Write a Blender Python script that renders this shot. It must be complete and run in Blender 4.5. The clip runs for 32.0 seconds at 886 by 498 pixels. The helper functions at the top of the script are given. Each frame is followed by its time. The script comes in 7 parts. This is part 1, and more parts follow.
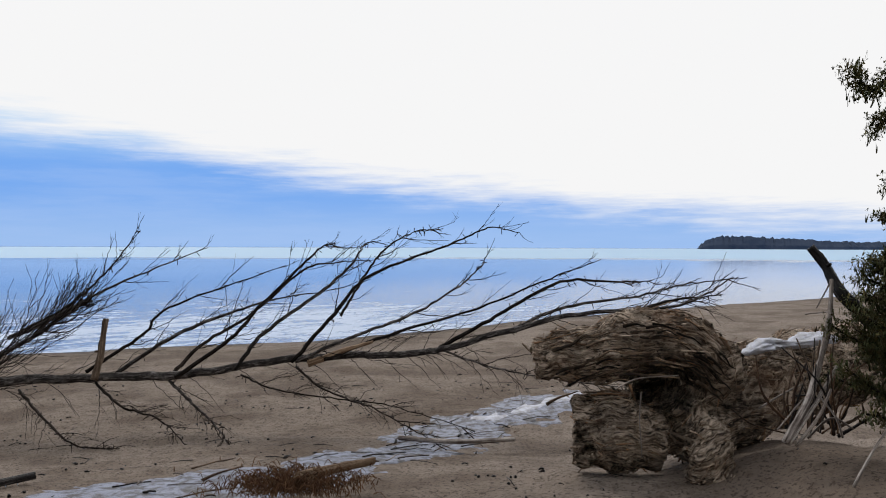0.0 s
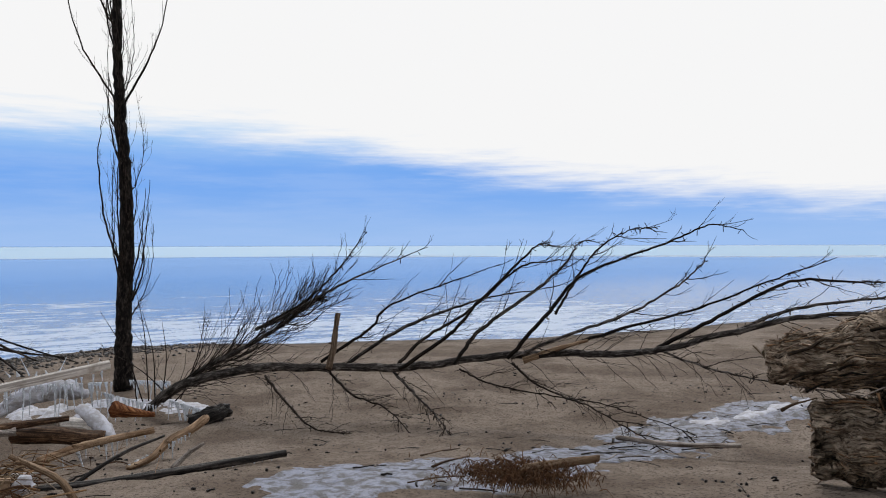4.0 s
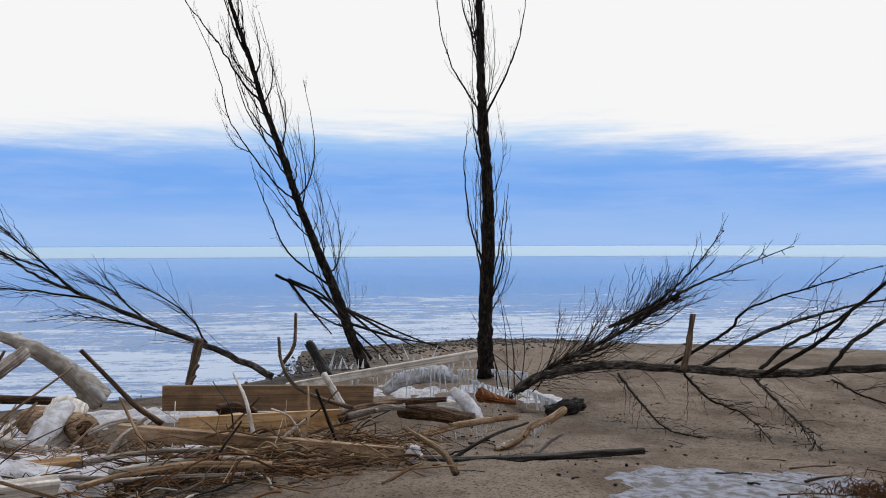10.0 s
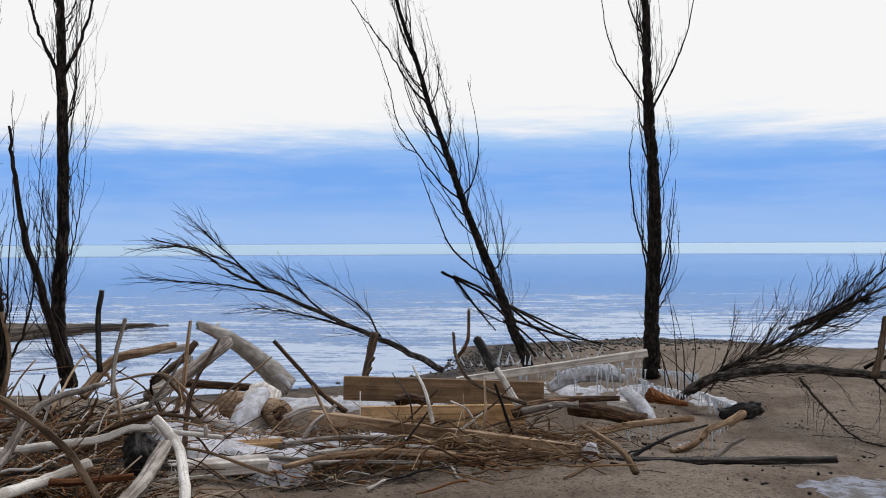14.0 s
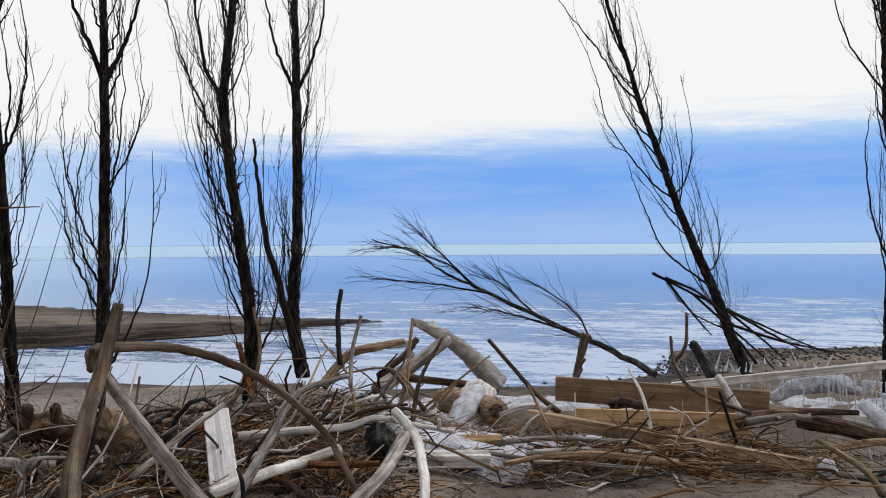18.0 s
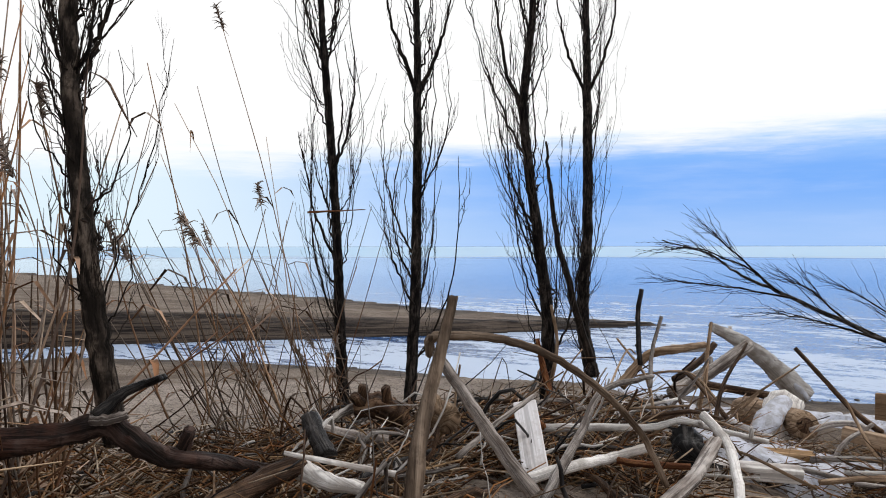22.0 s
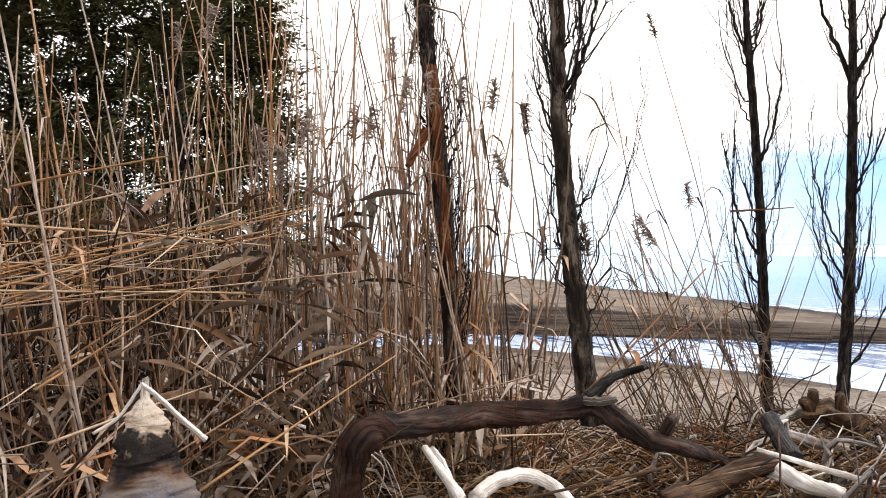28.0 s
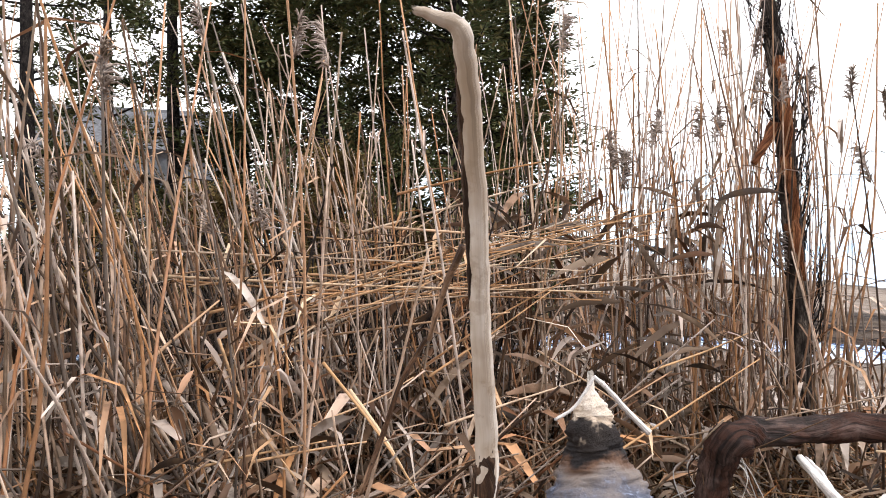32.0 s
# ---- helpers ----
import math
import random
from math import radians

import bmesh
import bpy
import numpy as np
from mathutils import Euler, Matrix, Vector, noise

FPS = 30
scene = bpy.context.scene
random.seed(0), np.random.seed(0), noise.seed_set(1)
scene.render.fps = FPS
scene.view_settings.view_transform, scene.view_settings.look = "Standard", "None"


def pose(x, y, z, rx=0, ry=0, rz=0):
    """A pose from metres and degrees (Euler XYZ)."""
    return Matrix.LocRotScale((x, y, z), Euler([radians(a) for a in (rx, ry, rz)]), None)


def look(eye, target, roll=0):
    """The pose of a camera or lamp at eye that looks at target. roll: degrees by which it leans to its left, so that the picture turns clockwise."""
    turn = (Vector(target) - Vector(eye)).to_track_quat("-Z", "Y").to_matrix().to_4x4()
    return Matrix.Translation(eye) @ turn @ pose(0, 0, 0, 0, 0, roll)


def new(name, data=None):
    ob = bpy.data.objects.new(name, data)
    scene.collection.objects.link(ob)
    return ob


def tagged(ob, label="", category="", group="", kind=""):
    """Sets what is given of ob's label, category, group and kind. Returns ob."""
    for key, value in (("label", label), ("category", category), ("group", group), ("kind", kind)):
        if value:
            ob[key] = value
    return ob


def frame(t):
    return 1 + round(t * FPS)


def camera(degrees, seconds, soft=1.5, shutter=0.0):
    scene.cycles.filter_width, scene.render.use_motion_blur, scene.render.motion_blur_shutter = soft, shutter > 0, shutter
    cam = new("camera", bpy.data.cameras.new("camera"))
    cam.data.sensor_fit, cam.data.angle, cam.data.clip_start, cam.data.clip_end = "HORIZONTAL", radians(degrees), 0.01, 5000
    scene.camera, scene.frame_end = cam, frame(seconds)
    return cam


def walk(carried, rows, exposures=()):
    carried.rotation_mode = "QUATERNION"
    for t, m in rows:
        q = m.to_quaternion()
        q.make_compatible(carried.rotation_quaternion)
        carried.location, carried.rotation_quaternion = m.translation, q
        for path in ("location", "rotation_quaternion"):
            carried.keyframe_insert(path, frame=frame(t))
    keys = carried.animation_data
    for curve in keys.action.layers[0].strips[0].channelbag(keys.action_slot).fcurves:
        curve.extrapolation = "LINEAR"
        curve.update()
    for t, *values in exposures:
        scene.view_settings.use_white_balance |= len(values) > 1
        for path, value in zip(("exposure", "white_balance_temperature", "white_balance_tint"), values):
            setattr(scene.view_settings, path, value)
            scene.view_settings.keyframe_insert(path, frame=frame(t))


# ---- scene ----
cam = camera(58.1, 32.0, 1.0)
METRES, EYE, TILT, LEAN, TURN = 1.65, 1.55, -0.16, -0.2, 0.0
ROWS = [
    (0.0, 0.0, 0.0, 0.0, 0.0, 0.0, -0.0),
    (0.5, -0.0101, -0.0107, 0.0002, 1.7, -0.0, -0.0),
    (1.0, -0.021, -0.0184, 0.0003, 3.37, -0.04, 0.03),
    (1.5, -0.0325, -0.0256, -0.0001, 5.26, -0.02, 0.05),
    (2.0, -0.0401, -0.0345, 0.0019, 6.99, -0.02, 0.09),
    (2.5, -0.0484, -0.043, 0.0042, 8.58, -0.06, 0.13),
    (3.0, -0.0583, -0.0544, 0.0028, 10.51, -0.05, 0.18),
    (3.5, -0.0651, -0.0616, 0.0045, 12.56, -0.07, 0.25),
    (5.5, -0.0917, -0.1057, 0.0057, 19.92, -0.13, 0.31),
    (6.0, -0.0952, -0.105, 0.0064, 22.01, -0.11, 0.32),
    (6.5, -0.1024, -0.1096, 0.0049, 24.38, -0.09, 0.24),
    (7.0, -0.1057, -0.1157, 0.0035, 26.68, -0.11, 0.22),
    (7.5, -0.1108, -0.1249, 0.0031, 28.94, -0.12, 0.2),
    (8.0, -0.1119, -0.1329, 0.0015, 31.16, -0.09, 0.19),
    (8.5, -0.1097, -0.1384, 0.0031, 33.26, -0.07, 0.2),
    (9.0, -0.1058, -0.1479, 0.0057, 35.13, -0.05, 0.32),
    (9.5, -0.1067, -0.1599, 0.0053, 37.08, -0.06, 0.29),
    (10.0, -0.1125, -0.1724, 0.0046, 38.67, -0.05, 0.21),
    (10.5, -0.1202, -0.1864, 0.0074, 40.34, -0.06, 0.14),
    (11.0, -0.127, -0.201, 0.0081, 41.66, -0.08, 0.17),
    (11.5, -0.1316, -0.2156, 0.0088, 43.07, -0.1, 0.22),
    (12.0, -0.1354, -0.2329, 0.0096, 44.48, -0.1, 0.24),
    (12.5, -0.1375, -0.2524, 0.0088, 45.88, -0.13, 0.23),
    (13.0, -0.1415, -0.2626, 0.0081, 47.16, -0.14, 0.32),
    (13.5, -0.1519, -0.2808, 0.0083, 48.34, -0.17, 0.3),
    (15.5, -0.1704, -0.3609, 0.0124, 53.35, -0.22, 0.24),
    (16.0, -0.1718, -0.3696, 0.0134, 55.14, -0.19, 0.31),
    (16.5, -0.1769, -0.3683, 0.0131, 57.03, -0.18, 0.34),
    (17.0, -0.177, -0.373, 0.0122, 59.27, -0.13, 0.41),
    (17.5, -0.177, -0.377, 0.0151, 61.58, -0.15, 0.35),
    (18.0, -0.1813, -0.3836, 0.017, 63.72, -0.15, 0.28),
    (18.5, -0.1799, -0.3914, 0.0154, 66.05, -0.12, 0.25),
    (19.0, -0.1838, -0.3941, 0.0116, 68.32, -0.12, 0.22),
    (19.5, -0.1826, -0.4006, 0.011, 70.88, -0.1, 0.16),
    (20.0, -0.1783, -0.4113, 0.0123, 73.3, -0.07, 0.15),
    (20.5, -0.176, -0.4308, 0.0137, 75.99, -0.05, 0.13),
    (21.0, -0.1748, -0.4428, 0.0123, 78.68, -0.01, 0.05),
    (21.5, -0.171, -0.4541, 0.0098, 81.09, -0.03, 0.01),
    (22.0, -0.165, -0.4711, 0.0111, 83.51, -0.03, -0.03),
    (22.5, -0.1568, -0.4871, 0.0112, 85.79, -0.02, -0.06),
    (23.0, -0.1487, -0.5016, 0.0106, 88.04, -0.02, -0.11),
    (23.5, -0.1392, -0.5152, 0.011, 90.25, -0.03, -0.18),
    (24.0, -0.1263, -0.5281, 0.0118, 92.33, -0.05, -0.13),
    (24.5, -0.1164, -0.5417, 0.0144, 94.13, -0.05, -0.18),
    (25.0, -0.1004, -0.5643, 0.016, 96.23, -0.07, -0.15),
    (25.5, -0.0874, -0.5779, 0.0154, 98.16, -0.07, -0.18),
    (27.5, -0.0378, -0.6504, 0.014, 107.26, -0.19, -0.2),
    (28.0, -0.0271, -0.6753, 0.017, 109.65, -0.27, -0.26),
    (28.5, -0.0164, -0.699, 0.0141, 112.22, -0.27, -0.26),
    (29.0, -0.0065, -0.7271, 0.0133, 114.67, -0.27, -0.27),
    (29.5, 0.0033, -0.7463, 0.0154, 116.87, -0.32, -0.29),
    (30.0, 0.0206, -0.7645, 0.0164, 118.91, -0.36, -0.26),
    (30.5, 0.0443, -0.7796, 0.0133, 120.99, -0.31, -0.26),
    (31.0, 0.0592, -0.7983, 0.0181, 122.95, -0.35, -0.28),
    (31.5, 0.0729, -0.8131, 0.0195, 125.28, -0.38, -0.24),
    (32.0, 0.0968, -0.8263, 0.0193, 128.4, -0.39, -0.15),
]

EXPOSURES = [(0.0, 0.05, 6500, 10), (18.0, 0.05, 6500, 10), (22.0, 0.22, 6500, 10), (25.0, 0.5, 6600, 10), (28.0, 1.12, 6900, 12), (30.0, 1.33, 6800, 13), (32.0, 1.64, 6450, 12)]
walk(cam, [(t, pose(0, 0, EYE, TILT, LEAN, TURN) @ pose(METRES * x, METRES * y, METRES * z, 90 + pitch, roll, yaw)) for t, x, y, z, yaw, pitch, roll in ROWS], EXPOSURES)


# ---- node helpers ----
class Nodes:
    """Short hand for node trees."""

    def __init__(self, tree):
        self.tree = tree
        tree.nodes.clear()

    def add(self, kind, **inputs):
        node = self.tree.nodes.new(kind)
        for key, value in inputs.items():
            name = key.replace("_", " ")
            if isinstance(value, bpy.types.NodeSocket):
                self.tree.links.new(value, node.inputs[name])
            else:
                node.inputs[name].default_value = value
        return node

    def put(self, value, socket):
        if isinstance(value, bpy.types.NodeSocket):
            self.tree.links.new(value, socket)
        else:
            socket.default_value = value

    def math(self, op, a, b=0.0, c=0.0, clamp=False):
        node = self.tree.nodes.new("ShaderNodeMath")
        node.operation, node.use_clamp = op, clamp
        for s, v in zip(node.inputs, (a, b, c)):
            self.put(v, s)
        return node.outputs[0]

    def mix(self, fac, a, b, blend="MIX"):
        node = self.tree.nodes.new("ShaderNodeMix")
        node.data_type, node.blend_type = "RGBA", blend
        self.put(fac, node.inputs[0])
        for s, v in ((node.inputs[6], a), (node.inputs[7], b)):
            self.put(v if isinstance(v, bpy.types.NodeSocket) else (*v, 1), s)
        return node.outputs[2]

    def ramp(self, fac, stops, ease="LINEAR"):
        node = self.tree.nodes.new("ShaderNodeValToRGB")
        el = node.color_ramp.elements
        node.color_ramp.interpolation = ease
        while len(el) < len(stops):
            el.new(0.5)
        for e, (p, c) in zip(el, stops):
            e.position, e.color = p, (*c, 1) if hasattr(c, "__len__") else (c, c, c, 1)
        self.put(fac, node.inputs[0])
        return node.outputs[0]

    def noise(self, vector, scale, detail=4.0, rough=0.55):
        node = self.add("ShaderNodeTexNoise", Scale=scale, Detail=detail, Roughness=rough)
        if vector:
            self.put(vector, node.inputs["Vector"])
        return node.outputs[0]

    def mapped(self, vector, scale=(1, 1, 1), turn=(0, 0, 0)):
        return self.add("ShaderNodeMapping", Vector=vector, Scale=scale, Rotation=turn).outputs[0]

    def smooth(self, value, lo, hi, a=0.0, b=1.0):
        node = self.tree.nodes.new("ShaderNodeMapRange")
        node.interpolation_type = "SMOOTHSTEP"
        for s, v in zip(node.inputs, (value, lo, hi, a, b)):
            self.put(v, s)
        return node.outputs[0]


# ---- sky ----
SUN_TURN, SUN_UP = radians(-25), radians(52)
world = bpy.data.worlds.new("overcast_sky")
scene.world = world
world.use_nodes = True
n = Nodes(world.node_tree)
way = n.add("ShaderNodeTexCoord").outputs["Generated"]
sep = n.add("ShaderNodeSeparateXYZ", Vector=way)
up = n.math("MULTIPLY", n.math("ARCSINE", sep.outputs[2]), 57.2958)
turn = n.math("MULTIPLY", n.math("ARCTAN2", n.math("MULTIPLY", sep.outputs[0], -1.0), sep.outputs[1]), 57.2958)
sky = n.tree.nodes.new("ShaderNodeTexSky")
sky.sky_type, sky.sun_disc, sky.sun_elevation, sky.sun_rotation = "NISHITA", False, SUN_UP, SUN_TURN
# a bank of blue stratus low over the lake, its top falling away to both sides
top = n.tree.nodes.new("ShaderNodeFloatCurve")
n.put(n.math("MULTIPLY_ADD", turn, 1 / 180, 0.25, True), top.inputs["Value"])
curve = top.mapping.curves[0]
for p in ((0.09, 0.22), (0.18, 0.33), (0.25, 0.47), (0.33, 0.62), (0.41, 0.82), (0.5, 0.84), (0.62, 0.76), (0.72, 0.7), (0.83, 0.62)):
    curve.points.new(*p)
curve.points[0].location, curve.points[-1].location = (0, 0.2), (1, 0.5)
top.mapping.update()
edge = n.math("MULTIPLY", top.outputs[0], 10.0)
streak = n.noise(n.mapped(way, (3, 3, 26)), 2.2, 6, 0.6)
wisp = n.noise(n.mapped(way, (5, 5, 60)), 3.0, 5, 0.6)
level = n.math("ADD", up, n.math("MULTIPLY_ADD", streak, 3.4, -1.7))
level = n.math("ADD", level, n.math("MULTIPLY_ADD", wisp, 1.6, -0.8))
bank = n.smooth(n.math("SUBTRACT", level, edge), -1.9, 1.0, 1.0, 0.0)
west = n.smooth(turn, 74, 106)
deep = n.mix(n.smooth(up, 0.2, 4.5), (0.32, 0.5, 0.83), (0.18, 0.39, 0.84))
deep = n.mix(n.smooth(up, 5.0, 9.0), deep, (0.42, 0.64, 0.9))
deep = n.mix(n.math("MULTIPLY", n.smooth(streak, 0.35, 0.7), 0.35), deep, (0.38, 0.54, 0.86))
deep = n.mix(west, deep, (0.66, 0.78, 0.86))
white = n.mix(n.smooth(up, 0, 50), (0.89, 0.89, 0.89), (0.89, 0.89, 0.9))
# the bright rift lies over the lake; overhead and inland the cover is thicker
heavy = n.smooth(n.math("ADD", up, n.math("MULTIPLY_ADD", n.noise(way, 3.0, 4), 24.0, -12.0)), 22, 46)
white = n.mix(heavy, white, (0.62, 0.65, 0.7))
cloud = n.mix(bank, white, deep)
# the last of the clear sky shows thinly through the cover overhead
clear = n.mix(1.0, sky.outputs[0], (0.1, 0.1, 0.1), "MULTIPLY")
cover = n.smooth(up, 40, 85, 1.0, 0.75)
n.tree.links.new(n.add("ShaderNodeBackground", Color=n.mix(cover, clear, cloud), Strength=1.0).outputs[0],
                 n.add("ShaderNodeOutputWorld").inputs[0])

lamp = bpy.data.lights.new("sun", "SUN")
lamp.energy, lamp.angle, lamp.color = 1.35, radians(18), (1.0, 0.97, 0.92)
sun = new("sun", lamp)
sun.matrix_world = look((0, 0, 20), (-20 * math.sin(SUN_TURN) * math.cos(SUN_UP), -20 * math.cos(SUN_TURN) * math.cos(SUN_UP), 20 - 20 * math.sin(SUN_UP)))


# ---- materials ----
def material(name):
    m = bpy.data.materials.new(name)
    m.use_nodes = True
    n = Nodes(m.node_tree)
    bsdf = n.tree.nodes.new("ShaderNodeBsdfPrincipled")
    bsdf.inputs["Specular IOR Level"].default_value = 0.12
    n.tree.links.new(bsdf.outputs[0], n.tree.nodes.new("ShaderNodeOutputMaterial").inputs[0])
    return m, n, bsdf


def bump(n, bsdf, height, strength, distance=0.01):
    node = n.add("ShaderNodeBump", Height=height, Strength=strength, Distance=distance)
    n.tree.links.new(node.outputs[0], bsdf.inputs["Normal"])


def wood(name, dark, mid, pale, rough=0.8, grain=30.0, relief=0.6, stretch=0.12, wet=0.0, stain=None, dirt=1.0, soft=0.0):
    """Wood with grain along the piece (v along its length, u round it), patchy weathering, and one tint a piece."""
    m, n, bsdf = material(name)
    uv = n.add("ShaderNodeUVMap").outputs[0]
    where = n.tree.nodes.new("ShaderNodeTexCoord").outputs["Object"]
    own = n.tree.nodes.new("ShaderNodeObjectInfo").outputs["Random"]
    shifted = n.tree.nodes.new("ShaderNodeVectorMath")
    n.put(uv, shifted.inputs[0])
    n.put(own, shifted.inputs[1])
    fibre = n.noise(n.mapped(shifted.outputs[0], (1, stretch, 1)), grain, 6, 0.65)
    fine = n.noise(n.mapped(shifted.outputs[0], (1, stretch * 0.5, 1)), grain * 4, 3, 0.6)
    patch = n.noise(where, 5.0, 4, 0.6)
    colour = n.ramp(fibre, [(0.4, dark), (0.5, mid), (0.62, pale)])
    if soft:
        broad = n.noise(n.mapped(shifted.outputs[0], (1, 0.25, 1)), 4.0, 4, 0.6)
        colour = n.mix(soft, colour, n.mix(n.smooth(broad, 0.35, 0.65), mid, pale))
    colour = n.mix(n.smooth(patch, 0.48, 0.62, 0.0, 0.7 * dirt), colour, dark if stain is None else stain)
    crack = n.noise(n.mapped(shifted.outputs[0], (1, stretch * 0.35, 1)), grain * 2.2, 4, 0.7)
    colour = n.mix(n.smooth(crack, 0.4, 0.49, (0.35 + 0.55 * dirt) * (1 - 0.7 * soft), 0.0), colour, tuple(c * 0.45 for c in dark))
    speck = n.noise(where, 26.0, 4, 0.7)
    colour = n.mix(n.smooth(speck, 0.52, 0.62, 0.0, 0.55 * dirt), colour, dark)
    tone = n.math("MULTIPLY_ADD", own, 0.6, 0.7)
    colour = n.mix(1.0, colour, n.add("ShaderNodeCombineColor", Red=tone, Green=tone, Blue=tone).outputs[0], "MULTIPLY")
    n.put(colour, bsdf.inputs["Base Color"])
    n.put(n.math("MULTIPLY_ADD", patch, 0.3, rough - 0.15 - wet, True), bsdf.inputs["Roughness"])
    both = n.math("ADD", n.math("ADD", fibre, n.math("MULTIPLY", crack, 0.8)), n.math("MULTIPLY", fine, 0.4))
    bump(n, bsdf, both, relief, 0.012)
    return m


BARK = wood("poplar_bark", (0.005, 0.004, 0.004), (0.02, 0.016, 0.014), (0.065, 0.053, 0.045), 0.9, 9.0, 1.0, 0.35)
GREYBARK = wood("grey_poplar_bark", (0.014, 0.011, 0.009), (0.055, 0.043, 0.035), (0.16, 0.125, 0.1), 0.9, 8.0, 1.0, 0.35)
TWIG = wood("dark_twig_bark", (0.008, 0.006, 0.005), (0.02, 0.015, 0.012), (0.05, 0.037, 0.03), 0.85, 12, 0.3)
FALLEN = wood("fallen_poplar_bark", (0.022, 0.019, 0.017), (0.075, 0.065, 0.06), (0.2, 0.18, 0.17), 0.85, 9, 0.8, 0.3)
RUST = wood("rusty_broken_wood", (0.09, 0.03, 0.012), (0.2, 0.075, 0.03), (0.34, 0.16, 0.07), 0.8, 14, 0.7)
GREY = wood("grey_driftwood", (0.08, 0.06, 0.05), (0.3, 0.255, 0.225), (0.54, 0.49, 0.45), 0.8, 11, 0.9, 0.08, dirt=0.7, soft=0.2)
PALE = wood("bleached_driftwood", (0.42, 0.37, 0.34), (0.66, 0.62, 0.58), (0.8, 0.77, 0.74), 0.75, 12, 0.5, 0.06, stain=(0.2, 0.155, 0.12), dirt=0.8, soft=0.3)
SNOWY = wood("white_bleached_slab", (0.4, 0.36, 0.34), (0.6, 0.58, 0.58), (0.74, 0.72, 0.74), 0.7, 10, 0.3, 0.06, stain=(0.3, 0.25, 0.21), dirt=0.7, soft=0.4)
TAN = wood("tan_driftwood", (0.1, 0.058, 0.032), (0.27, 0.175, 0.108), (0.44, 0.32, 0.22), 0.75, 11, 0.8, 0.08, dirt=0.6, soft=0.2)
POST = wood("brown_grey_post", (0.04, 0.026, 0.018), (0.13, 0.09, 0.062), (0.28, 0.21, 0.155), 0.8, 9, 0.9, 0.1, dirt=0.6, soft=0.2)
BROWN = wood("brown_driftwood", (0.028, 0.015, 0.009), (0.095, 0.052, 0.03), (0.22, 0.135, 0.082), 0.7, 12, 0.7, 0.08, 0.1)
DARK = wood("wet_dark_wood", (0.008, 0.007, 0.007), (0.022, 0.019, 0.018), (0.07, 0.06, 0.055), 0.6, 12, 0.7, 0.08, 0.2)
LUMBER = wood("weathered_lumber", (0.27, 0.145, 0.062), (0.46, 0.275, 0.13), (0.6, 0.41, 0.235), 0.75, 15, 0.4, 0.04, stain=(0.2, 0.13, 0.08), dirt=0.6, soft=0.35)
BOARD = wood("brown_board", (0.1, 0.06, 0.034), (0.18, 0.112, 0.066), (0.27, 0.18, 0.115), 0.75, 14, 0.4, 0.05, stain=(0.075, 0.055, 0.042), dirt=0.6, soft=0.4)
STUMP = wood("rotten_log_wood", (0.008, 0.006, 0.004), (0.09, 0.06, 0.04), (0.36, 0.255, 0.17), 0.9, 7, 1.0, 0.1)
CROOKED = wood("crooked_log_bark", (0.01, 0.007, 0.006), (0.036, 0.022, 0.018), (0.11, 0.07, 0.058), 0.75, 8, 1.0, 0.15, 0.1, stain=(0.05, 0.018, 0.01), soft=0.15)
PEELED = wood("peeled_pole_wood", (0.22, 0.155, 0.1), (0.4, 0.33, 0.265), (0.62, 0.56, 0.5), 0.65, 6, 0.3, 0.05, stain=(0.24, 0.165, 0.1), dirt=0.7, soft=0.6)


def charred(name):
    """A burnt log end: bare pale tip, a black burnt band, brown wood, then blue-grey frosty wood lower down."""
    m, n, bsdf = material(name)
    along = n.add("ShaderNodeSeparateXYZ", Vector=n.add("ShaderNodeUVMap").outputs[0]).outputs[1]
    where = n.tree.nodes.new("ShaderNodeTexCoord").outputs["Object"]
    big = n.noise(where, 11.0, 4, 0.6)
    fine = n.noise(where, 90.0, 5, 0.7)
    place = n.math("MULTIPLY", n.math("ADD", along, n.math("MULTIPLY_ADD", big, 0.55, -0.275)), 0.58)
    colour = n.ramp(place, [(0.0, (0.5, 0.44, 0.38)), (0.1, (0.46, 0.36, 0.27)), (0.125, (0.02, 0.015, 0.013)), (0.19, (0.012, 0.01, 0.01)), (0.22, (0.1, 0.055, 0.035)), (0.27, (0.16, 0.13, 0.115)), (0.34, (0.07, 0.075, 0.1)), (1.0, (0.06, 0.066, 0.095))])
    frost = n.math("MULTIPLY", n.smooth(fine, 0.5, 0.62), n.smooth(place, 0.28, 0.4))
    colour = n.mix(n.math("MULTIPLY", frost, 0.6), colour, (0.34, 0.38, 0.5))
    n.put(colour, bsdf.inputs["Base Color"])
    bsdf.inputs["Roughness"].default_value = 0.6
    bump(n, bsdf, n.math("ADD", fine, big), 0.6, 0.012)
    return m


CHAR = charred("charred_wood")


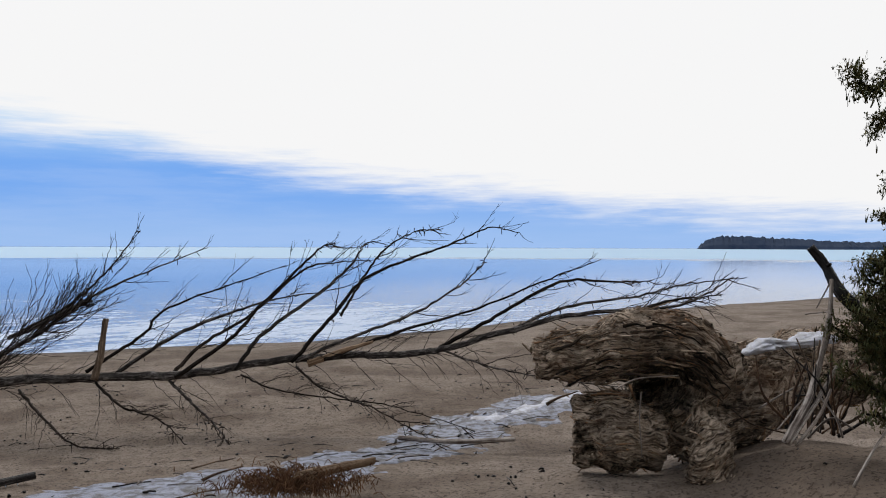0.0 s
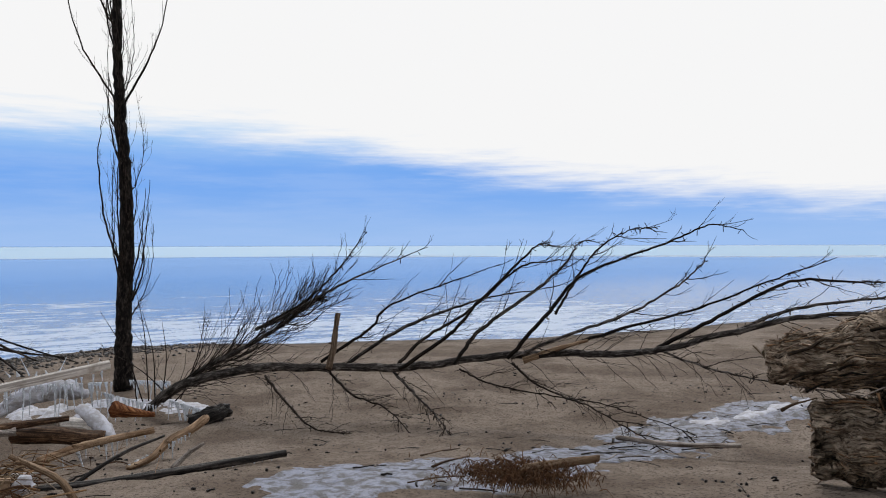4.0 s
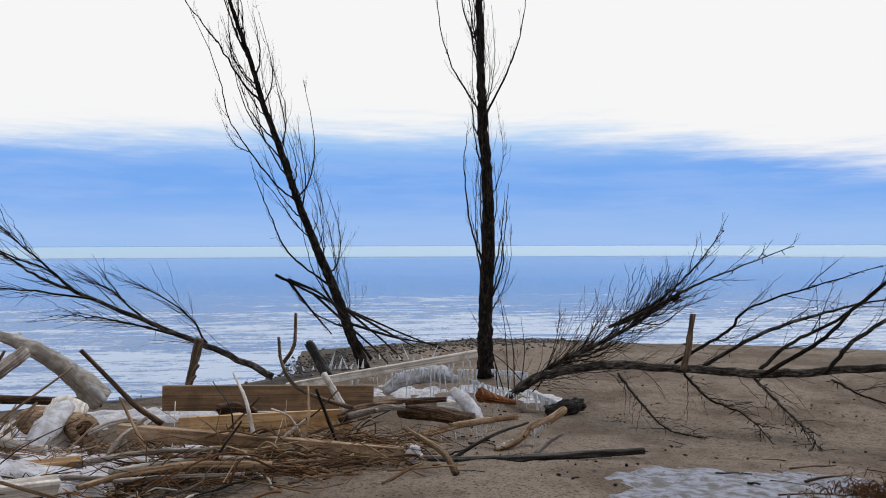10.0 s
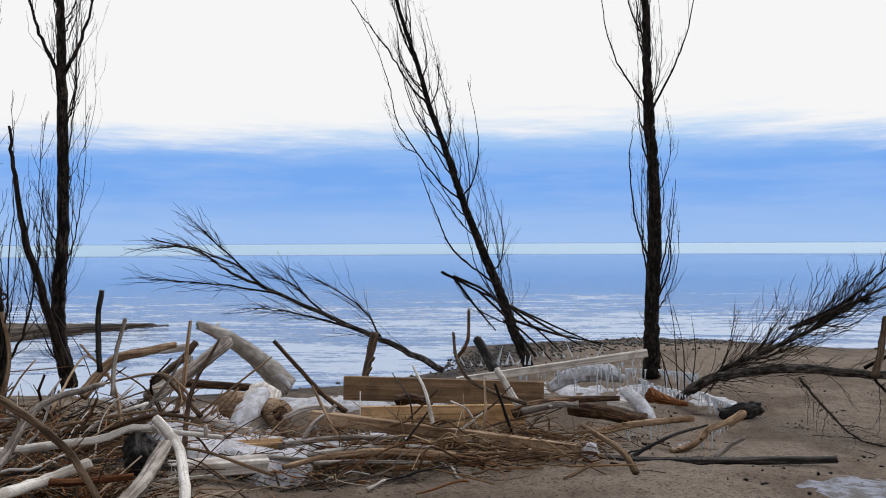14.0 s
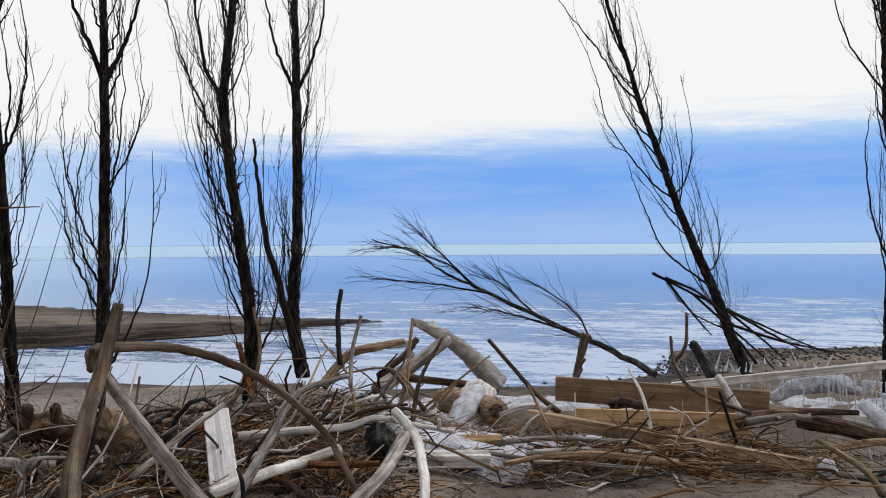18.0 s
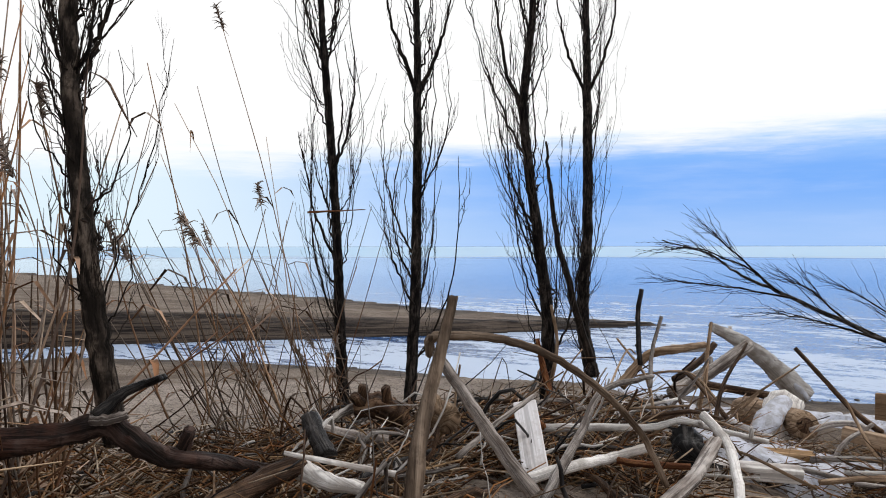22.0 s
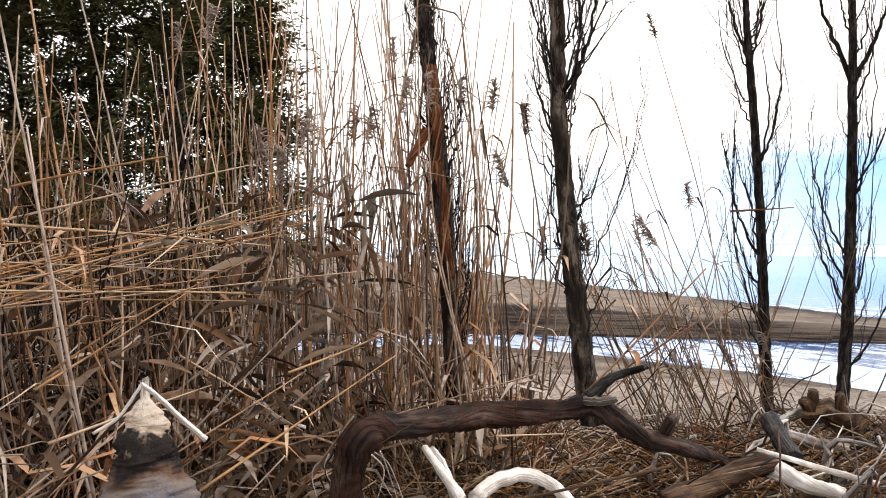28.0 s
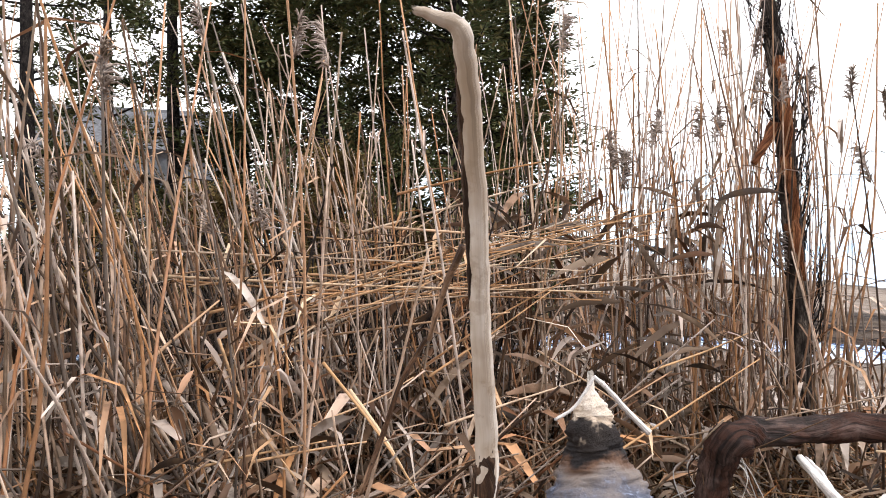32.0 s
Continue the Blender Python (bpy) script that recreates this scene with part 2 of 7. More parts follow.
def rotten(name):
    """Decayed trunk wood: fibres run along x, split by dark cracks, with pale raised ridges."""
    m, n, bsdf = material(name)
    where = n.tree.nodes.new("ShaderNodeTexCoord").outputs["Object"]
    bend = n.add("ShaderNodeTexNoise", Scale=2.6, Detail=4.0)
    n.put(where, bend.inputs["Vector"])
    warped = n.tree.nodes.new("ShaderNodeVectorMath")
    warped.operation = "MULTIPLY_ADD"
    n.put(bend.outputs["Color"], warped.inputs[0])
    warped.inputs[1].default_value = (0.3, 0.3, 0.3)
    n.put(where, warped.inputs[2])
    apart = n.add("ShaderNodeSeparateXYZ", Vector=warped.outputs[0])
    hollow = (1.47, 5.30, 0.60)
    right = n.math("MINIMUM", n.math("MAXIMUM", n.math("ADD", apart.outputs[0], -hollow[0] - 0.15), 0.0), 0.32)
    high = n.math("ADD", apart.outputs[2], -hollow[2] - 0.15)
    arch = n.math("SQRT", n.math("ADD", n.math("POWER", right, 2.0), n.math("MULTIPLY", high, high)))
    grain = n.add("ShaderNodeCombineXYZ", X=apart.outputs[0], Y=apart.outputs[1], Z=arch).outputs[0]
    fibre = n.noise(n.mapped(grain, (2.0, 8, 24)), 2.6, 8, 0.74)
    crack = n.noise(n.mapped(grain, (2.4, 6, 22)), 2.0, 8, 0.78)
    patch = n.noise(where, 3.5, 5, 0.65)
    colour = n.ramp(fibre, [(0.38, (0.014, 0.01, 0.008)), (0.46, (0.27, 0.2, 0.145)), (0.58, (0.7, 0.57, 0.45))])
    colour = n.mix(n.smooth(crack, 0.4, 0.48, 0.92, 0.0), colour, (0.006, 0.005, 0.004))
    colour = n.mix(n.smooth(patch, 0.47, 0.6, 0.0, 0.5), colour, (0.035, 0.027, 0.022))
    rust = n.noise(where, 2.1, 3, 0.6)
    colour = n.mix(n.smooth(rust, 0.54, 0.64, 0.0, 0.35), colour, (0.22, 0.12, 0.07))
    n.put(colour, bsdf.inputs["Base Color"])
    bsdf.inputs["Roughness"].default_value = 0.9
    bump(n, bsdf, n.math("ADD", fibre, n.math("MULTIPLY", crack, 1.2)), 1.0, 0.035)
    return m


ROTTEN = rotten("rotten_trunk_wood")


def straw(name, colours, rough=0.7):
    m, n, bsdf = material(name)
    one = n.tree.nodes.new("ShaderNodeNewGeometry").outputs["Random Per Island"]
    own = n.tree.nodes.new("ShaderNodeObjectInfo").outputs["Random"]
    pick = n.math("FRACT", n.math("ADD", one, own))
    count = len(colours)
    colour = n.ramp(pick, [(i / (count - 1), c) for i, c in enumerate(colours)])
    where = n.tree.nodes.new("ShaderNodeTexCoord").outputs["Object"]
    spots = n.noise(where, 14, 4)
    colour = n.mix(n.smooth(spots, 0.5, 0.64, 0.0, 0.6), colour, (0.07, 0.04, 0.02))
    n.put(colour, bsdf.inputs["Base Color"])
    bsdf.inputs["Roughness"].default_value = rough
    return m


REED = straw("dry_reed_straw", [(0.17, 0.09, 0.052), (0.4, 0.25, 0.15), (0.28, 0.13, 0.062), (0.56, 0.43, 0.33), (0.13, 0.07, 0.042), (0.46, 0.37, 0.31), (0.07, 0.04, 0.028), (0.38, 0.19, 0.085), (0.5, 0.42, 0.36), (0.2, 0.15, 0.12)])
# darker straw, which also puts the shade low in the bed into the colour
REED_DIM = straw("old_shaded_reed_straw", [(0.02, 0.013, 0.009), (0.17, 0.098, 0.056), (0.045, 0.026, 0.016), (0.34, 0.25, 0.18), (0.14, 0.062, 0.03), (0.03, 0.018, 0.012), (0.2, 0.16, 0.132), (0.02, 0.013, 0.01)])
PLUME = straw("reed_plume_fluff", [(0.16, 0.12, 0.1), (0.34, 0.28, 0.24), (0.2, 0.15, 0.12)], 0.9)
GOLD = straw("golden_bent_straw", [(0.44, 0.28, 0.15), (0.3, 0.15, 0.065), (0.54, 0.41, 0.28), (0.36, 0.19, 0.085), (0.5, 0.42, 0.33)])
SHRUB = straw("olive_brown_shrub", [(0.1, 0.07, 0.025), (0.16, 0.11, 0.035), (0.06, 0.045, 0.02), (0.13, 0.08, 0.03)], 0.8)
LITTER = straw("driftwood_litter", [(0.02, 0.012, 0.008), (0.07, 0.04, 0.022), (0.03, 0.018, 0.012), (0.34, 0.21, 0.11), (0.035, 0.02, 0.013), (0.3, 0.13, 0.045), (0.5, 0.4, 0.3), (0.04, 0.023, 0.014), (0.22, 0.09, 0.035)], 0.85)
TANGLE = straw("brown_root_tangle", [(0.03, 0.017, 0.01), (0.1, 0.05, 0.026), (0.05, 0.027, 0.016), (0.26, 0.15, 0.075), (0.04, 0.022, 0.014), (0.16, 0.07, 0.03), (0.38, 0.27, 0.17), (0.06, 0.035, 0.02)], 0.8)
FIBRE = straw("splintered_rotten_wood", [(0.03, 0.021, 0.015), (0.22, 0.155, 0.11), (0.09, 0.065, 0.048), (0.45, 0.34, 0.25), (0.05, 0.036, 0.027), (0.34, 0.2, 0.115), (0.62, 0.5, 0.39), (0.14, 0.1, 0.075)], 0.9)
ROOTS = straw("red_brown_rootlets", [(0.05, 0.026, 0.015), (0.12, 0.06, 0.03), (0.07, 0.035, 0.02), (0.17, 0.095, 0.05)], 0.85)
CEDAR = straw("cedar_foliage", [(0.028, 0.04, 0.016), (0.07, 0.075, 0.027), (0.042, 0.052, 0.019), (0.13, 0.105, 0.038)], 0.7)


def sand_material():
    m, n, bsdf = material("damp_beach_sand")
    where = n.tree.nodes.new("ShaderNodeNewGeometry").outputs["Position"]
    z = n.add("ShaderNodeSeparateXYZ", Vector=where).outputs[2]
    big = n.noise(where, 0.7, 5, 0.6)
    mid = n.noise(where, 4.5, 6, 0.65)
    grain = n.noise(where, 220, 3, 0.6)
    fleck = n.noise(where, 38, 4, 0.7)
    dry = n.mix(mid, (0.2, 0.158, 0.127), (0.36, 0.298, 0.245))
    # drier and paler up by the dune
    dune = n.smooth(n.math("ADD", n.add("ShaderNodeSeparateXYZ", Vector=where).outputs[1], n.math("MULTIPLY_ADD", big, 3.0, -1.5)), -1.5, 2.0, 1.0, 0.0)
    dune = n.math("MULTIPLY", dune, n.smooth(n.add("ShaderNodeSeparateXYZ", Vector=where).outputs[0], -11.5, -9.0))
    # slightly paler too on the rotten log's side, towards positive x
    log_side = n.smooth(n.math("ADD", n.add("ShaderNodeSeparateXYZ", Vector=where).outputs[0], n.math("MULTIPLY_ADD", big, 2.0, -1.0)), -0.6, 1.2)
    dune = n.math("MAXIMUM", dune, n.math("MULTIPLY", log_side, 0.15))
    dry = n.mix(n.math("MULTIPLY", dune, 0.8), dry, n.mix(mid, (0.36, 0.3, 0.255), (0.56, 0.48, 0.42)))
    colour = n.mix(n.math("MULTIPLY", n.smooth(big, 0.42, 0.6, 0.05, 0.8), n.math("MULTIPLY_ADD", dune, -0.7, 1.0)), dry, (0.12, 0.088, 0.066))
    colour = n.mix(n.smooth(fleck, 0.53, 0.61, 0.0, 0.9), colour, (0.045, 0.034, 0.028))
    clod = n.noise(where, 11, 5, 0.7)
    colour = n.mix(n.smooth(clod, 0.5, 0.64, 0.0, 0.55), colour, (0.09, 0.068, 0.052))
    colour = n.mix(n.math("MULTIPLY", grain, 0.35), colour, (0.12, 0.09, 0.07))
    # wet at the water's edge
    wet = n.smooth(n.math("ADD", z, n.math("MULTIPLY_ADD", mid, 0.1, -0.05)), -0.87, -0.66, 1.0, 0.0)
    # the spit's cut edge is a dark wet peaty layer
    peat = n.tree.nodes.new("ShaderNodeAttribute")
    peat.attribute_name = "peat"
    wet = n.math("MAXIMUM", wet, n.smooth(n.math("ADD", peat.outputs["Fac"], n.math("MULTIPLY_ADD", mid, 0.6, -0.3)), 0.35, 0.6))
    layer = n.noise(n.mapped(where, (0.35, 0.35, 16)), 1.0, 5, 0.7)
    colour = n.mix(wet, colour, n.mix(n.smooth(layer, 0.42, 0.58), (0.016, 0.012, 0.011), (0.1, 0.075, 0.058)))
    n.put(colour, bsdf.inputs["Base Color"])
    n.put(n.math("MULTIPLY_ADD", wet, -0.2, 0.9), bsdf.inputs["Roughness"])
    relief = n.math("ADD", n.math("MULTIPLY", mid, 1.0), n.math("ADD", n.math("MULTIPLY", fleck, 0.35), n.math("MULTIPLY", grain, 0.08)))
    bump(n, bsdf, n.math("ADD", relief, n.math("MULTIPLY", clod, 0.7)), 0.9, 0.05)
    return m


SAND = sand_material()


def water_material():
    m, n, bsdf = material("lake_water")
    bsdf.inputs["Specular IOR Level"].default_value = 0.5
    where = n.tree.nodes.new("ShaderNodeNewGeometry").outputs["Position"]
    xyz = n.add("ShaderNodeSeparateXYZ", Vector=where)
    out = n.math("SQRT", n.math("ADD", n.math("POWER", xyz.outputs[0], 2.0), n.math("POWER", xyz.outputs[1], 2.0)))
    turned = n.mapped(where, (1, 1, 1), (0, 0, radians(-47)))
    lane = n.noise(n.mapped(turned, (0.015, 0.076, 1)), 1.0, 6, 0.6)
    swell = n.noise(n.mapped(turned, (0.27, 1.36, 1)), 1.2, 5, 0.55)
    ripple = n.noise(n.mapped(turned, (1.2, 3.4, 1)), 2.0, 5, 0.65)
    broad = n.noise(n.mapped(turned, (0.076, 0.27, 1)), 1.0, 6, 0.6)
    thin = n.noise(n.mapped(turned, (0.53, 1.5, 1)), 1.0, 9, 0.78)
    slush = n.math("ADD", n.math("MULTIPLY", broad, 0.38), n.math("MULTIPLY", thin, 0.62))
    # drifting slush and skim ice, thick along the shore, thin lanes further out
    near = n.smooth(out, 17, 55, 0.11, -0.06)
    ice = n.smooth(n.math("ADD", slush, near), 0.54, 0.615)
    # far off the base colour turns pale, back to blue towards the horizon
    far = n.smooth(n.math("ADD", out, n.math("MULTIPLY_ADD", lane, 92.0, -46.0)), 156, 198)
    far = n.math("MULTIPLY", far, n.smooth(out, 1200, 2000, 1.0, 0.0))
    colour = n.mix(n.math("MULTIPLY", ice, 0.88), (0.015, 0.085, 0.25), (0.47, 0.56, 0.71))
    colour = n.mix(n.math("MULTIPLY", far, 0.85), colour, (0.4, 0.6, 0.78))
    n.put(colour, bsdf.inputs["Base Color"])
    rough = n.math("MULTIPLY_ADD", ice, 0.3, n.math("MULTIPLY_ADD", lane, 0.08, 0.02))
    n.put(n.math("MULTIPLY_ADD", far, 0.4, rough, True), bsdf.inputs["Roughness"])
    bsdf.inputs["IOR"].default_value = 1.33
    height = n.math("ADD", n.math("MULTIPLY", swell, 1.0), n.math("ADD", n.math("MULTIPLY", ripple, 0.25), n.math("MULTIPLY", ice, 0.1)))
    bump(n, bsdf, height, n.smooth(out, 18, 80, 0.3, 0.06), 0.1)
    return m


WATER = water_material()


def frozen(name, colour, dull, rough, see=0.0, scale=9.0, relief=0.5):
    m, n, bsdf = material(name)
    where = n.tree.nodes.new("ShaderNodeNewGeometry").outputs["Position"]
    spots = n.noise(where, scale, 6, 0.65)
    fine = n.noise(where, scale * 9, 3, 0.6)
    n.put(n.mix(n.smooth(spots, 0.4, 0.6), colour, dull), bsdf.inputs["Base Color"])
    n.put(n.math("MULTIPLY_ADD", spots, 0.3, rough - 0.15), bsdf.inputs["Roughness"])
    bsdf.inputs["Specular IOR Level"].default_value = 0.4
    bsdf.inputs["Transmission Weight"].default_value = see
    bsdf.inputs["IOR"].default_value = 1.31
    bump(n, bsdf, n.math("ADD", spots, n.math("MULTIPLY", fine, 0.3)), relief, 0.02)
    return m


SNOW = frozen("crusted_snow", (0.58, 0.59, 0.66), (0.4, 0.39, 0.41), 0.6, 0, 14, 0.9)
ICE = frozen("grey_shore_ice", (0.25, 0.265, 0.335), (0.09, 0.083, 0.083), 0.4, 0, 11, 0.8)
ICICLE = frozen("clear_icicle_ice", (0.82, 0.86, 0.92), (0.7, 0.74, 0.8), 0.25, 0.45, 20, 0.3)
STONE = frozen("wet_shore_stone", (0.1, 0.09, 0.085), (0.03, 0.028, 0.027), 0.55, 0, 6)
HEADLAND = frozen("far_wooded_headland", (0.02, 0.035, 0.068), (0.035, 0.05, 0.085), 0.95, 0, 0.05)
SIDING = frozen("grey_house_siding", (0.3, 0.31, 0.33), (0.22, 0.23, 0.25), 0.8, 0, 3)
SHINGLE = frozen("dark_roof_shingle", (0.12, 0.12, 0.13), (0.08, 0.08, 0.085), 0.9, 0, 6)
PANE = frozen("dark_window_glass", (0.03, 0.035, 0.04), (0.02, 0.02, 0.025), 0.15, 0, 2, 0.0)


# ---- geometry helpers: a shape is (vertices, faces, uvs of the vertices) ----
def spline(pts, steps):
    """A smooth line through the points (Catmull-Rom), with steps pieces to each span."""
    p = np.array(pts, float)
    if len(p) == 2:
        return np.array([p[0] + (p[1] - p[0]) * k / steps for k in range(steps + 1)])
    p = np.vstack([2 * p[0] - p[1], p, 2 * p[-1] - p[-2]])
    out = []
    for i in range(1, len(p) - 2):
        a, b, c, d = p[i - 1:i + 3]
        for k in range(steps):
            t = k / steps
            out.append(0.5 * (2 * b + (c - a) * t + (2 * a - 5 * b + 4 * c - d) * t * t + (3 * b - a - 3 * c + d) * t ** 3))
    out.append(p[-2])
    return np.array(out)


def tube(pts, r0, r1, sides=8, steps=5, rough=0.0, rng=None, radii=None, wobble=0.0, flat=1.0, splinter=0.0):
    """A tapering, uneven stem along a smooth line."""
    rng = rng or random.Random(1)
    line = spline(pts, steps)
    count = len(line)
    if wobble:
        for i in range(1, count - 1):
            line[i] += [rng.gauss(0, wobble) for _ in range(3)]
    if radii is not None:
        rad = np.interp(np.linspace(0, len(radii) - 1, count), range(len(radii)), radii)
    else:
        rad = np.linspace(r0, r1, count)
    tan = np.gradient(line, axis=0)
    tan /= np.maximum(np.linalg.norm(tan, axis=1)[:, None], 1e-9)
    side = np.cross(tan[0], (0.13, 0.21, 0.97) if abs(tan[0][2]) < 0.9 else (1, 0.1, 0))
    side /= np.linalg.norm(side)
    verts, uvs, faces = [], [], []
    lobes = [(rng.uniform(0, 6.28), rng.uniform(0.3, 1)) for _ in range(3)]
    run = 0.0
    for i in range(count):
        if i:
            run += float(np.linalg.norm(line[i] - line[i - 1]))
            side = side - tan[i] * np.dot(side, tan[i])
            side /= max(np.linalg.norm(side), 1e-9)
        over = np.cross(tan[i], side)
        for k in range(sides):
            a = 2 * math.pi * k / sides
            r = rad[i]
            if rough:
                r *= 1 + rough * (0.5 * math.sin(2 * a + lobes[0][0] + run * 3) * lobes[0][1] + 0.4 * math.sin(3 * a + lobes[1][0] - run * 5) + rng.gauss(0, 0.35))
            q = line[i] + side * (math.cos(a) * r) + over * (math.sin(a) * r * flat)
            if splinter and i in (0, count - 1):
                q = q + tan[i] * (1 if i else -1) * rng.uniform(0, splinter)
            verts.append(tuple(q))
            uvs.append((k / sides * max(6.28 * rad[i], 0.02) * 3, run * 3))
    for i in range(count - 1):
        for k in range(sides):
            j = (k + 1) % sides
            faces.append((i * sides + k, i * sides + j, (i + 1) * sides + j, (i + 1) * sides + k))
    if sides > 3:
        faces.append(tuple(range(sides - 1, -1, -1)))
        faces.append(tuple(range((count - 1) * sides, count * sides)))
    return verts, faces, uvs


def box(centre, along, across, size, bevel=0.004):
    """A sawn plank: centre, long axis, wide axis, (length, width, thickness), with eased edges."""
    a = Vector(along).normalized()
    b = (Vector(across) - a * a.dot(Vector(across))).normalized()
    c = a.cross(b)
    l, w, t = (s / 2 for s in size)
    verts, uvs = [], []
    for s in (-1, 1):
        for e in (0, 1):
            ring = [(w - bevel, t), (w, t - bevel), (w, -t + bevel), (w - bevel, -t), (-w + bevel, -t), (-w, -t + bevel), (-w, t - bevel), (-w + bevel, t)]
            x = s * (l - (bevel if (s < 0) == (e > 0) or True and ((s < 0 and e == 1) or (s > 0 and e == 0)) else 0))
            pull = 1.0 if (s < 0 and e == 1) or (s > 0 and e == 0) else 1 - bevel / max(w, t)
            for y, z in ring:
                verts.append(tuple(Vector(centre) + a * x + b * (y * pull) + c * (z * pull)))
                uvs.append((y + z, x))
    faces = [tuple(range(7, -1, -1)), tuple(range(24, 32))]
    for i in range(3):
        for k in range(8):
            j = (k + 1) % 8
            faces.append((i * 8 + k, i * 8 + j, i * 8 + 8 + j, i * 8 + 8 + k))
    return verts, faces, uvs


def join(shapes):
    verts, faces, uvs = [], [], []
    for v, f, u in shapes:
        base = len(verts)
        verts.extend(v)
        uvs.extend(u)
        faces.extend(tuple(i + base for i in g) for g in f)
    return verts, faces, uvs


def part(name, shape, mat, parent=None, label="", smooth=True):
    """Links a shape as one mesh object, under a thing or a part."""
    verts, faces, uvs = shape
    mesh = bpy.data.meshes.new(name)
    mesh.from_pydata(verts, [], faces)
    layer = mesh.uv_layers.new(name="UVMap")
    loops = np.empty(len(mesh.loops), dtype=np.int32)
    mesh.loops.foreach_get("vertex_index", loops)
    layer.data.foreach_set("uv", np.array(uvs, dtype=np.float32)[loops].ravel())
    if smooth:
        mesh.polygons.foreach_set("use_smooth", np.ones(len(mesh.polygons), dtype=bool))
    mesh.materials.append(mat)
    ob = new(name, mesh)
    if parent:
        ob.parent = parent
    if label:
        ob["label"] = label
    return ob


def thing(name, label, category, group="", kind=""):
    return tagged(new(name), label, category, group, kind)


def twigs(line, count, length, radius, rng, spread=0.6, lift=0.3, start=0.15, fork=0.5, pull=(0, 0, 0)):
    """Fine shoots off a stem: they leave it forwards and bend upwards."""
    line = np.array(line, float)
    out = []
    for _ in range(count):
        f = start + (1 - start) * rng.random()
        i = min(int(f * (len(line) - 1)), len(line) - 2)
        t = Vector(line[i + 1] - line[i]).normalized()
        base = Vector(line[i]).lerp(Vector(line[i + 1]), f * (len(line) - 1) - i)
        aside = Vector((rng.gauss(0, 1), rng.gauss(0, 1), rng.gauss(0, 1)))
        aside = (aside - t * aside.dot(t)).normalized()
        d = (t + aside * spread * rng.uniform(0.5, 1.3) + Vector(pull)).normalized()
        long = length * rng.uniform(0.35, 1.0) * (1.15 - 0.6 * f)
        mid = base + d * long * 0.5 + Vector((rng.gauss(0, 0.04), rng.gauss(0, 0.04), rng.gauss(0, 0.04))) * long
        end = base + (d + Vector((0, 0, lift))).normalized() * long
        out.append(tube([base, mid, end], radius, radius * 0.4, 3, 4, 0, rng, wobble=long * 0.012))
        if rng.random() < fork:
            d2 = (d + Vector((rng.gauss(0, 0.5), rng.gauss(0, 0.5), rng.gauss(0, 0.5) + lift * 0.5))).normalized()
            out.append(tube([mid, mid + d2 * long * 0.22, mid + d2 * long * 0.4 + Vector((0, 0, lift * long * 0.1))], radius * 0.7, radius * 0.35, 3, 2, 0, rng))
    return out


def ramify(line, count, length, radius, rng, spread=0.5, lift=0.25, fine=7, start=0.1):
    """Side branches off a stem, each with shoots of its own."""
    line = np.array(line, float)
    out = []
    for k in range(count):
        f = start + (1 - start) * (k + rng.random()) / count
        i = min(int(f * (len(line) - 1)), len(line) - 2)
        t = Vector(line[i + 1] - line[i]).normalized()
        base = Vector(line[i])
        aside = Vector((rng.gauss(0, 1), rng.gauss(0, 1), rng.gauss(0, 1)))
        aside = (aside - t * aside.dot(t)).normalized()
        d = (t + aside * spread * rng.uniform(0.6, 1.4)).normalized()
        l = length * rng.uniform(0.5, 1.1) * (1.2 - 0.7 * f)
        d2 = (d + Vector((0, 0, lift)) + aside * rng.gauss(0, 0.2)).normalized()
        pts = [base, base + d * l * 0.4, base + d * l * 0.4 + d2 * l * 0.6]
        out.append(tube(pts, radius * rng.uniform(0.7, 1.2), radius * 0.3, 4, 6, 0, rng, wobble=l * 0.007))
        out += twigs(spline(pts, 5), fine, l * 0.6, radius * 0.45, rng, 0.55, lift, 0.1, 0.6)
    return out


def spurs(line, count, rng, size=0.035):
    """Short knobbly spurs along a branch."""
    line = np.array(line, float)
    out = []
    for _ in range(count):
        i = rng.randrange(0, len(line) - 1)
        p = Vector(line[i]).lerp(Vector(line[i + 1]), rng.random())
        d = Vector((rng.gauss(0, 1), rng.gauss(0, 1), rng.gauss(0, 1))).normalized() * size * rng.uniform(0.5, 1.5)
        out.append(tube([p, p + d], 0.004, 0.0045, 4, 1, 0, rng))
    return out


def fbm(x, y, scale, seed, octaves=3):
    """Smooth random unevenness on a plane, 0 in the mean."""
    lattice = np.random.RandomState(seed).uniform(-1, 1, (256, 256))
    out, amp = np.zeros(np.shape(x)), 1.0
    for k in range(octaves):
        u, v = x * scale * 2 ** k + 17.3 * k, y * scale * 2 ** k + 5.1 * k
        i, j = np.floor(u).astype(int), np.floor(v).astype(int)
        a, b = u - i, v - j
        a, b = a * a * (3 - 2 * a), b * b * (3 - 2 * b)
        i0, i1, j0, j1 = i % 256, (i + 1) % 256, j % 256, (j + 1) % 256
        out += amp * ((lattice[j0, i0] * (1 - a) + lattice[j0, i1] * a) * (1 - b) + (lattice[j1, i0] * (1 - a) + lattice[j1, i1] * a) * b)
        amp *= 0.55
    return out


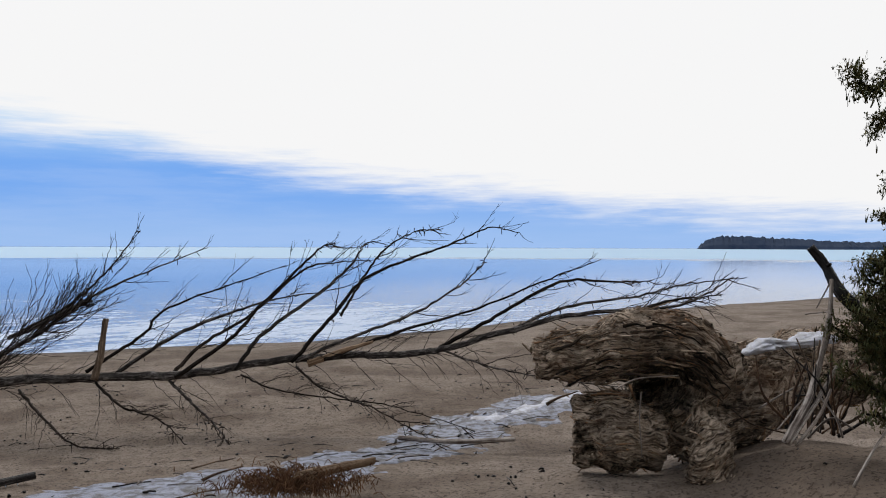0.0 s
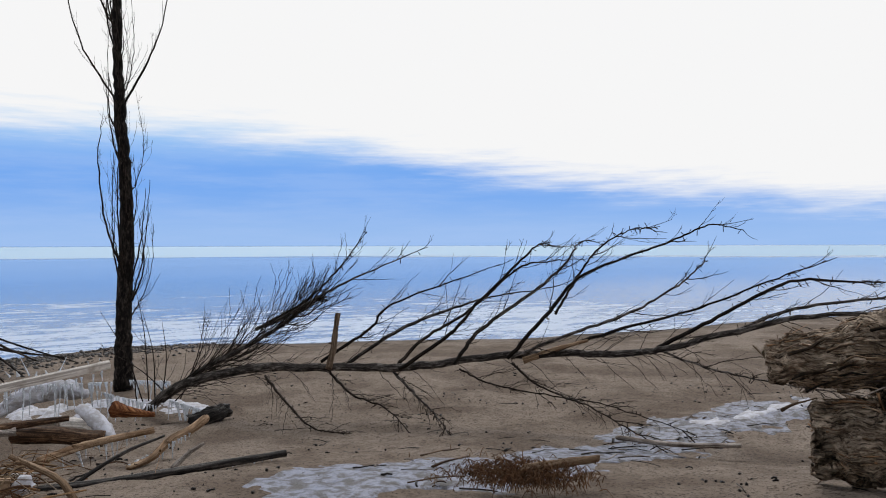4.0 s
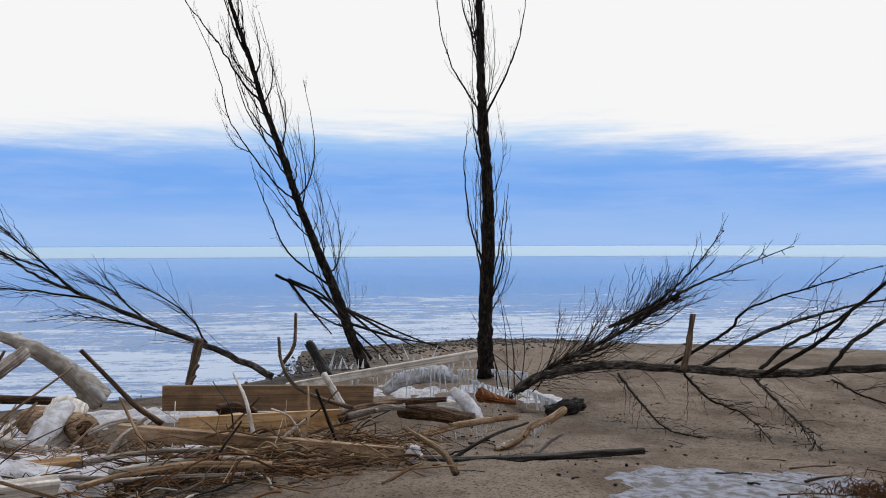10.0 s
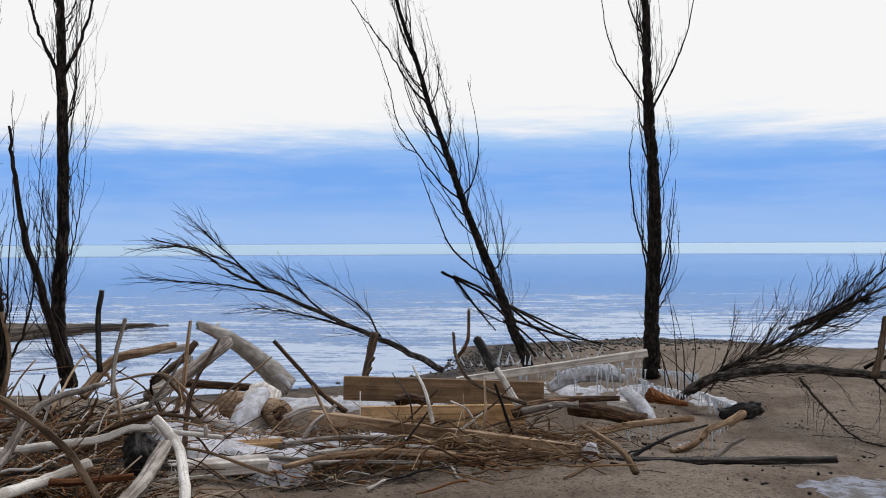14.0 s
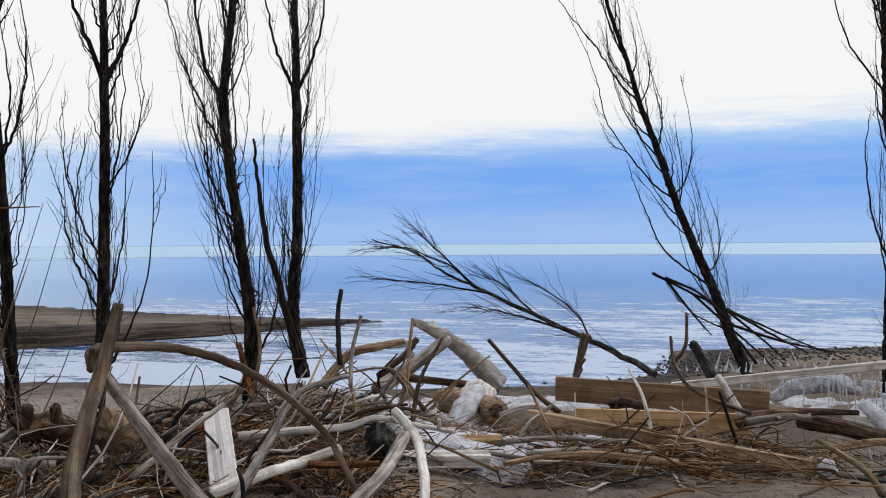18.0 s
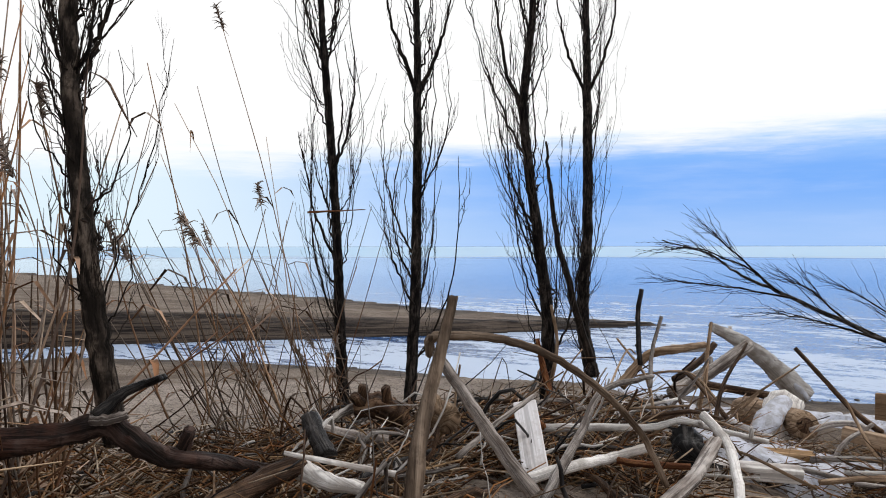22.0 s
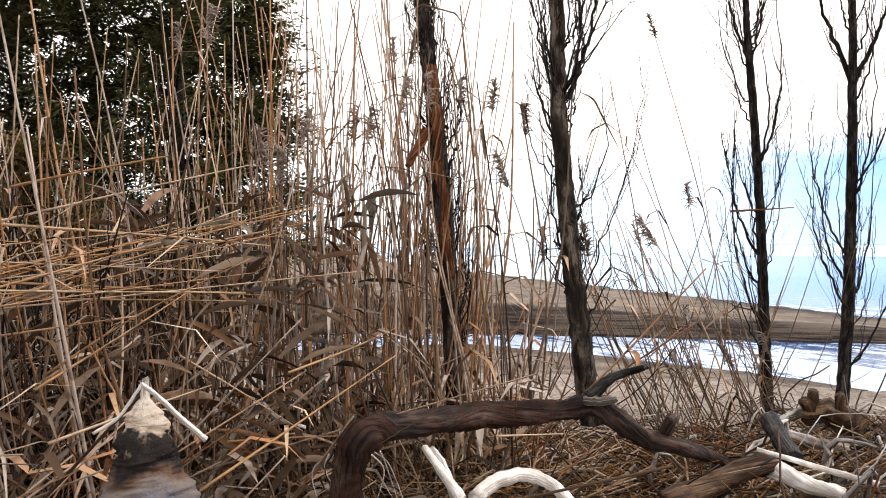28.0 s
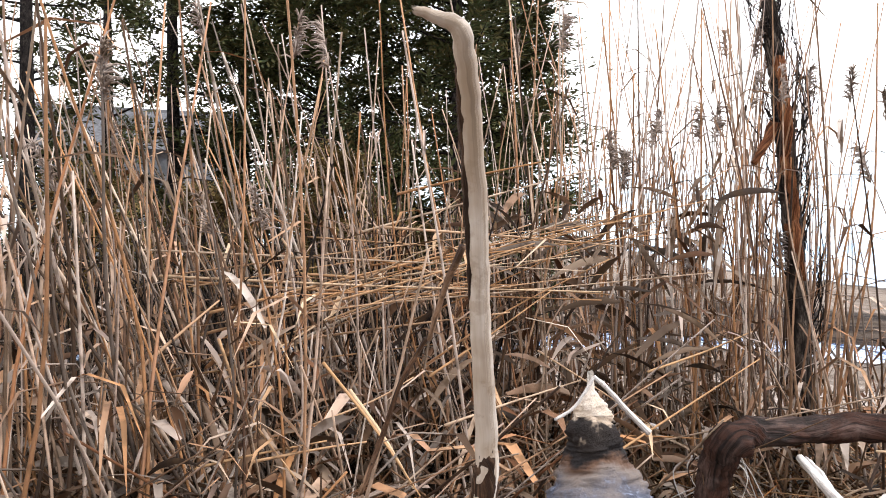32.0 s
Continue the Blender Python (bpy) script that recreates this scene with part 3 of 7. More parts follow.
# ---- the lie of the land ----
LAKE = -0.98
SHORE = [(528.1, 607.3), (79.3, 100.4), (23.4, 42.6), (12.3, 35.1), (2.3, 26.8), (-3.2, 21.1), (-10.4, 18.2), (-13.0, 16.9), (-14.7, 12.5), (-12.4, 10.1), (-12.2, 7.5), (-12.9, 5.3),
         (-13.9, 2.8), (-16.6, -0.0), (-18.4, -3.7), (-19.2, -7.3), (-16.0, -11.8), (-11.2, -15.1), (-1.3, -19.7), (15.9, -25.0), (660.1, -263.9), (1188.1, 132.1), (1188.1, 660.1)]
SPIT = [(-24.6, 9.2), (-23.0, 3.5), (-22.5, 0.1), (-22.0, -4.6), (-21.6, -7.5), (-20.4, -11.8), (-17.4, -15.7), (-12.5, -18.9), (-1.3, -23.9), (15.9, -28.9), (660.1, -277.1),
        (660.1, -1187.9), (-1187.9, -1187.9), (-1187.9, -554.3), (-98.9, -43.4), (-63.3, -19.7), (-38.4, -1.6), (-31.1, 3.0), (-27.0, 6.4)]


def away(x, y, line):
    """How far each place lies from a line."""
    best = np.full(x.shape, 1e9)
    for (ax, ay), (bx, by) in zip(line, line[1:]):
        dx, dy = bx - ax, by - ay
        t = np.clip(((x - ax) * dx + (y - ay) * dy) / (dx * dx + dy * dy), 0, 1)
        best = np.minimum(best, np.hypot(x - ax - t * dx, y - ay - t * dy))
    return best


def inland(x, y, outline):
    """How far each place lies inside an outline (outside: minus)."""
    best = away(x, y, outline + outline[:1])
    inside = np.zeros(x.shape, bool)
    for (ax, ay), (bx, by) in zip(outline, outline[1:] + outline[:1]):
        cross = ((ay > y) != (by > y)) & (x < ax + (y - ay) * (bx - ax) / ((by - ay) or 1e-9))
        inside ^= cross
    return np.where(inside, best, -best)


def waves(x, y, seed, scale):
    """Cheap smooth unevenness."""
    r = np.random.RandomState(seed)
    out = np.zeros(x.shape)
    for k in range(9):
        a, f = r.uniform(0, 6.28), scale * r.uniform(0.5, 2.2)
        out += np.sin((x * math.cos(a) + y * math.sin(a)) * f + r.uniform(0, 6.28)) / 9
    return out


def ease(t):
    t = np.clip(t, 0, 1)
    return t * t * (3 - 2 * t)


def ground_at(x, y):
    """A low dune by the reeds and a bank of sand that falls to a shelf, then to the lake."""
    x, y = np.asarray(x, float), np.asarray(y, float)
    wav = waves(x, y, 3, 0.7) * 0.9
    s = inland(x, y, SHORE) + wav * 0.6
    z = np.where(s > 0, LAKE + 0.48 * (1 - np.exp(-s / 2.9)), LAKE + np.maximum(s * 0.12, -1.5))
    p = inland(x, y, SPIT)
    tall = 0.5 + 0.82 * np.clip((-2.0 - y) / 10.5, 0, 1)
    front = np.maximum(away(x, y, SPIT[:11]) + waves(x, y, 5, 2.0) * 0.3, 0)
    back = away(x, y, SPIT[13:] + SPIT[:1])
    spit = np.where(p > 0, LAKE - 0.02 + np.minimum(tall * np.clip(front / 0.65, 0, 1) ** 0.6, 0.1 + 0.055 * back), -9)
    far = np.hypot(x + 0.2, y + 0.4)
    turned = np.degrees(np.arctan2(-x - 0.2, y + 0.4)) % 360
    side = ease((turned - 60) / 18) * (1 - ease((turned - 230) / 60)) * ease((far - 0.9) / 1.4)
    bank = (0.5 + 0.3 * side) * (1 - ease((far - 4.8 - 1.2 * side) / (4.7 + 4.6 * side)))
    z = z + bank * np.clip(s / 3, 0, 1)
    z = np.maximum(z, spit)
    z = z + 0.27 * np.exp(-((x + 3.0) / 1.9) ** 2 / 2 - ((y + 1.3) / 1.8) ** 2 / 2)
    z = z + 0.1 * np.exp(-((x - 1.3) / 0.9) ** 2 / 2 - ((y - 5.2) / 0.7) ** 2 / 2) + 0.36 * ease((x - 1.35) / 1.1) * np.exp(-((y - 4.9) / 1.3) ** 2 / 2) * (1 - ease((x - 5) / 4))
    z = z + np.where(z > LAKE + 0.1, waves(x, y, 8, 3.0) * 0.02 + fbm(x, y, 1.6, 21, 2) * 0.022 + np.where(np.hypot(x, y) < 18, fbm(x, y, 5.0, 22, 3) * 0.014, 0), 0)
    return z


GRID = np.arange(-30, 30.1, 0.1)
HEIGHTS = ground_at(*np.meshgrid(GRID, GRID))


def ground_z(x, y):
    """The ground's height, looked up in a fine grid."""
    u, v = min(max((x + 30) * 10, 0), 599), min(max((y + 30) * 10, 0), 599)
    i, j = int(u), int(v)
    a, b = u - i, v - j
    low = HEIGHTS[j, i] * (1 - a) + HEIGHTS[j, i + 1] * a
    return float(low * (1 - b) + (HEIGHTS[j + 1, i] * (1 - a) + HEIGHTS[j + 1, i + 1] * a) * b)


def spaced(lo, hi, fine, far):
    """Even steps between lo and hi, then steps that grow."""
    inner = list(np.arange(lo, hi, fine))
    left, right, s = [lo], [hi], fine
    while right[-1] < far:
        s *= 1.022 if right[-1] < hi + 21 else 1.16
        left.append(left[-1] - s)
        right.append(right[-1] + s)
    return np.array(left[:0:-1] + inner + right)


def sheet(xs, ys):
    gx, gy = np.meshgrid(xs, ys)
    gz = ground_at(gx, gy)
    w = len(xs)
    verts = np.stack([gx, gy, gz], -1).reshape(-1, 3)
    i = (np.arange(len(ys) - 1)[:, None] * w + np.arange(w - 1)[None, :]).ravel()
    faces = np.stack([i, i + 1, i + 1 + w, i + w], -1)
    return verts.tolist(), faces.tolist(), verts[:, :2].tolist()


ground = tagged(part("ground", sheet(spaced(-8, 4.5, 0.035, 4000), spaced(-2, 9.5, 0.035, 4000)), SAND), "damp brown beach sand with litter and a low sand spit", "ground", kind="structure")
layer = ground.data.attributes.new("peat", "FLOAT", "POINT")
xyz = np.empty(len(ground.data.vertices) * 3, dtype=np.float32)
ground.data.vertices.foreach_get("co", xyz)
gx, gy = xyz[0::3].astype(float), xyz[1::3].astype(float)
layer.data.foreach_set("value", (np.clip(1.6 - away(gx, gy, SPIT[:9]) / 1.0, 0, 1) * (inland(gx, gy, SPIT) > -0.4)).astype(np.float32))
W = 4900
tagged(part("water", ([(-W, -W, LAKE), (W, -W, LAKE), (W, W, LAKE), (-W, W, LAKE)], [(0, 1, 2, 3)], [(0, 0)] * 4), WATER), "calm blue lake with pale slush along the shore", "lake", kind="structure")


# ---- standing poplars ----
def clump(p, size, rng, count=26):
    """A tuft of dead twigs and leaves caught in a tree."""
    out = []
    for _ in range(count):
        q = p + Vector((rng.gauss(0, 1), rng.gauss(0, 1), rng.gauss(0, 1))) * size * 0.5
        d = Vector((rng.gauss(0, 1), rng.gauss(0, 1), rng.gauss(0, 1))).normalized() * size
        out.append(tube([q, q + d * 0.5, q + d], size * 0.18, size * 0.05, 4, 1, 0.3, rng))
    return out


def poplar(line, r0, r1, seed, limbs, low=0.18, reach=0.2, long=1.2, fine=7, label="", bark=BARK, thick=0.009, hero=(), tufts=0):
    """A slim poplar: a trunk along a line, and limbs that leave it low and climb close beside it."""
    rng = random.Random(seed)
    base = Vector(line[0])
    tree = thing("poplar_tree", label or "bare slim dark poplar with upswept twigs standing in sand", "tree", "bare poplars on the beach")
    tree.location = base
    path = [Vector(p) - base for p in line]
    trunk = spline(path, 8)
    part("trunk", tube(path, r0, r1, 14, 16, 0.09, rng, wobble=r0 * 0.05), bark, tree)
    shoots = []
    runs = []
    for pts, r in hero:
        runs.append(([Vector(p) - base for p in pts], r, 1.0))
    for i in range(limbs):
        f = low + (0.97 - low) * (i + rng.random()) / limbs
        j = min(int(f * (len(trunk) - 1)), len(trunk) - 2)
        p = Vector(trunk[j])
        ahead = (Vector(trunk[j + 1] - trunk[j]).normalized() + Vector((0, 0, 0.25))).normalized()
        a = rng.uniform(0, 6.28)
        out = Vector((math.cos(a), math.sin(a), 0))
        l = long * rng.uniform(0.4, 1.1) * (1.1 - 0.5 * f)
        d = reach * rng.uniform(0.5, 1.4) * l
        bow = rng.uniform(0.6, 1.15)
        runs.append(([p, p + out * d * 0.5 + ahead * l * 0.16, p + out * d * 0.95 + ahead * l * 0.5, p + out * d * bow + ahead * l], thick * rng.uniform(0.5, 1.3), l))
    for pts, r, l in runs:
        limb_line = spline(pts, 6)
        if l > 0.99:
            shoots += ramify(limb_line, 3, 0.6, min(r * 0.45, 0.005), rng, 0.3, 0.5, 3)
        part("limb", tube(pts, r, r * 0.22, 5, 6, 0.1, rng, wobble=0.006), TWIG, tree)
        shoots += twigs(limb_line, fine, 0.5 * max(l, 0.5), min(r * 0.36, 0.0034), rng, 0.5, 0.45, 0.06, 0.6, (0, 0, 0.35))
    for _ in range(tufts):
        j = rng.randrange(8, len(trunk) - 12)
        shoots += clump(Vector(trunk[j]) , 0.05, rng, 14)
    shoots += twigs(trunk[:int(len(trunk) * 0.7)], limbs // 2, 0.35, 0.0028, rng, 1.0, 0.6, 0.04, 0.4)
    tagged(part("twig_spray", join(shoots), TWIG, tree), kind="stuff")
    return tree


A = (-7.64, 10.11, -0.57)
poplar([A, (-7.64, 10.11, 0.42), (-7.60, 10.14, 2.04), (-7.67, 10.08, 3.67), (-7.70, 10.07, 4.94), (-7.82, 10.15, 6.97), (-7.92, 10.25, 9.42)], 0.136, 0.020, 11, 46, 0.16, 0.2, 2.0, 4, thick=0.016,
       hero=[([(-7.66, 10.11, 3.58), (-7.93, 9.90, 4.13), (-8.15, 9.74, 4.71), (-8.25, 9.66, 5.47), (-8.28, 9.63, 6.28)], 0.017), ([(-7.62, 10.14, 3.67), (-7.35, 10.31, 4.30), (-7.15, 10.45, 5.02), (-7.04, 10.51, 6.02)], 0.019),
             ([(-7.67, 10.10, 4.39), (-7.79, 10.01, 5.03), (-7.88, 9.94, 5.83)], 0.019), ([(-7.56, 10.00, 1.15), (-7.75, 9.87, 1.87), (-7.83, 9.81, 2.76), (-7.79, 9.85, 3.38)], 0.019), ([(-7.51, 10.04, 0.79), (-7.36, 10.15, 1.68), (-7.31, 10.19, 2.40)], 0.016)])
poplar([(-9.23, 9.03, -0.54), (-9.5, 8.9, 0.17), (-9.72, 8.75, 0.89), (-9.93, 8.56, 1.57), (-10.09, 8.36, 2.22), (-10.22, 8.11, 3.03), (-10.32, 7.82, 3.81), (-10.34, 7.58, 4.48), (-10.35, 7.26, 5.19), (-10.3, 6.94, 5.94), (-10.19, 6.51, 6.81)], 0.09, 0.014, 12, 40, 0.08, 0.27, 2.1, 4, "leaning bare dark poplar with its foot iced over", thick=0.014,
       hero=[([(-10.09, 8.36, 2.22), (-10.35, 8.03, 2.59), (-10.53, 7.73, 3.05), (-10.67, 7.43, 3.56), (-10.67, 7.27, 4.13), (-10.69, 7.05, 4.65), (-10.73, 6.68, 5.28)], 0.016), ([(-9.61, 8.66, 0.87), (-9.89, 8.38, 1.15), (-10.13, 8.11, 1.5), (-10.26, 7.95, 1.96), (-10.37, 7.76, 2.51), (-10.41, 7.68, 2.78)], 0.02), ([(-10.09, 7.63, 3.76), (-10.23, 7.36, 4.06), (-10.34, 7.04, 4.55), (-10.43, 6.76, 4.9), (-10.51, 6.46, 5.27), (-10.52, 6.18, 5.72)], 0.018), ([(-10.07, 8.39, 2.1), (-10, 8.42, 2.61), (-10.01, 8.34, 3.12), (-10, 8.27, 3.48)], 0.012), ([(-10.11, 8.01, 3.01), (-10.02, 8.02, 3.46), (-10.03, 7.88, 3.99), (-10.02, 7.72, 4.5)], 0.012), ([(-10.08, 7.64, 3.76), (-9.95, 7.71, 4.08), (-9.91, 7.61, 4.51), (-9.89, 7.41, 5.08)], 0.012), ([(-9.93, 8.56, 1.57), (-10.18, 8.27, 2.01), (-10.36, 8.03, 2.43), (-10.53, 7.77, 2.79)], 0.012), ([(-9.41, 8.78, 0.21), (-9.71, 8.5, 0.39), (-9.94, 8.28, 0.67), (-10.09, 8.14, 0.95)], 0.014), ([(-10.3, 7.54, 3.01), (-10.41, 7.38, 3.1), (-10.48, 7.22, 3.38), (-10.5, 7.11, 3.72)], 0.008), ([(-10.34, 7.58, 4.48), (-10.4, 7.33, 4.9), (-10.37, 7.15, 5.39), (-10.31, 6.97, 5.86)], 0.012)])
poplar([(-9.16, 1.95, 0.06), (-9.19, 1.85, 0.76), (-9.17, 1.90, 1.80), (-9.17, 1.90, 3.31), (-9.19, 1.89, 4.39), (-9.19, 1.86, 6.07), (-9.20, 1.83, 7.63)], 0.082, 0.016, 13, 40, 0.06, 0.15, 2.0, 4,
       hero=[([(-9.17, 1.90, 3.30), (-9.23, 1.73, 3.68), (-9.25, 1.62, 4.08), (-9.28, 1.54, 4.66)], 0.024), ([(-9.17, 1.93, 3.35), (-9.12, 2.09, 3.73), (-9.08, 2.19, 4.18), (-9.08, 2.22, 4.76)], 0.022), ([(-9.04, 1.90, 0.26), (-8.96, 1.69, 0.91), (-8.88, 1.48, 1.60), (-8.77, 1.36, 2.22), (-8.78, 1.32, 2.70)], 0.054)], tufts=3)
poplar([(-6.10, 0.66, 0.39), (-6.10, 0.67, 1.04), (-6.12, 0.58, 1.80), (-6.14, 0.50, 2.60), (-6.12, 0.57, 3.40), (-6.11, 0.59, 4.50), (-6.11, 0.60, 5.59)], 0.053, 0.012, 14, 50, 0.06, 0.18, 1.5, 5,
       hero=[([(-6.14, 0.50, 2.58), (-6.16, 0.37, 2.90), (-6.17, 0.31, 3.28), (-6.18, 0.27, 3.67)], 0.018), ([(-6.12, 0.55, 2.14), (-6.16, 0.39, 2.48), (-6.18, 0.24, 2.86), (-6.21, 0.10, 3.37)], 0.012)], tufts=4)
poplar([(-6.46, -0.34, 0.28), (-6.45, -0.30, 1.02), (-6.45, -0.28, 1.72), (-6.45, -0.27, 2.82), (-6.45, -0.28, 3.48), (-6.45, -0.29, 4.61), (-6.45, -0.30, 5.66)], 0.050, 0.012, 15, 36, 0.08, 0.16, 1.4, 4,
       hero=[([(-6.45, -0.28, 2.74), (-6.46, -0.39, 3.06), (-6.46, -0.48, 3.30), (-6.47, -0.53, 3.69)], 0.022), ([(-6.45, -0.26, 2.75), (-6.44, -0.13, 3.04), (-6.43, -0.05, 3.30), (-6.42, -0.00, 3.65)], 0.02), ([(-6.45, -0.29, 1.46), (-6.46, -0.42, 1.72), (-6.47, -0.53, 2.12), (-6.47, -0.56, 2.47)], 0.01), ([(-6.35, -0.31, 1.12), (-6.36, -0.45, 1.42), (-6.37, -0.53, 1.72), (-6.37, -0.54, 2.07)], 0.01)])
poplar([(-6.17, -0.84, 0.35), (-6.17, -0.87, 1.05), (-6.17, -0.90, 1.88), (-6.17, -0.97, 2.87), (-6.17, -1.00, 3.37), (-6.17, -1.03, 4.43), (-6.17, -1.04, 5.42)], 0.044, 0.01, 16, 36, 0.08, 0.15, 1.4, 4,
       hero=[([(-6.17, -0.98, 2.91), (-6.16, -1.08, 3.16), (-6.16, -1.13, 3.44)], 0.014), ([(-6.17, -0.87, 1.43), (-6.17, -1.02, 1.72), (-6.16, -1.10, 2.04), (-6.16, -1.16, 2.37)], 0.012), ([(-6.17, -0.97, 2.87), (-6.17, -0.90, 3.12), (-6.17, -0.86, 3.45)], 0.012)])
poplar([(-3.29, -1.63, 0.85), (-3.18, -1.67, 1.31), (-3.17, -1.71, 1.68), (-3.16, -1.74, 2.09), (-3.15, -1.75, 2.52), (-3.15, -1.78, 3.17), (-3.15, -1.78, 4.03)], 0.046, 0.02, 17, 46, 0.14, 0.24, 0.6, 7, "poplar with rough grey bark beside the reeds", GREYBARK, thick=0.006,
       hero=[([(-3.17, -1.71, 2.15), (-3.18, -1.65, 2.31), (-3.19, -1.61, 2.48), (-3.20, -1.58, 2.66)], 0.012), ([(-3.16, -1.75, 2.11), (-3.12, -1.67, 2.27), (-3.13, -1.64, 2.51)], 0.012), ([(-3.16, -1.75, 2.13), (-3.14, -1.82, 2.39), (-3.12, -1.86, 2.64)], 0.007), ([(-3.18, -1.65, 1.35), (-3.15, -1.57, 1.59), (-3.12, -1.47, 1.86), (-3.13, -1.39, 2.29)], 0.004)], tufts=3)
poplar([(-3.36, -2.23, 0.76), (-3.35, -2.28, 1.58), (-3.33, -2.32, 2.08), (-3.32, -2.36, 2.45), (-3.30, -2.39, 2.79), (-3.29, -2.43, 3.63)], 0.045, 0.025, 18, 60, 0.05, 0.24, 0.6, 8, "poplar with torn rusty bark among the reeds", GREYBARK, thick=0.005, tufts=4)


# ---- the fallen poplar ----
def fallen_poplar():
    rng = random.Random(21)
    tree = thing("fallen_poplar", "fallen bare poplar lying across the sand with many branches", "fallen tree")
    main = [(-6.16, 8.46, -0.52), (-5.64, 8.47, -0.15), (-4.74, 8.67, 0.07), (-4.03, 8.87, 0.07), (-2.89, 9.01, 0.10), (-1.69, 9.02, 0.28), (-0.40, 8.86, 0.36), (0.13, 8.59, 0.48), (1.28, 8.21, 0.84), (2.31, 7.83, 0.98), (2.85, 7.81, 1.26)]
    part("trunk", tube(main, 0, 0, 12, 9, 0.1, rng, [0.052, 0.055, 0.053, 0.050, 0.046, 0.042, 0.038, 0.034, 0.024, 0.013, 0.005], 0.006), FALLEN, tree)
    fine = twigs(spline(main, 8), 70, 0.9, 0.0048, rng, 0.9, -0.1, 0.05, 0.8)
    shoots = [
        ((-4.81, 8.83, 0.52), (-4.41, 8.74, 0.68), (-3.90, 8.85, 0.98), (-3.36, 9.07, 1.26), (-2.73, 9.27, 1.53)),
        ((-4.72, 8.88, 0.57), (-4.26, 9.11, 0.87), (-3.90, 9.28, 1.26), (-3.57, 9.41, 1.73)),
        ((-4.05, 9.06, 0.11), (-3.46, 9.18, 0.52), (-3.19, 9.13, 0.81), (-2.50, 9.33, 1.09), (-1.87, 9.48, 1.32)),
        ((-3.69, 9.08, 0.11), (-3.04, 8.89, 0.52), (-2.39, 8.95, 0.80), (-1.91, 9.06, 0.94), (-1.17, 9.18, 1.07)),
        ((-3.10, 9.03, 0.06), (-2.74, 9.12, 0.43), (-2.21, 9.27, 0.77), (-1.65, 9.38, 1.26), (-1.27, 9.43, 1.36), (-0.82, 9.48, 1.39)),
        ((-2.99, 8.92, 0.08), (-2.35, 8.83, 0.52), (-2.03, 8.77, 0.87), (-1.56, 8.86, 1.34), (-1.32, 8.89, 1.56), (-1.17, 8.92, 1.54)),
        ((-2.33, 8.97, 0.16), (-2.00, 8.91, 0.58), (-1.40, 9.01, 1.02), (-1.04, 9.06, 1.34), (-0.91, 9.07, 1.56), (-0.71, 9.09, 1.62)),
        ((-1.70, 8.96, 0.25), (-1.26, 8.90, 0.74), (-0.89, 8.94, 1.18), (-0.40, 8.97, 1.40), (0.11, 8.98, 1.59), (0.51, 8.96, 1.76), (0.86, 8.94, 1.71)),
        ((-1.14, 8.91, 0.77), (-0.91, 9.07, 1.18), (-0.66, 9.09, 1.52), (-0.34, 9.10, 1.71), (-0.03, 9.11, 1.75)),
        ((-1.65, 8.98, 0.25), (-1.10, 8.65, 0.52), (-0.38, 8.57, 0.80), (0.09, 8.58, 1.07), (0.40, 8.57, 1.33), (0.45, 8.57, 1.44)),
        ((-1.32, 8.89, 0.29), (-0.52, 8.84, 0.59), (0.41, 8.83, 0.88), (1.10, 8.78, 1.17), (1.72, 8.67, 1.42)),
        ((-0.03, 8.71, 0.45), (0.58, 8.55, 0.81), (1.23, 8.36, 1.18), (1.90, 8.24, 1.19), (2.13, 8.17, 1.21)),
        ((0.70, 8.55, 0.65), (1.28, 8.36, 0.92), (2.02, 8.21, 1.05), (2.40, 7.96, 1.18), (2.96, 7.77, 1.26)),
        ((1.74, 8.26, 0.82), (2.24, 8.01, 1.00), (2.75, 7.85, 1.09)),
        ((-1.65, 8.98, 0.19), (-1.28, 8.64, 0.00), (-0.75, 8.16, -0.09), (-0.39, 7.78, -0.18), (0.04, 7.26, -0.30)),
        ((-3.10, 9.03, 0.03), (-2.74, 8.72, -0.17), (-2.40, 8.40, -0.34), (-2.09, 8.07, -0.55)),
        ((-2.27, 8.98, 0.10), (-1.83, 8.68, -0.01), (-1.22, 8.64, -0.09), (-0.54, 8.44, -0.14), (0.32, 7.92, -0.28)),
        ((-3.95, 8.97, 0.06), (-3.48, 8.60, -0.18), (-3.02, 8.49, -0.30), (-2.55, 8.08, -0.53)),
        ((-0.03, 8.71, 0.43), (0.51, 8.30, 0.30), (0.99, 7.85, 0.27), (1.77, 7.18, 0.27)),
        ((-4.66, 8.77, -0.04), (-4.22, 8.40, -0.26), (-3.71, 8.06, -0.47), (-3.28, 8.11, -0.51)),
    ]
    for i, pts in enumerate(shoots):
        r = 0.013 if i == 8 else 0.022 if i < 14 else 0.014
        part("limb", tube(pts, r * rng.uniform(0.75, 1.25), 0.004, 6, 8, 0.12, rng, wobble=0.005), FALLEN if i % 3 == 0 else TWIG, tree)
        line = spline(pts, 7)
        fine += ramify(line, 6 if i < 14 else 5, 0.75, 0.0062, rng, 0.6, 0.16 if i < 14 else -0.12, 3)
        fine += spurs(line, 44, rng, 0.05)
        fine += twigs(line, 5, 0.55, 0.0046, rng, 0.7, 0.2 if i < 14 else -0.12, 0.05, 0.5)
        if i >= 14:
            fine += twigs(line, 10, 0.5, 0.004, rng, 0.8, -0.2, 0.1, 0.6)
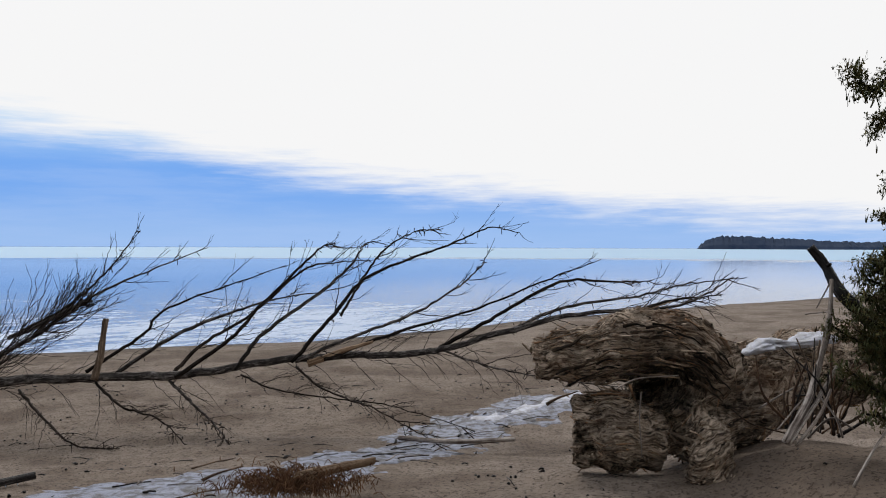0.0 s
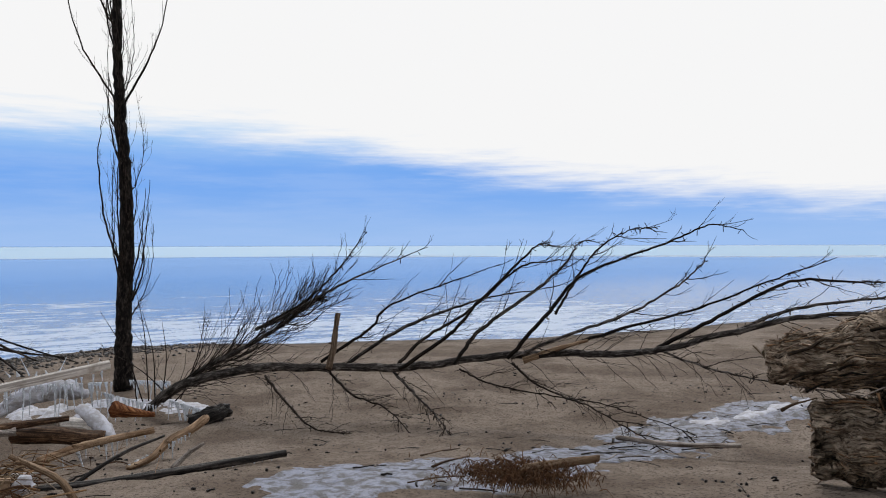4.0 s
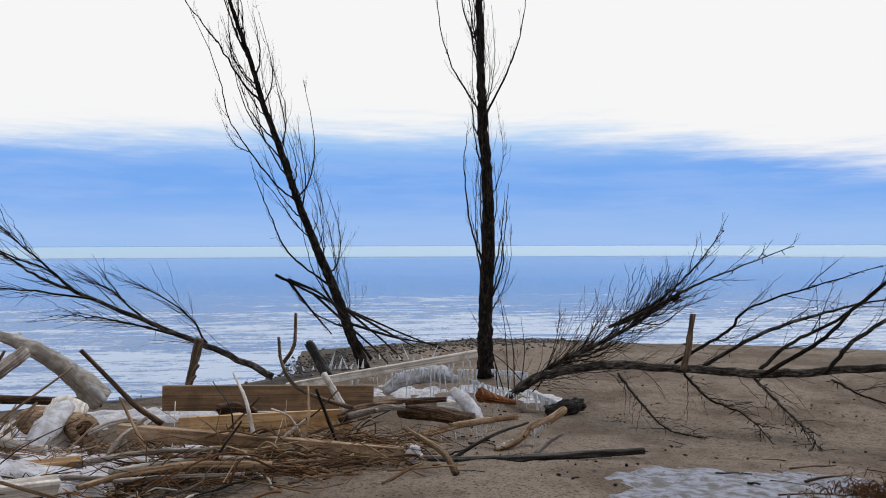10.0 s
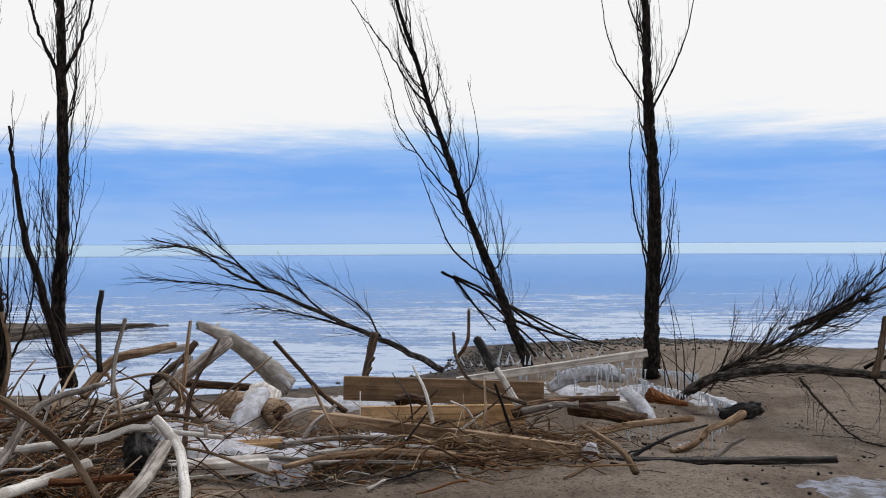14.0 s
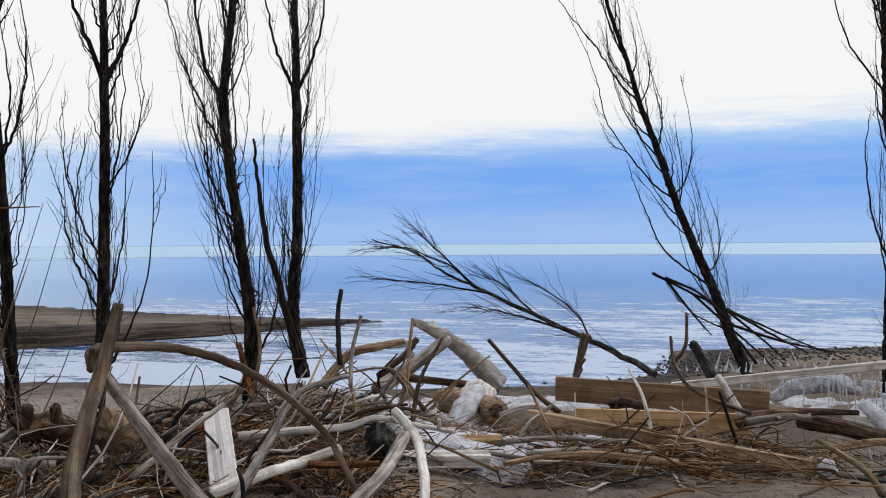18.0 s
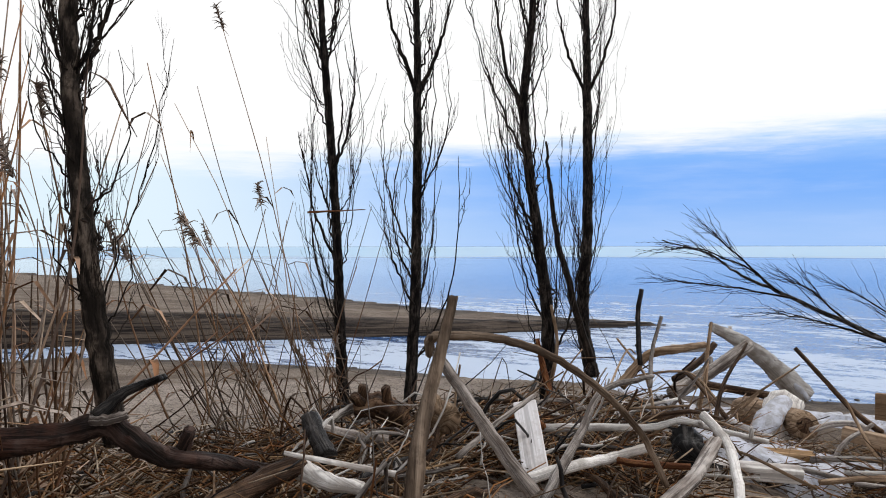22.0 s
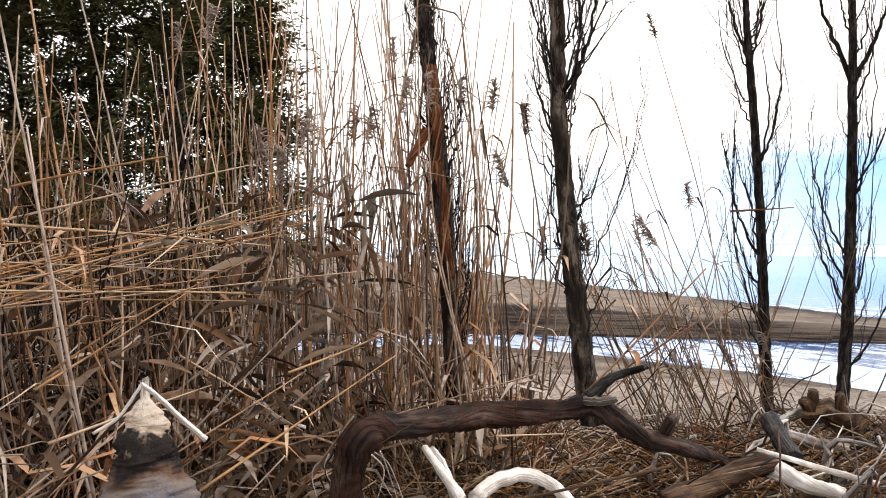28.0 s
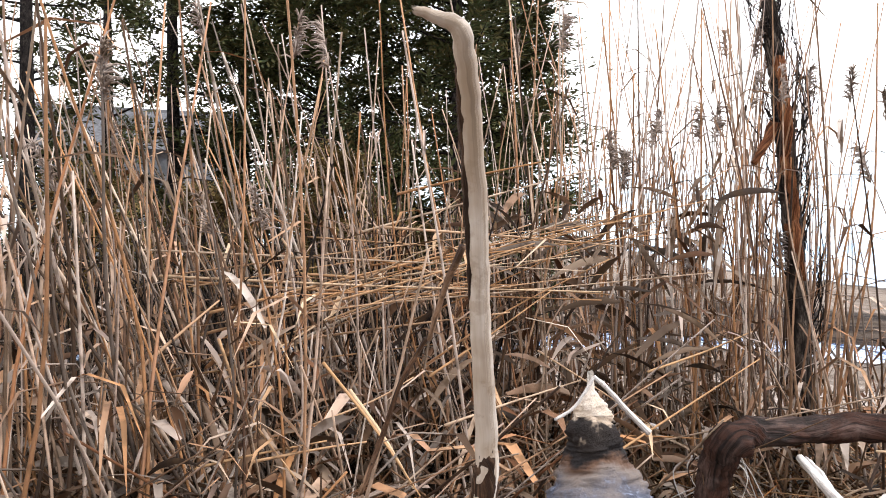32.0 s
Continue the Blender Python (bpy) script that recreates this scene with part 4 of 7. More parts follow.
    part("torn_fork", tube([(-1.48, 8.93, 0.24), (-1.28, 8.90, 0.32), (-1.06, 8.86, 0.41), (-0.79, 8.82, 0.49)], 0.036, 0.016, 10, 6, 0.3, rng, splinter=0.03), TAN, tree, "rusty torn wood at a split fork")
    crown = [(-5.90, 8.47, -0.34), (-5.39, 8.62, 0.06), (-4.64, 8.72, 0.45), (-3.97, 8.87, 0.93)]
    part("limb", tube(crown, 0.044, 0.016, 8, 6, 0.12, rng, wobble=0.01), FALLEN, tree)
    fine += ramify(spline(crown, 6), 26, 1.4, 0.009, rng, 0.5, 0.25, 8)
    fine += twigs(spline(crown, 6), 90, 1.3, 0.005, rng, 0.55, 0.3, 0.05, 0.8)
    fine += clump(Vector(crown[-1]), 0.06, rng, 30) + clump(Vector(crown[-2]), 0.04, rng, 16)
    tagged(part("twig_spray", join(fine), TWIG, tree), kind="stuff")
    return tree


fallen_poplar()


# ---- driftwood ----
PILE = "driftwood on the beach"


def gnarled(pts, radii, sides, steps, seed, rough, flat=1.0, splinter=0.0, rugged=0.0):
    """A thick weathered stem: fibrous ridges along it, swellings and a ragged end."""
    rng = random.Random(int(seed * 1000))
    v, f, u = tube(pts, 0, 0, sides, steps, 0, rng, radii, 0, flat, splinter)
    mid = spline(pts, steps)
    count = len(mid)
    out = []
    for i, p in enumerate(v):
        k, s = (i % sides) / sides * 2 * math.pi, i // sides
        ring = Vector((math.cos(k), math.sin(k), 0))
        along = float(s) / steps * 1.2
        ridge = 1 - 2 * abs(noise.noise(ring * 3.2 + Vector((seed, 0, along * 0.5))))
        fine = 1 - 2 * abs(noise.noise(ring * 8.0 + Vector((0, seed, along * 0.9))))
        swell = noise.noise(Vector((ring.x * 0.8 + seed, ring.y * 0.8, along * 1.6)))
        chip = noise.noise(Vector((ring.x * 2.2 + seed, ring.y * 2.2, along * 5.0))) + 0.6 * noise.noise(Vector((ring.x * 6 + seed, ring.y * 6, along * 9.0)))
        scale = 1 + rough * (0.7 * ridge + 0.45 * fine + 1.3 * swell + 0.7 * chip - 0.3)
        c = Vector(mid[s])
        q = c + (Vector(p) - c) * scale
        if rugged:
            t = Vector(mid[min(s + 1, count - 1)] - mid[max(s - 1, 0)]).normalized()
            w = q - t * q.dot(t) * 0.75
            step = round(3 * noise.noise(w * 7 + Vector((seed, 0, 0)))) / 3
            q = q + (q - c).normalized() * rugged * (step + 0.8 * noise.noise(w * 16) + 0.5 * noise.noise(w * 40))
        out.append(tuple(q))
    return out, f, u


def stick(pts, r0, r1, mat, label="weathered driftwood stick in the pile", name="driftwood_stick", seed=0, sides=8, knobs=0, flat=1.0, rough=0.14, category="driftwood", side_twigs=0, radii=None):
    rng = random.Random(seed or int(abs(pts[0][0] * 731 + pts[0][1] * 397) * 100))
    base = Vector(pts[-1] if pts[-1][2] < pts[0][2] else pts[0])
    thick = max(radii) if radii else max(r0, r1)
    if thick > 0.028:
        shape = gnarled([Vector(p) - base for p in pts], radii or [r0, r1], max(sides, 26), 14, rng.uniform(0, 90), 0.10 + rough * 0.4, flat, thick * 0.25)
    else:
        shape = tube([Vector(p) - base for p in pts], r0, r1, sides, 6, rough, rng, radii, r0 * 0.06, flat, r0 * 0.5)
    ob = part(name, shape, mat)
    ob.location = base
    for _ in range(knobs):
        i = rng.randrange(1, len(pts)) if len(pts) > 2 else 1
        a, b = Vector(pts[i - 1]), Vector(pts[i])
        p = a.lerp(b, rng.uniform(0.2, 0.9)) - base
        d = Vector((rng.gauss(0, 1), rng.gauss(0, 1), abs(rng.gauss(0, 1)))).normalized()
        part("stub", tube([p, p + d * r0 * 1.6, p + d * r0 * 2.3], r0 * 0.55, r0 * 0.4, 8, 3, 0.15, rng, splinter=r0 * 0.15), mat, ob)
    if side_twigs:
        tagged(part("twig_spray", join(twigs([Vector(p) - base for p in spline(pts, 4)], side_twigs, 0.35, 0.004, rng, 0.7, 0.2)), mat, ob), kind="stuff")
    return tagged(ob, label, category, PILE)


def plank(a, b, width, thick, mat, label, across=(0, 0, 1), name="plank", category="plank"):
    a, b = Vector(a), Vector(b)
    mid = (a + b) / 2
    ob = part(name, box((0, 0, 0), b - a, across, ((b - a).length, width, thick)), mat, smooth=False)
    ob.location = mid
    return tagged(ob, label, category, PILE)

# sawn timber
board = plank((-7.46, 4.25, 0.01), (-5.90, 5.70, -0.02), 0.256, 0.057, BOARD, "wide brown weathered board standing on edge in driftwood", name="board")
plank((-6.65, 3.91, -0.12), (-5.55, 5.04, -0.08), 0.195, 0.061, LUMBER, "pale tan plank lying on the driftwood pile", (0.55, 0.6, 0.55))
plank((-5.95, 2.93, 0.14), (-4.33, 4.39, -0.08), 0.101, 0.095, TAN, "long squared timber lying across the pile", (0.3, 0.3, 0.9), "timber", "beam")
plank((-7.35, 5.77, -0.08), (-5.78, 7.35, 0.27), 0.085, 0.07, PALE, "long pale plank with icicles hanging under it", (0.3, 0.3, 0.9))
plank((-5.58, 1.73, 0.14), (-5.41, 2.36, 0.10), 0.085, 0.075, LUMBER, "short squared tan timber frozen into the pile", (0.3, 0.3, 0.9), "timber", "beam")
plank((-4.88, 1.31, 0.23), (-4.84, 1.93, 0.17), 0.091, 0.081, PALE, "snow-dusted bleached timber at the foot of the pile", (0.3, 0.3, 0.9), "timber", "beam")
plank((-4.11, 0.06, 0.8), (-3.6, -0, 0.59), 0.115, 0.018, SNOWY, "snow-white bleached slab standing in the pile", (0.5, 0.85, 0.0))

# the middle of the pile
stick([(-8.73, 3.19, 0.66), (-8.73, 3.53, 0.49), (-8.81, 3.97, 0.17), (-8.80, 4.28, -0.15)], 0.046, 0.130, PALE, "thick bleached branch with a broken end", knobs=2)
stick([(-6.76, 2.59, 0.71), (-6.71, 2.39, 0.60), (-6.68, 2.18, 0.49), (-6.45, 1.79, 0.37)], 0.050, 0.059, GREY, "bleached forked driftwood branch", knobs=1)
stick([(-7.30, 2.13, 0.62), (-7.22, 2.36, 0.63), (-7.17, 2.49, 0.66)], 0.037, 0.021, PALE)
stick([(-6.87, 2.34, 0.71), (-6.80, 2.19, 0.59), (-6.66, 1.89, 0.45)], 0.025, 0.029, BROWN)
stick([(-6.57, 2.17, 0.93), (-6.58, 2.14, 0.68), (-6.48, 2.07, 0.44), (-6.40, 1.96, 0.18)], 0.013, 0.022, TAN)
stick([(-7.17, 3.26, 0.62), (-6.95, 3.43, 0.34), (-6.75, 3.53, 0.14), (-6.54, 3.66, -0.02)], 0.020, 0.027, BROWN)
sawn = stick([(-6.52, 2.95, 0.07), (-7.24, 3.08, -0.02), (-8.03, 3.21, -0.12)], 0.115, 0.132, TAN, "short sawn log with its round end showing", "log", knobs=0, sides=24, rough=0.02, category="log")
part("cut_face", tube([Vector((-6.47, 2.93, 0.08)) - sawn.location, Vector((-6.59, 2.98, 0.06)) - sawn.location], 0.110, 0.114, 24, 1, 0.03), TAN, sawn, "round sawn end, greyed in the middle")
part("heartwood", tube([Vector((-6.46, 2.93, 0.08)) - sawn.location, Vector((-6.52, 2.95, 0.07)) - sawn.location], 0.065, 0.065, 20, 1, 0.06), BROWN, sawn, "darker heart of the log")
stick([(-6.61, 2.62, -0.11), (-6.79, 2.85, 0.01), (-6.97, 3.05, 0.19)], 0.147, 0.145, PALE, "bleached chunk of split trunk covered with snow", "log", category="log", flat=0.6)
stick([(-6.35, 2.14, 0.18), (-6.05, 2.28, 0.11), (-6.00, 2.40, 0.08)], 0.037, 0.042, PALE)
stick([(-6.22, 2.83, 0.10), (-6.13, 3.00, 0.17), (-6.05, 3.15, 0.16), (-5.90, 3.16, 0.09)], 0.024, 0.024, GREY)
stick([(-5.71, 2.71, 0.02), (-5.78, 2.84, 0.12), (-5.88, 3.12, 0.21)], 0.020, 0.016, GREY)
stick([(-9.22, 3.20, -0.04), (-9.13, 3.76, -0.14), (-8.85, 4.34, -0.22)], 0.048, 0.048, BROWN, "long iced log lying behind the pile", "log", category="log")
stick([(-5.37, 2.32, 0.11), (-5.35, 2.58, 0.11), (-5.22, 2.82, 0.12), (-5.00, 3.14, 0.10)], 0.025, 0.017, GREY)
stick([(-4.81, 2.04, 0.13), (-4.84, 2.40, 0.13), (-4.74, 2.76, 0.12), (-4.43, 3.17, 0.08)], 0.019, 0.025, TAN, knobs=1)
stick([(-4.78, 2.25, 0.12), (-4.73, 2.54, 0.09), (-4.44, 2.95, 0.07)], 0.015, 0.011, GREY)
stick([(-5.11, 2.40, 0.09), (-4.95, 2.86, 0.10), (-4.70, 3.20, 0.08)], 0.018, 0.014, PALE)
stick([(-5.02, 1.73, 0.20), (-4.98, 2.06, 0.15), (-4.81, 2.38, 0.09)], 0.017, 0.017, GREY)
stick([(-5.45, 1.51, 0.30), (-5.48, 1.75, 0.28), (-5.39, 1.95, 0.23)], 0.018, 0.014, GREY)
stick([(-8.16, 5.16, 0.47), (-8.20, 5.12, 0.22), (-8.13, 4.97, -0.11)], 0.051, 0.041, POST, "short upright stake with a knotted top", "stake", knobs=2, category="stake")
stick([(-6.03, 4.56, 0.70), (-6.01, 4.58, 0.46), (-5.85, 4.59, 0.27), (-5.60, 4.67, 0.17), (-5.30, 4.80, 0.09)], 0.012, 0.022, POST, "forked antler-like root branch leaning on the board", knobs=2)
stick([(-6.17, 4.89, 0.89), (-6.08, 4.79, 0.60), (-6.15, 4.72, 0.43)], 0.014, 0.020, BROWN)
stick([(-7.67, 6.40, 0.34), (-7.48, 6.41, 0.12), (-7.32, 6.39, -0.05)], 0.053, 0.069, DARK, "dark broken stub iced at its foot")
stick([(-5.76, 4.88, 0.34), (-5.62, 4.87, 0.21), (-5.45, 4.86, 0.03)], 0.029, 0.029, PALE)
stick([(-5.44, 4.78, -0.03), (-5.31, 4.91, 0.06), (-5.12, 5.24, 0.10), (-4.87, 5.60, 0.10)], 0.047, 0.022, BROWN, "dark brown curved branch lying on planks")
stick([(-6.63, 4.36, -0.02), (-6.45, 4.41, 0.02), (-6.35, 4.54, -0.04)], 0.056, 0.033, BROWN, "stubby brown block of wood", "log", category="log")
stick([(-5.82, 6.03, -0.20), (-5.47, 6.16, -0.21), (-5.08, 6.30, -0.25)], 0.077, 0.071, BROWN, "wet brown log with snow on top", "log", category="log", sides=12)
stick([(-5.63, 6.46, -0.18), (-5.37, 6.50, -0.19), (-5.20, 6.47, -0.26)], 0.060, 0.065, PALE)
stick([(-5.90, 7.59, -0.27), (-5.69, 7.57, -0.29), (-5.42, 7.60, -0.31)], 0.083, 0.024, RUST, "wet orange-brown broken log end", "log", category="log")
stick([(-5.02, 5.43, -0.23), (-4.81, 5.75, -0.16), (-4.43, 6.16, -0.10)], 0.032, 0.028, TAN, knobs=1)
stick([(-4.42, 5.78, -0.34), (-4.32, 5.98, -0.29), (-4.32, 6.27, -0.20), (-4.25, 6.46, -0.16), (-4.25, 6.73, -0.11)], 0.027, 0.041, TAN, "tan knobbed branch hung with icicles", knobs=3)
stick([(-4.36, 4.68, -0.20), (-3.94, 4.99, -0.19), (-3.50, 5.40, -0.17), (-2.96, 5.79, -0.12)], 0.035, 0.028, DARK, "long black wet pole lying on the sand", "pole", category="pole", rough=0.05)
stick([(-3.87, 5.60, -0.25), (-3.83, 5.76, -0.17), (-3.79, 5.92, -0.13)], 0.022, 0.017, GREY)
stick([(-4.22, 4.28, 0.16), (-4.03, 4.30, 0.09), (-3.85, 4.31, 0.01), (-3.72, 4.28, -0.10)], 0.017, 0.027, TAN, "pale crooked stick with a splintered tip", knobs=2)
stick([(-4.65, 3.31, 0.01), (-4.44, 3.54, 0.03), (-4.29, 3.86, 0.02)], 0.012, 0.008, TAN)
stick([(-5.76, 3.88, -0.07), (-5.48, 4.39, 0.03), (-5.45, 4.76, 0.24)], 0.009, 0.007, BROWN)
stick([(-5.09, 3.69, -0.07), (-5.04, 4.11, 0.04), (-4.87, 4.59, 0.11)], 0.011, 0.009, BROWN)
stick([(-5.31, 4.76, 0.02), (-5.09, 4.97, 0.09), (-4.94, 5.10, 0.09)], 0.035, 0.022, GREY, knobs=3)

# the big end of the pile, close by
post = stick([(-2.85, -0.45, 1.40), (-2.80, -0.50, 1.22), (-2.70, -0.56, 1.05), (-2.60, -0.60, 0.86), (-2.55, -0.62, 0.71)], 0.015, 0.030, POST, "upright weathered post of grey-brown driftwood", "driftwood_post", sides=12, category="driftwood", rough=0.1)
stick([(-2.92, -0.52, 1.21), (-2.90, -0.52, 1.26), (-2.90, -0.44, 1.27), (-2.93, -0.27, 1.25), (-2.95, -0.10, 1.19), (-3.00, 0.09, 1.06), (-3.06, 0.26, 0.89), (-3.12, 0.38, 0.68)], 0.018, 0.011, POST, "long arched branch of dark grey-brown driftwood", knobs=2, sides=10)
stick([(-2.90, -0.50, 1.21), (-2.79, -0.42, 1.09), (-2.73, -0.33, 0.95), (-2.67, -0.23, 0.81)], 0.017, 0.025, GREY, "bleached pole leaning on the post", sides=10, knobs=1)
stick([(-3.35, -0.10, 0.65), (-3.42, 0.09, 0.67), (-3.57, 0.30, 0.66), (-3.61, 0.49, 0.69)], 0.024, 0.020, PALE)
stick([(-3.15, -0.08, 0.62), (-3.32, 0.06, 0.74), (-3.50, 0.17, 0.80), (-3.86, 0.38, 0.90), (-4.07, 0.69, 0.92)], 0.023, 0.013, GREY)
stick([(-4.12, 0.15, 0.67), (-4.05, 0.44, 0.68), (-3.98, 0.66, 0.69), (-3.93, 0.78, 0.73), (-3.87, 0.93, 0.70), (-3.77, 1.13, 0.66)], 0.022, 0.011, PALE, "long bleached crooked branch", knobs=2)
stick([(-3.80, 0.84, 0.78), (-3.58, 0.84, 0.71), (-3.38, 0.79, 0.61), (-3.20, 0.71, 0.51)], 0.021, 0.023, PALE, "bleached bent branch hooking down to the sand")
stick([(-3.31, 0.44, 0.53), (-3.45, 0.63, 0.60), (-3.60, 0.80, 0.71)], 0.032, 0.028, GREY)
stick([(-3.92, 0.80, 0.63), (-3.82, 0.79, 0.60), (-3.80, 0.83, 0.58)], 0.069, 0.054, DARK, "black charred knot of wood", rough=0.3)
stick([(-5.24, 0.94, 0.67), (-5.28, 1.13, 0.85), (-5.21, 1.32, 0.90), (-5.24, 1.50, 0.92)], 0.032, 0.019, TAN)
stick([(-4.93, 0.96, 1.30), (-4.94, 0.94, 1.13), (-4.84, 0.92, 0.86)], 0.014, 0.016, DARK, "thin dark upright stick", knobs=1)
stick([(-4.99, 1.11, 1.13), (-5.01, 1.06, 0.92), (-4.92, 1.01, 0.71)], 0.012, 0.014, GREY)
stick([(-4.30, -0.76, 0.75), (-4.30, -0.64, 0.76), (-4.20, -0.55, 0.73)], 0.057, 0.063, BROWN, "knotted brown root stump", "root_stump", knobs=6, rough=0.35, category="stump")
stick([(-4.19, -0.92, 0.69), (-4.30, -0.81, 0.74), (-4.30, -0.71, 0.77)], 0.017, 0.028, GREY)
stick([(-3.89, -0.94, 0.75), (-3.90, -0.77, 0.70), (-3.90, -0.62, 0.68)], 0.031, 0.028, GREY, "short grey weathered driftwood log", "log", category="log")
stick([(-3.59, -0.95, 0.86), (-3.49, -0.92, 0.81), (-3.39, -0.88, 0.75)], 0.035, 0.037, DARK, "dark rotten stub standing in the pile", category="stump")
stick([(-3.80, -0.46, 0.86), (-3.79, -0.41, 0.83), (-3.69, -0.36, 0.82)], 0.074, 0.053, TAN, "split orange-tan block of wood", "log", category="log", rough=0.25)
stick([(-3.29, -0.38, 0.76), (-3.57, -0.17, 0.83), (-3.84, 0.04, 0.88)], 0.013, 0.011, GREY)
stick([(-3.46, 0.31, 0.68), (-3.42, 0.42, 0.67), (-3.37, 0.58, 0.67)], 0.015, 0.013, RUST)
stick([(-3.10, -0.63, 0.76), (-3.10, -0.81, 0.80), (-3.08, -1.01, 0.85)], 0.012, 0.009, PALE)
stick([(-3.93, 0.11, 0.72), (-4.04, 0.05, 0.75), (-4.06, -0.05, 0.74)], 0.017, 0.012, RUST)

# by the reeds
stick([(-2.311, -2.256, 0.626), (-2.335, -2.256, 0.818), (-2.310, -2.227, 0.919), (-2.303, -2.180, 0.987), (-2.403, -2.148, 0.986), (-2.632, -2.059, 0.965), (-2.797, -1.955, 0.961), (-2.890, -1.713, 0.973), (-2.915, -1.561, 1.000), (-2.893, -1.480, 0.960), (-2.905, -1.378, 0.897), (-2.981, -1.251, 0.859), (-3.750, -1.050, 0.600)], 0.05, 0.02, CROOKED, "long dark crooked log, bark half gone", "crooked_log", sides=28, rough=0.3, knobs=1, radii=[0.05, 0.048, 0.05, 0.056, 0.042, 0.040, 0.045, 0.037, 0.036, 0.035, 0.030, 0.026, 0.014], category="log")
stick([(-2.879, -1.575, 1.034), (-2.918, -1.500, 1.102), (-2.952, -1.386, 1.144)], 0.026, 0.011, DARK, "short dark branch stub on the crooked log", knobs=1)
stick([(-2.89, -1.31, 0.68), (-3.06, -1.15, 0.73), (-3.17, -0.96, 0.79)], 0.051, 0.038, BROWN, "dark split log end in the pile", "log", category="log", flat=0.7, rough=0.25)
stick([(-3.17, -0.95, 0.76), (-3.06, -0.86, 0.75), (-3.01, -0.75, 0.74)], 0.036, 0.021, PALE)
stick([(-2.195, -1.784, 0.860), (-2.267, -1.745, 0.891), (-2.334, -1.681, 0.898), (-2.341, -1.598, 0.877), (-2.289, -1.532, 0.850)], 0.024, 0.016, PALE, "bleached curved branch in the litter")
stick([(-2.392, -2.013, 0.936), (-2.326, -1.932, 0.885), (-2.229, -1.839, 0.842)], 0.012, 0.020, PALE)
stub = stick([(-1.184, -2.075, 1.311), (-1.182, -2.073, 1.282), (-1.180, -2.070, 1.256), (-1.168, -2.062, 1.230), (-1.168, -2.060, 1.204), (-1.165, -2.055, 1.167), (-1.155, -2.045, 1.119), (-1.145, -2.035, 1.07), (-1.14, -2.03, 1.01), (-1.13, -2.02, 0.94), (-1.13, -2.02, 0.86), (-1.12, -2.0, 0.77), (-1.12, -2.0, 0.67), (-1.11, -1.99, 0.56), (-1.11, -1.99, 0.44)], 0.1, 0.2, CHAR, "charred pointed log end with a pale scorched tip", "charred_log", sides=36, radii=[0.006, 0.028, 0.036, 0.046, 0.048, 0.062, 0.09, 0.11, 0.125, 0.135, 0.14, 0.145, 0.15, 0.15, 0.15], category="log", rough=0.12)
pole = stick([(-0.531, -1.949, 1.849), (-0.554, -1.936, 1.844), (-0.577, -1.922, 1.832), (-0.600, -1.931, 1.805), (-0.643, -1.954, 1.742), (-0.697, -1.985, 1.642), (-0.737, -2.009, 1.546), (-0.790, -2.043, 1.406), (-0.841, -2.071, 1.287), (-0.857, -2.084, 1.212), (-0.906, -2.141, 1.061), (-0.95, -2.18, 0.88), (-0.99, -2.22, 0.68), (-1.03, -2.25, 0.45)], 0.015, 0.02, PEELED, "tall peeled pale pole with a hooked top", "peeled_pole", sides=14, radii=[0.005, 0.008, 0.012, 0.013, 0.0135, 0.014, 0.0145, 0.016, 0.018, 0.019, 0.021, 0.021, 0.022, 0.022], category="pole", rough=0.015)
# the bark's dark colour also stands for shade on the pole's left side
bark_line = [(-0.595, -1.940, 1.805), (-0.638, -1.963, 1.742), (-0.692, -1.994, 1.642), (-0.732, -2.018, 1.546), (-0.785, -2.052, 1.406)]
strip = part("bark_strip", tube([Vector(p) - pole.location for p in bark_line], 0, 0, 8, 8, 0.25, random.Random(5), [0.003, 0.008, 0.0095, 0.009, 0.003], 0), BROWN, pole, "strip of dark bark left on the pole, also darkening its shaded side")
part("bark_foot", tube([Vector(p) - pole.location for p in [(-0.841, -2.071, 1.287), (-0.857, -2.084, 1.212), (-0.906, -2.141, 1.061), (-0.95, -2.18, 0.88), (-0.99, -2.22, 0.68), (-1.03, -2.25, 0.45)]], 0, 0, 14, 8, 0.25, random.Random(6), [0.012, 0.021, 0.023, 0.024, 0.024, 0.024], 0), BROWN, pole, "dark wet bark at the foot of the pole")
stick([(-0.758, -2.054, 1.580), (-0.798, -2.123, 1.507), (-0.817, -2.165, 1.434)], 0.006, 0.004, BROWN, "thin dark red-brown shoot against the pole", "dead_shoot", category="branch")
stick([(-0.851, -2.201, 1.428), (-0.961, -2.354, 1.322), (-1.003, -2.444, 1.192), (-0.974, -2.472, 1.090)], 0.004, 0.006, BROWN, "brown old vine stem among the reeds", "vine_stem", category="branch", knobs=2)
stick([(-2.50, -2.67, 1.01), (-2.53, -2.62, 0.95), (-2.57, -2.54, 0.92)], 0.008, 0.007, PALE)
stick([(-2.45, -2.01, 0.91), (-2.37, -1.94, 0.88), (-2.29, -1.87, 0.81)], 0.017, 0.014, PALE)

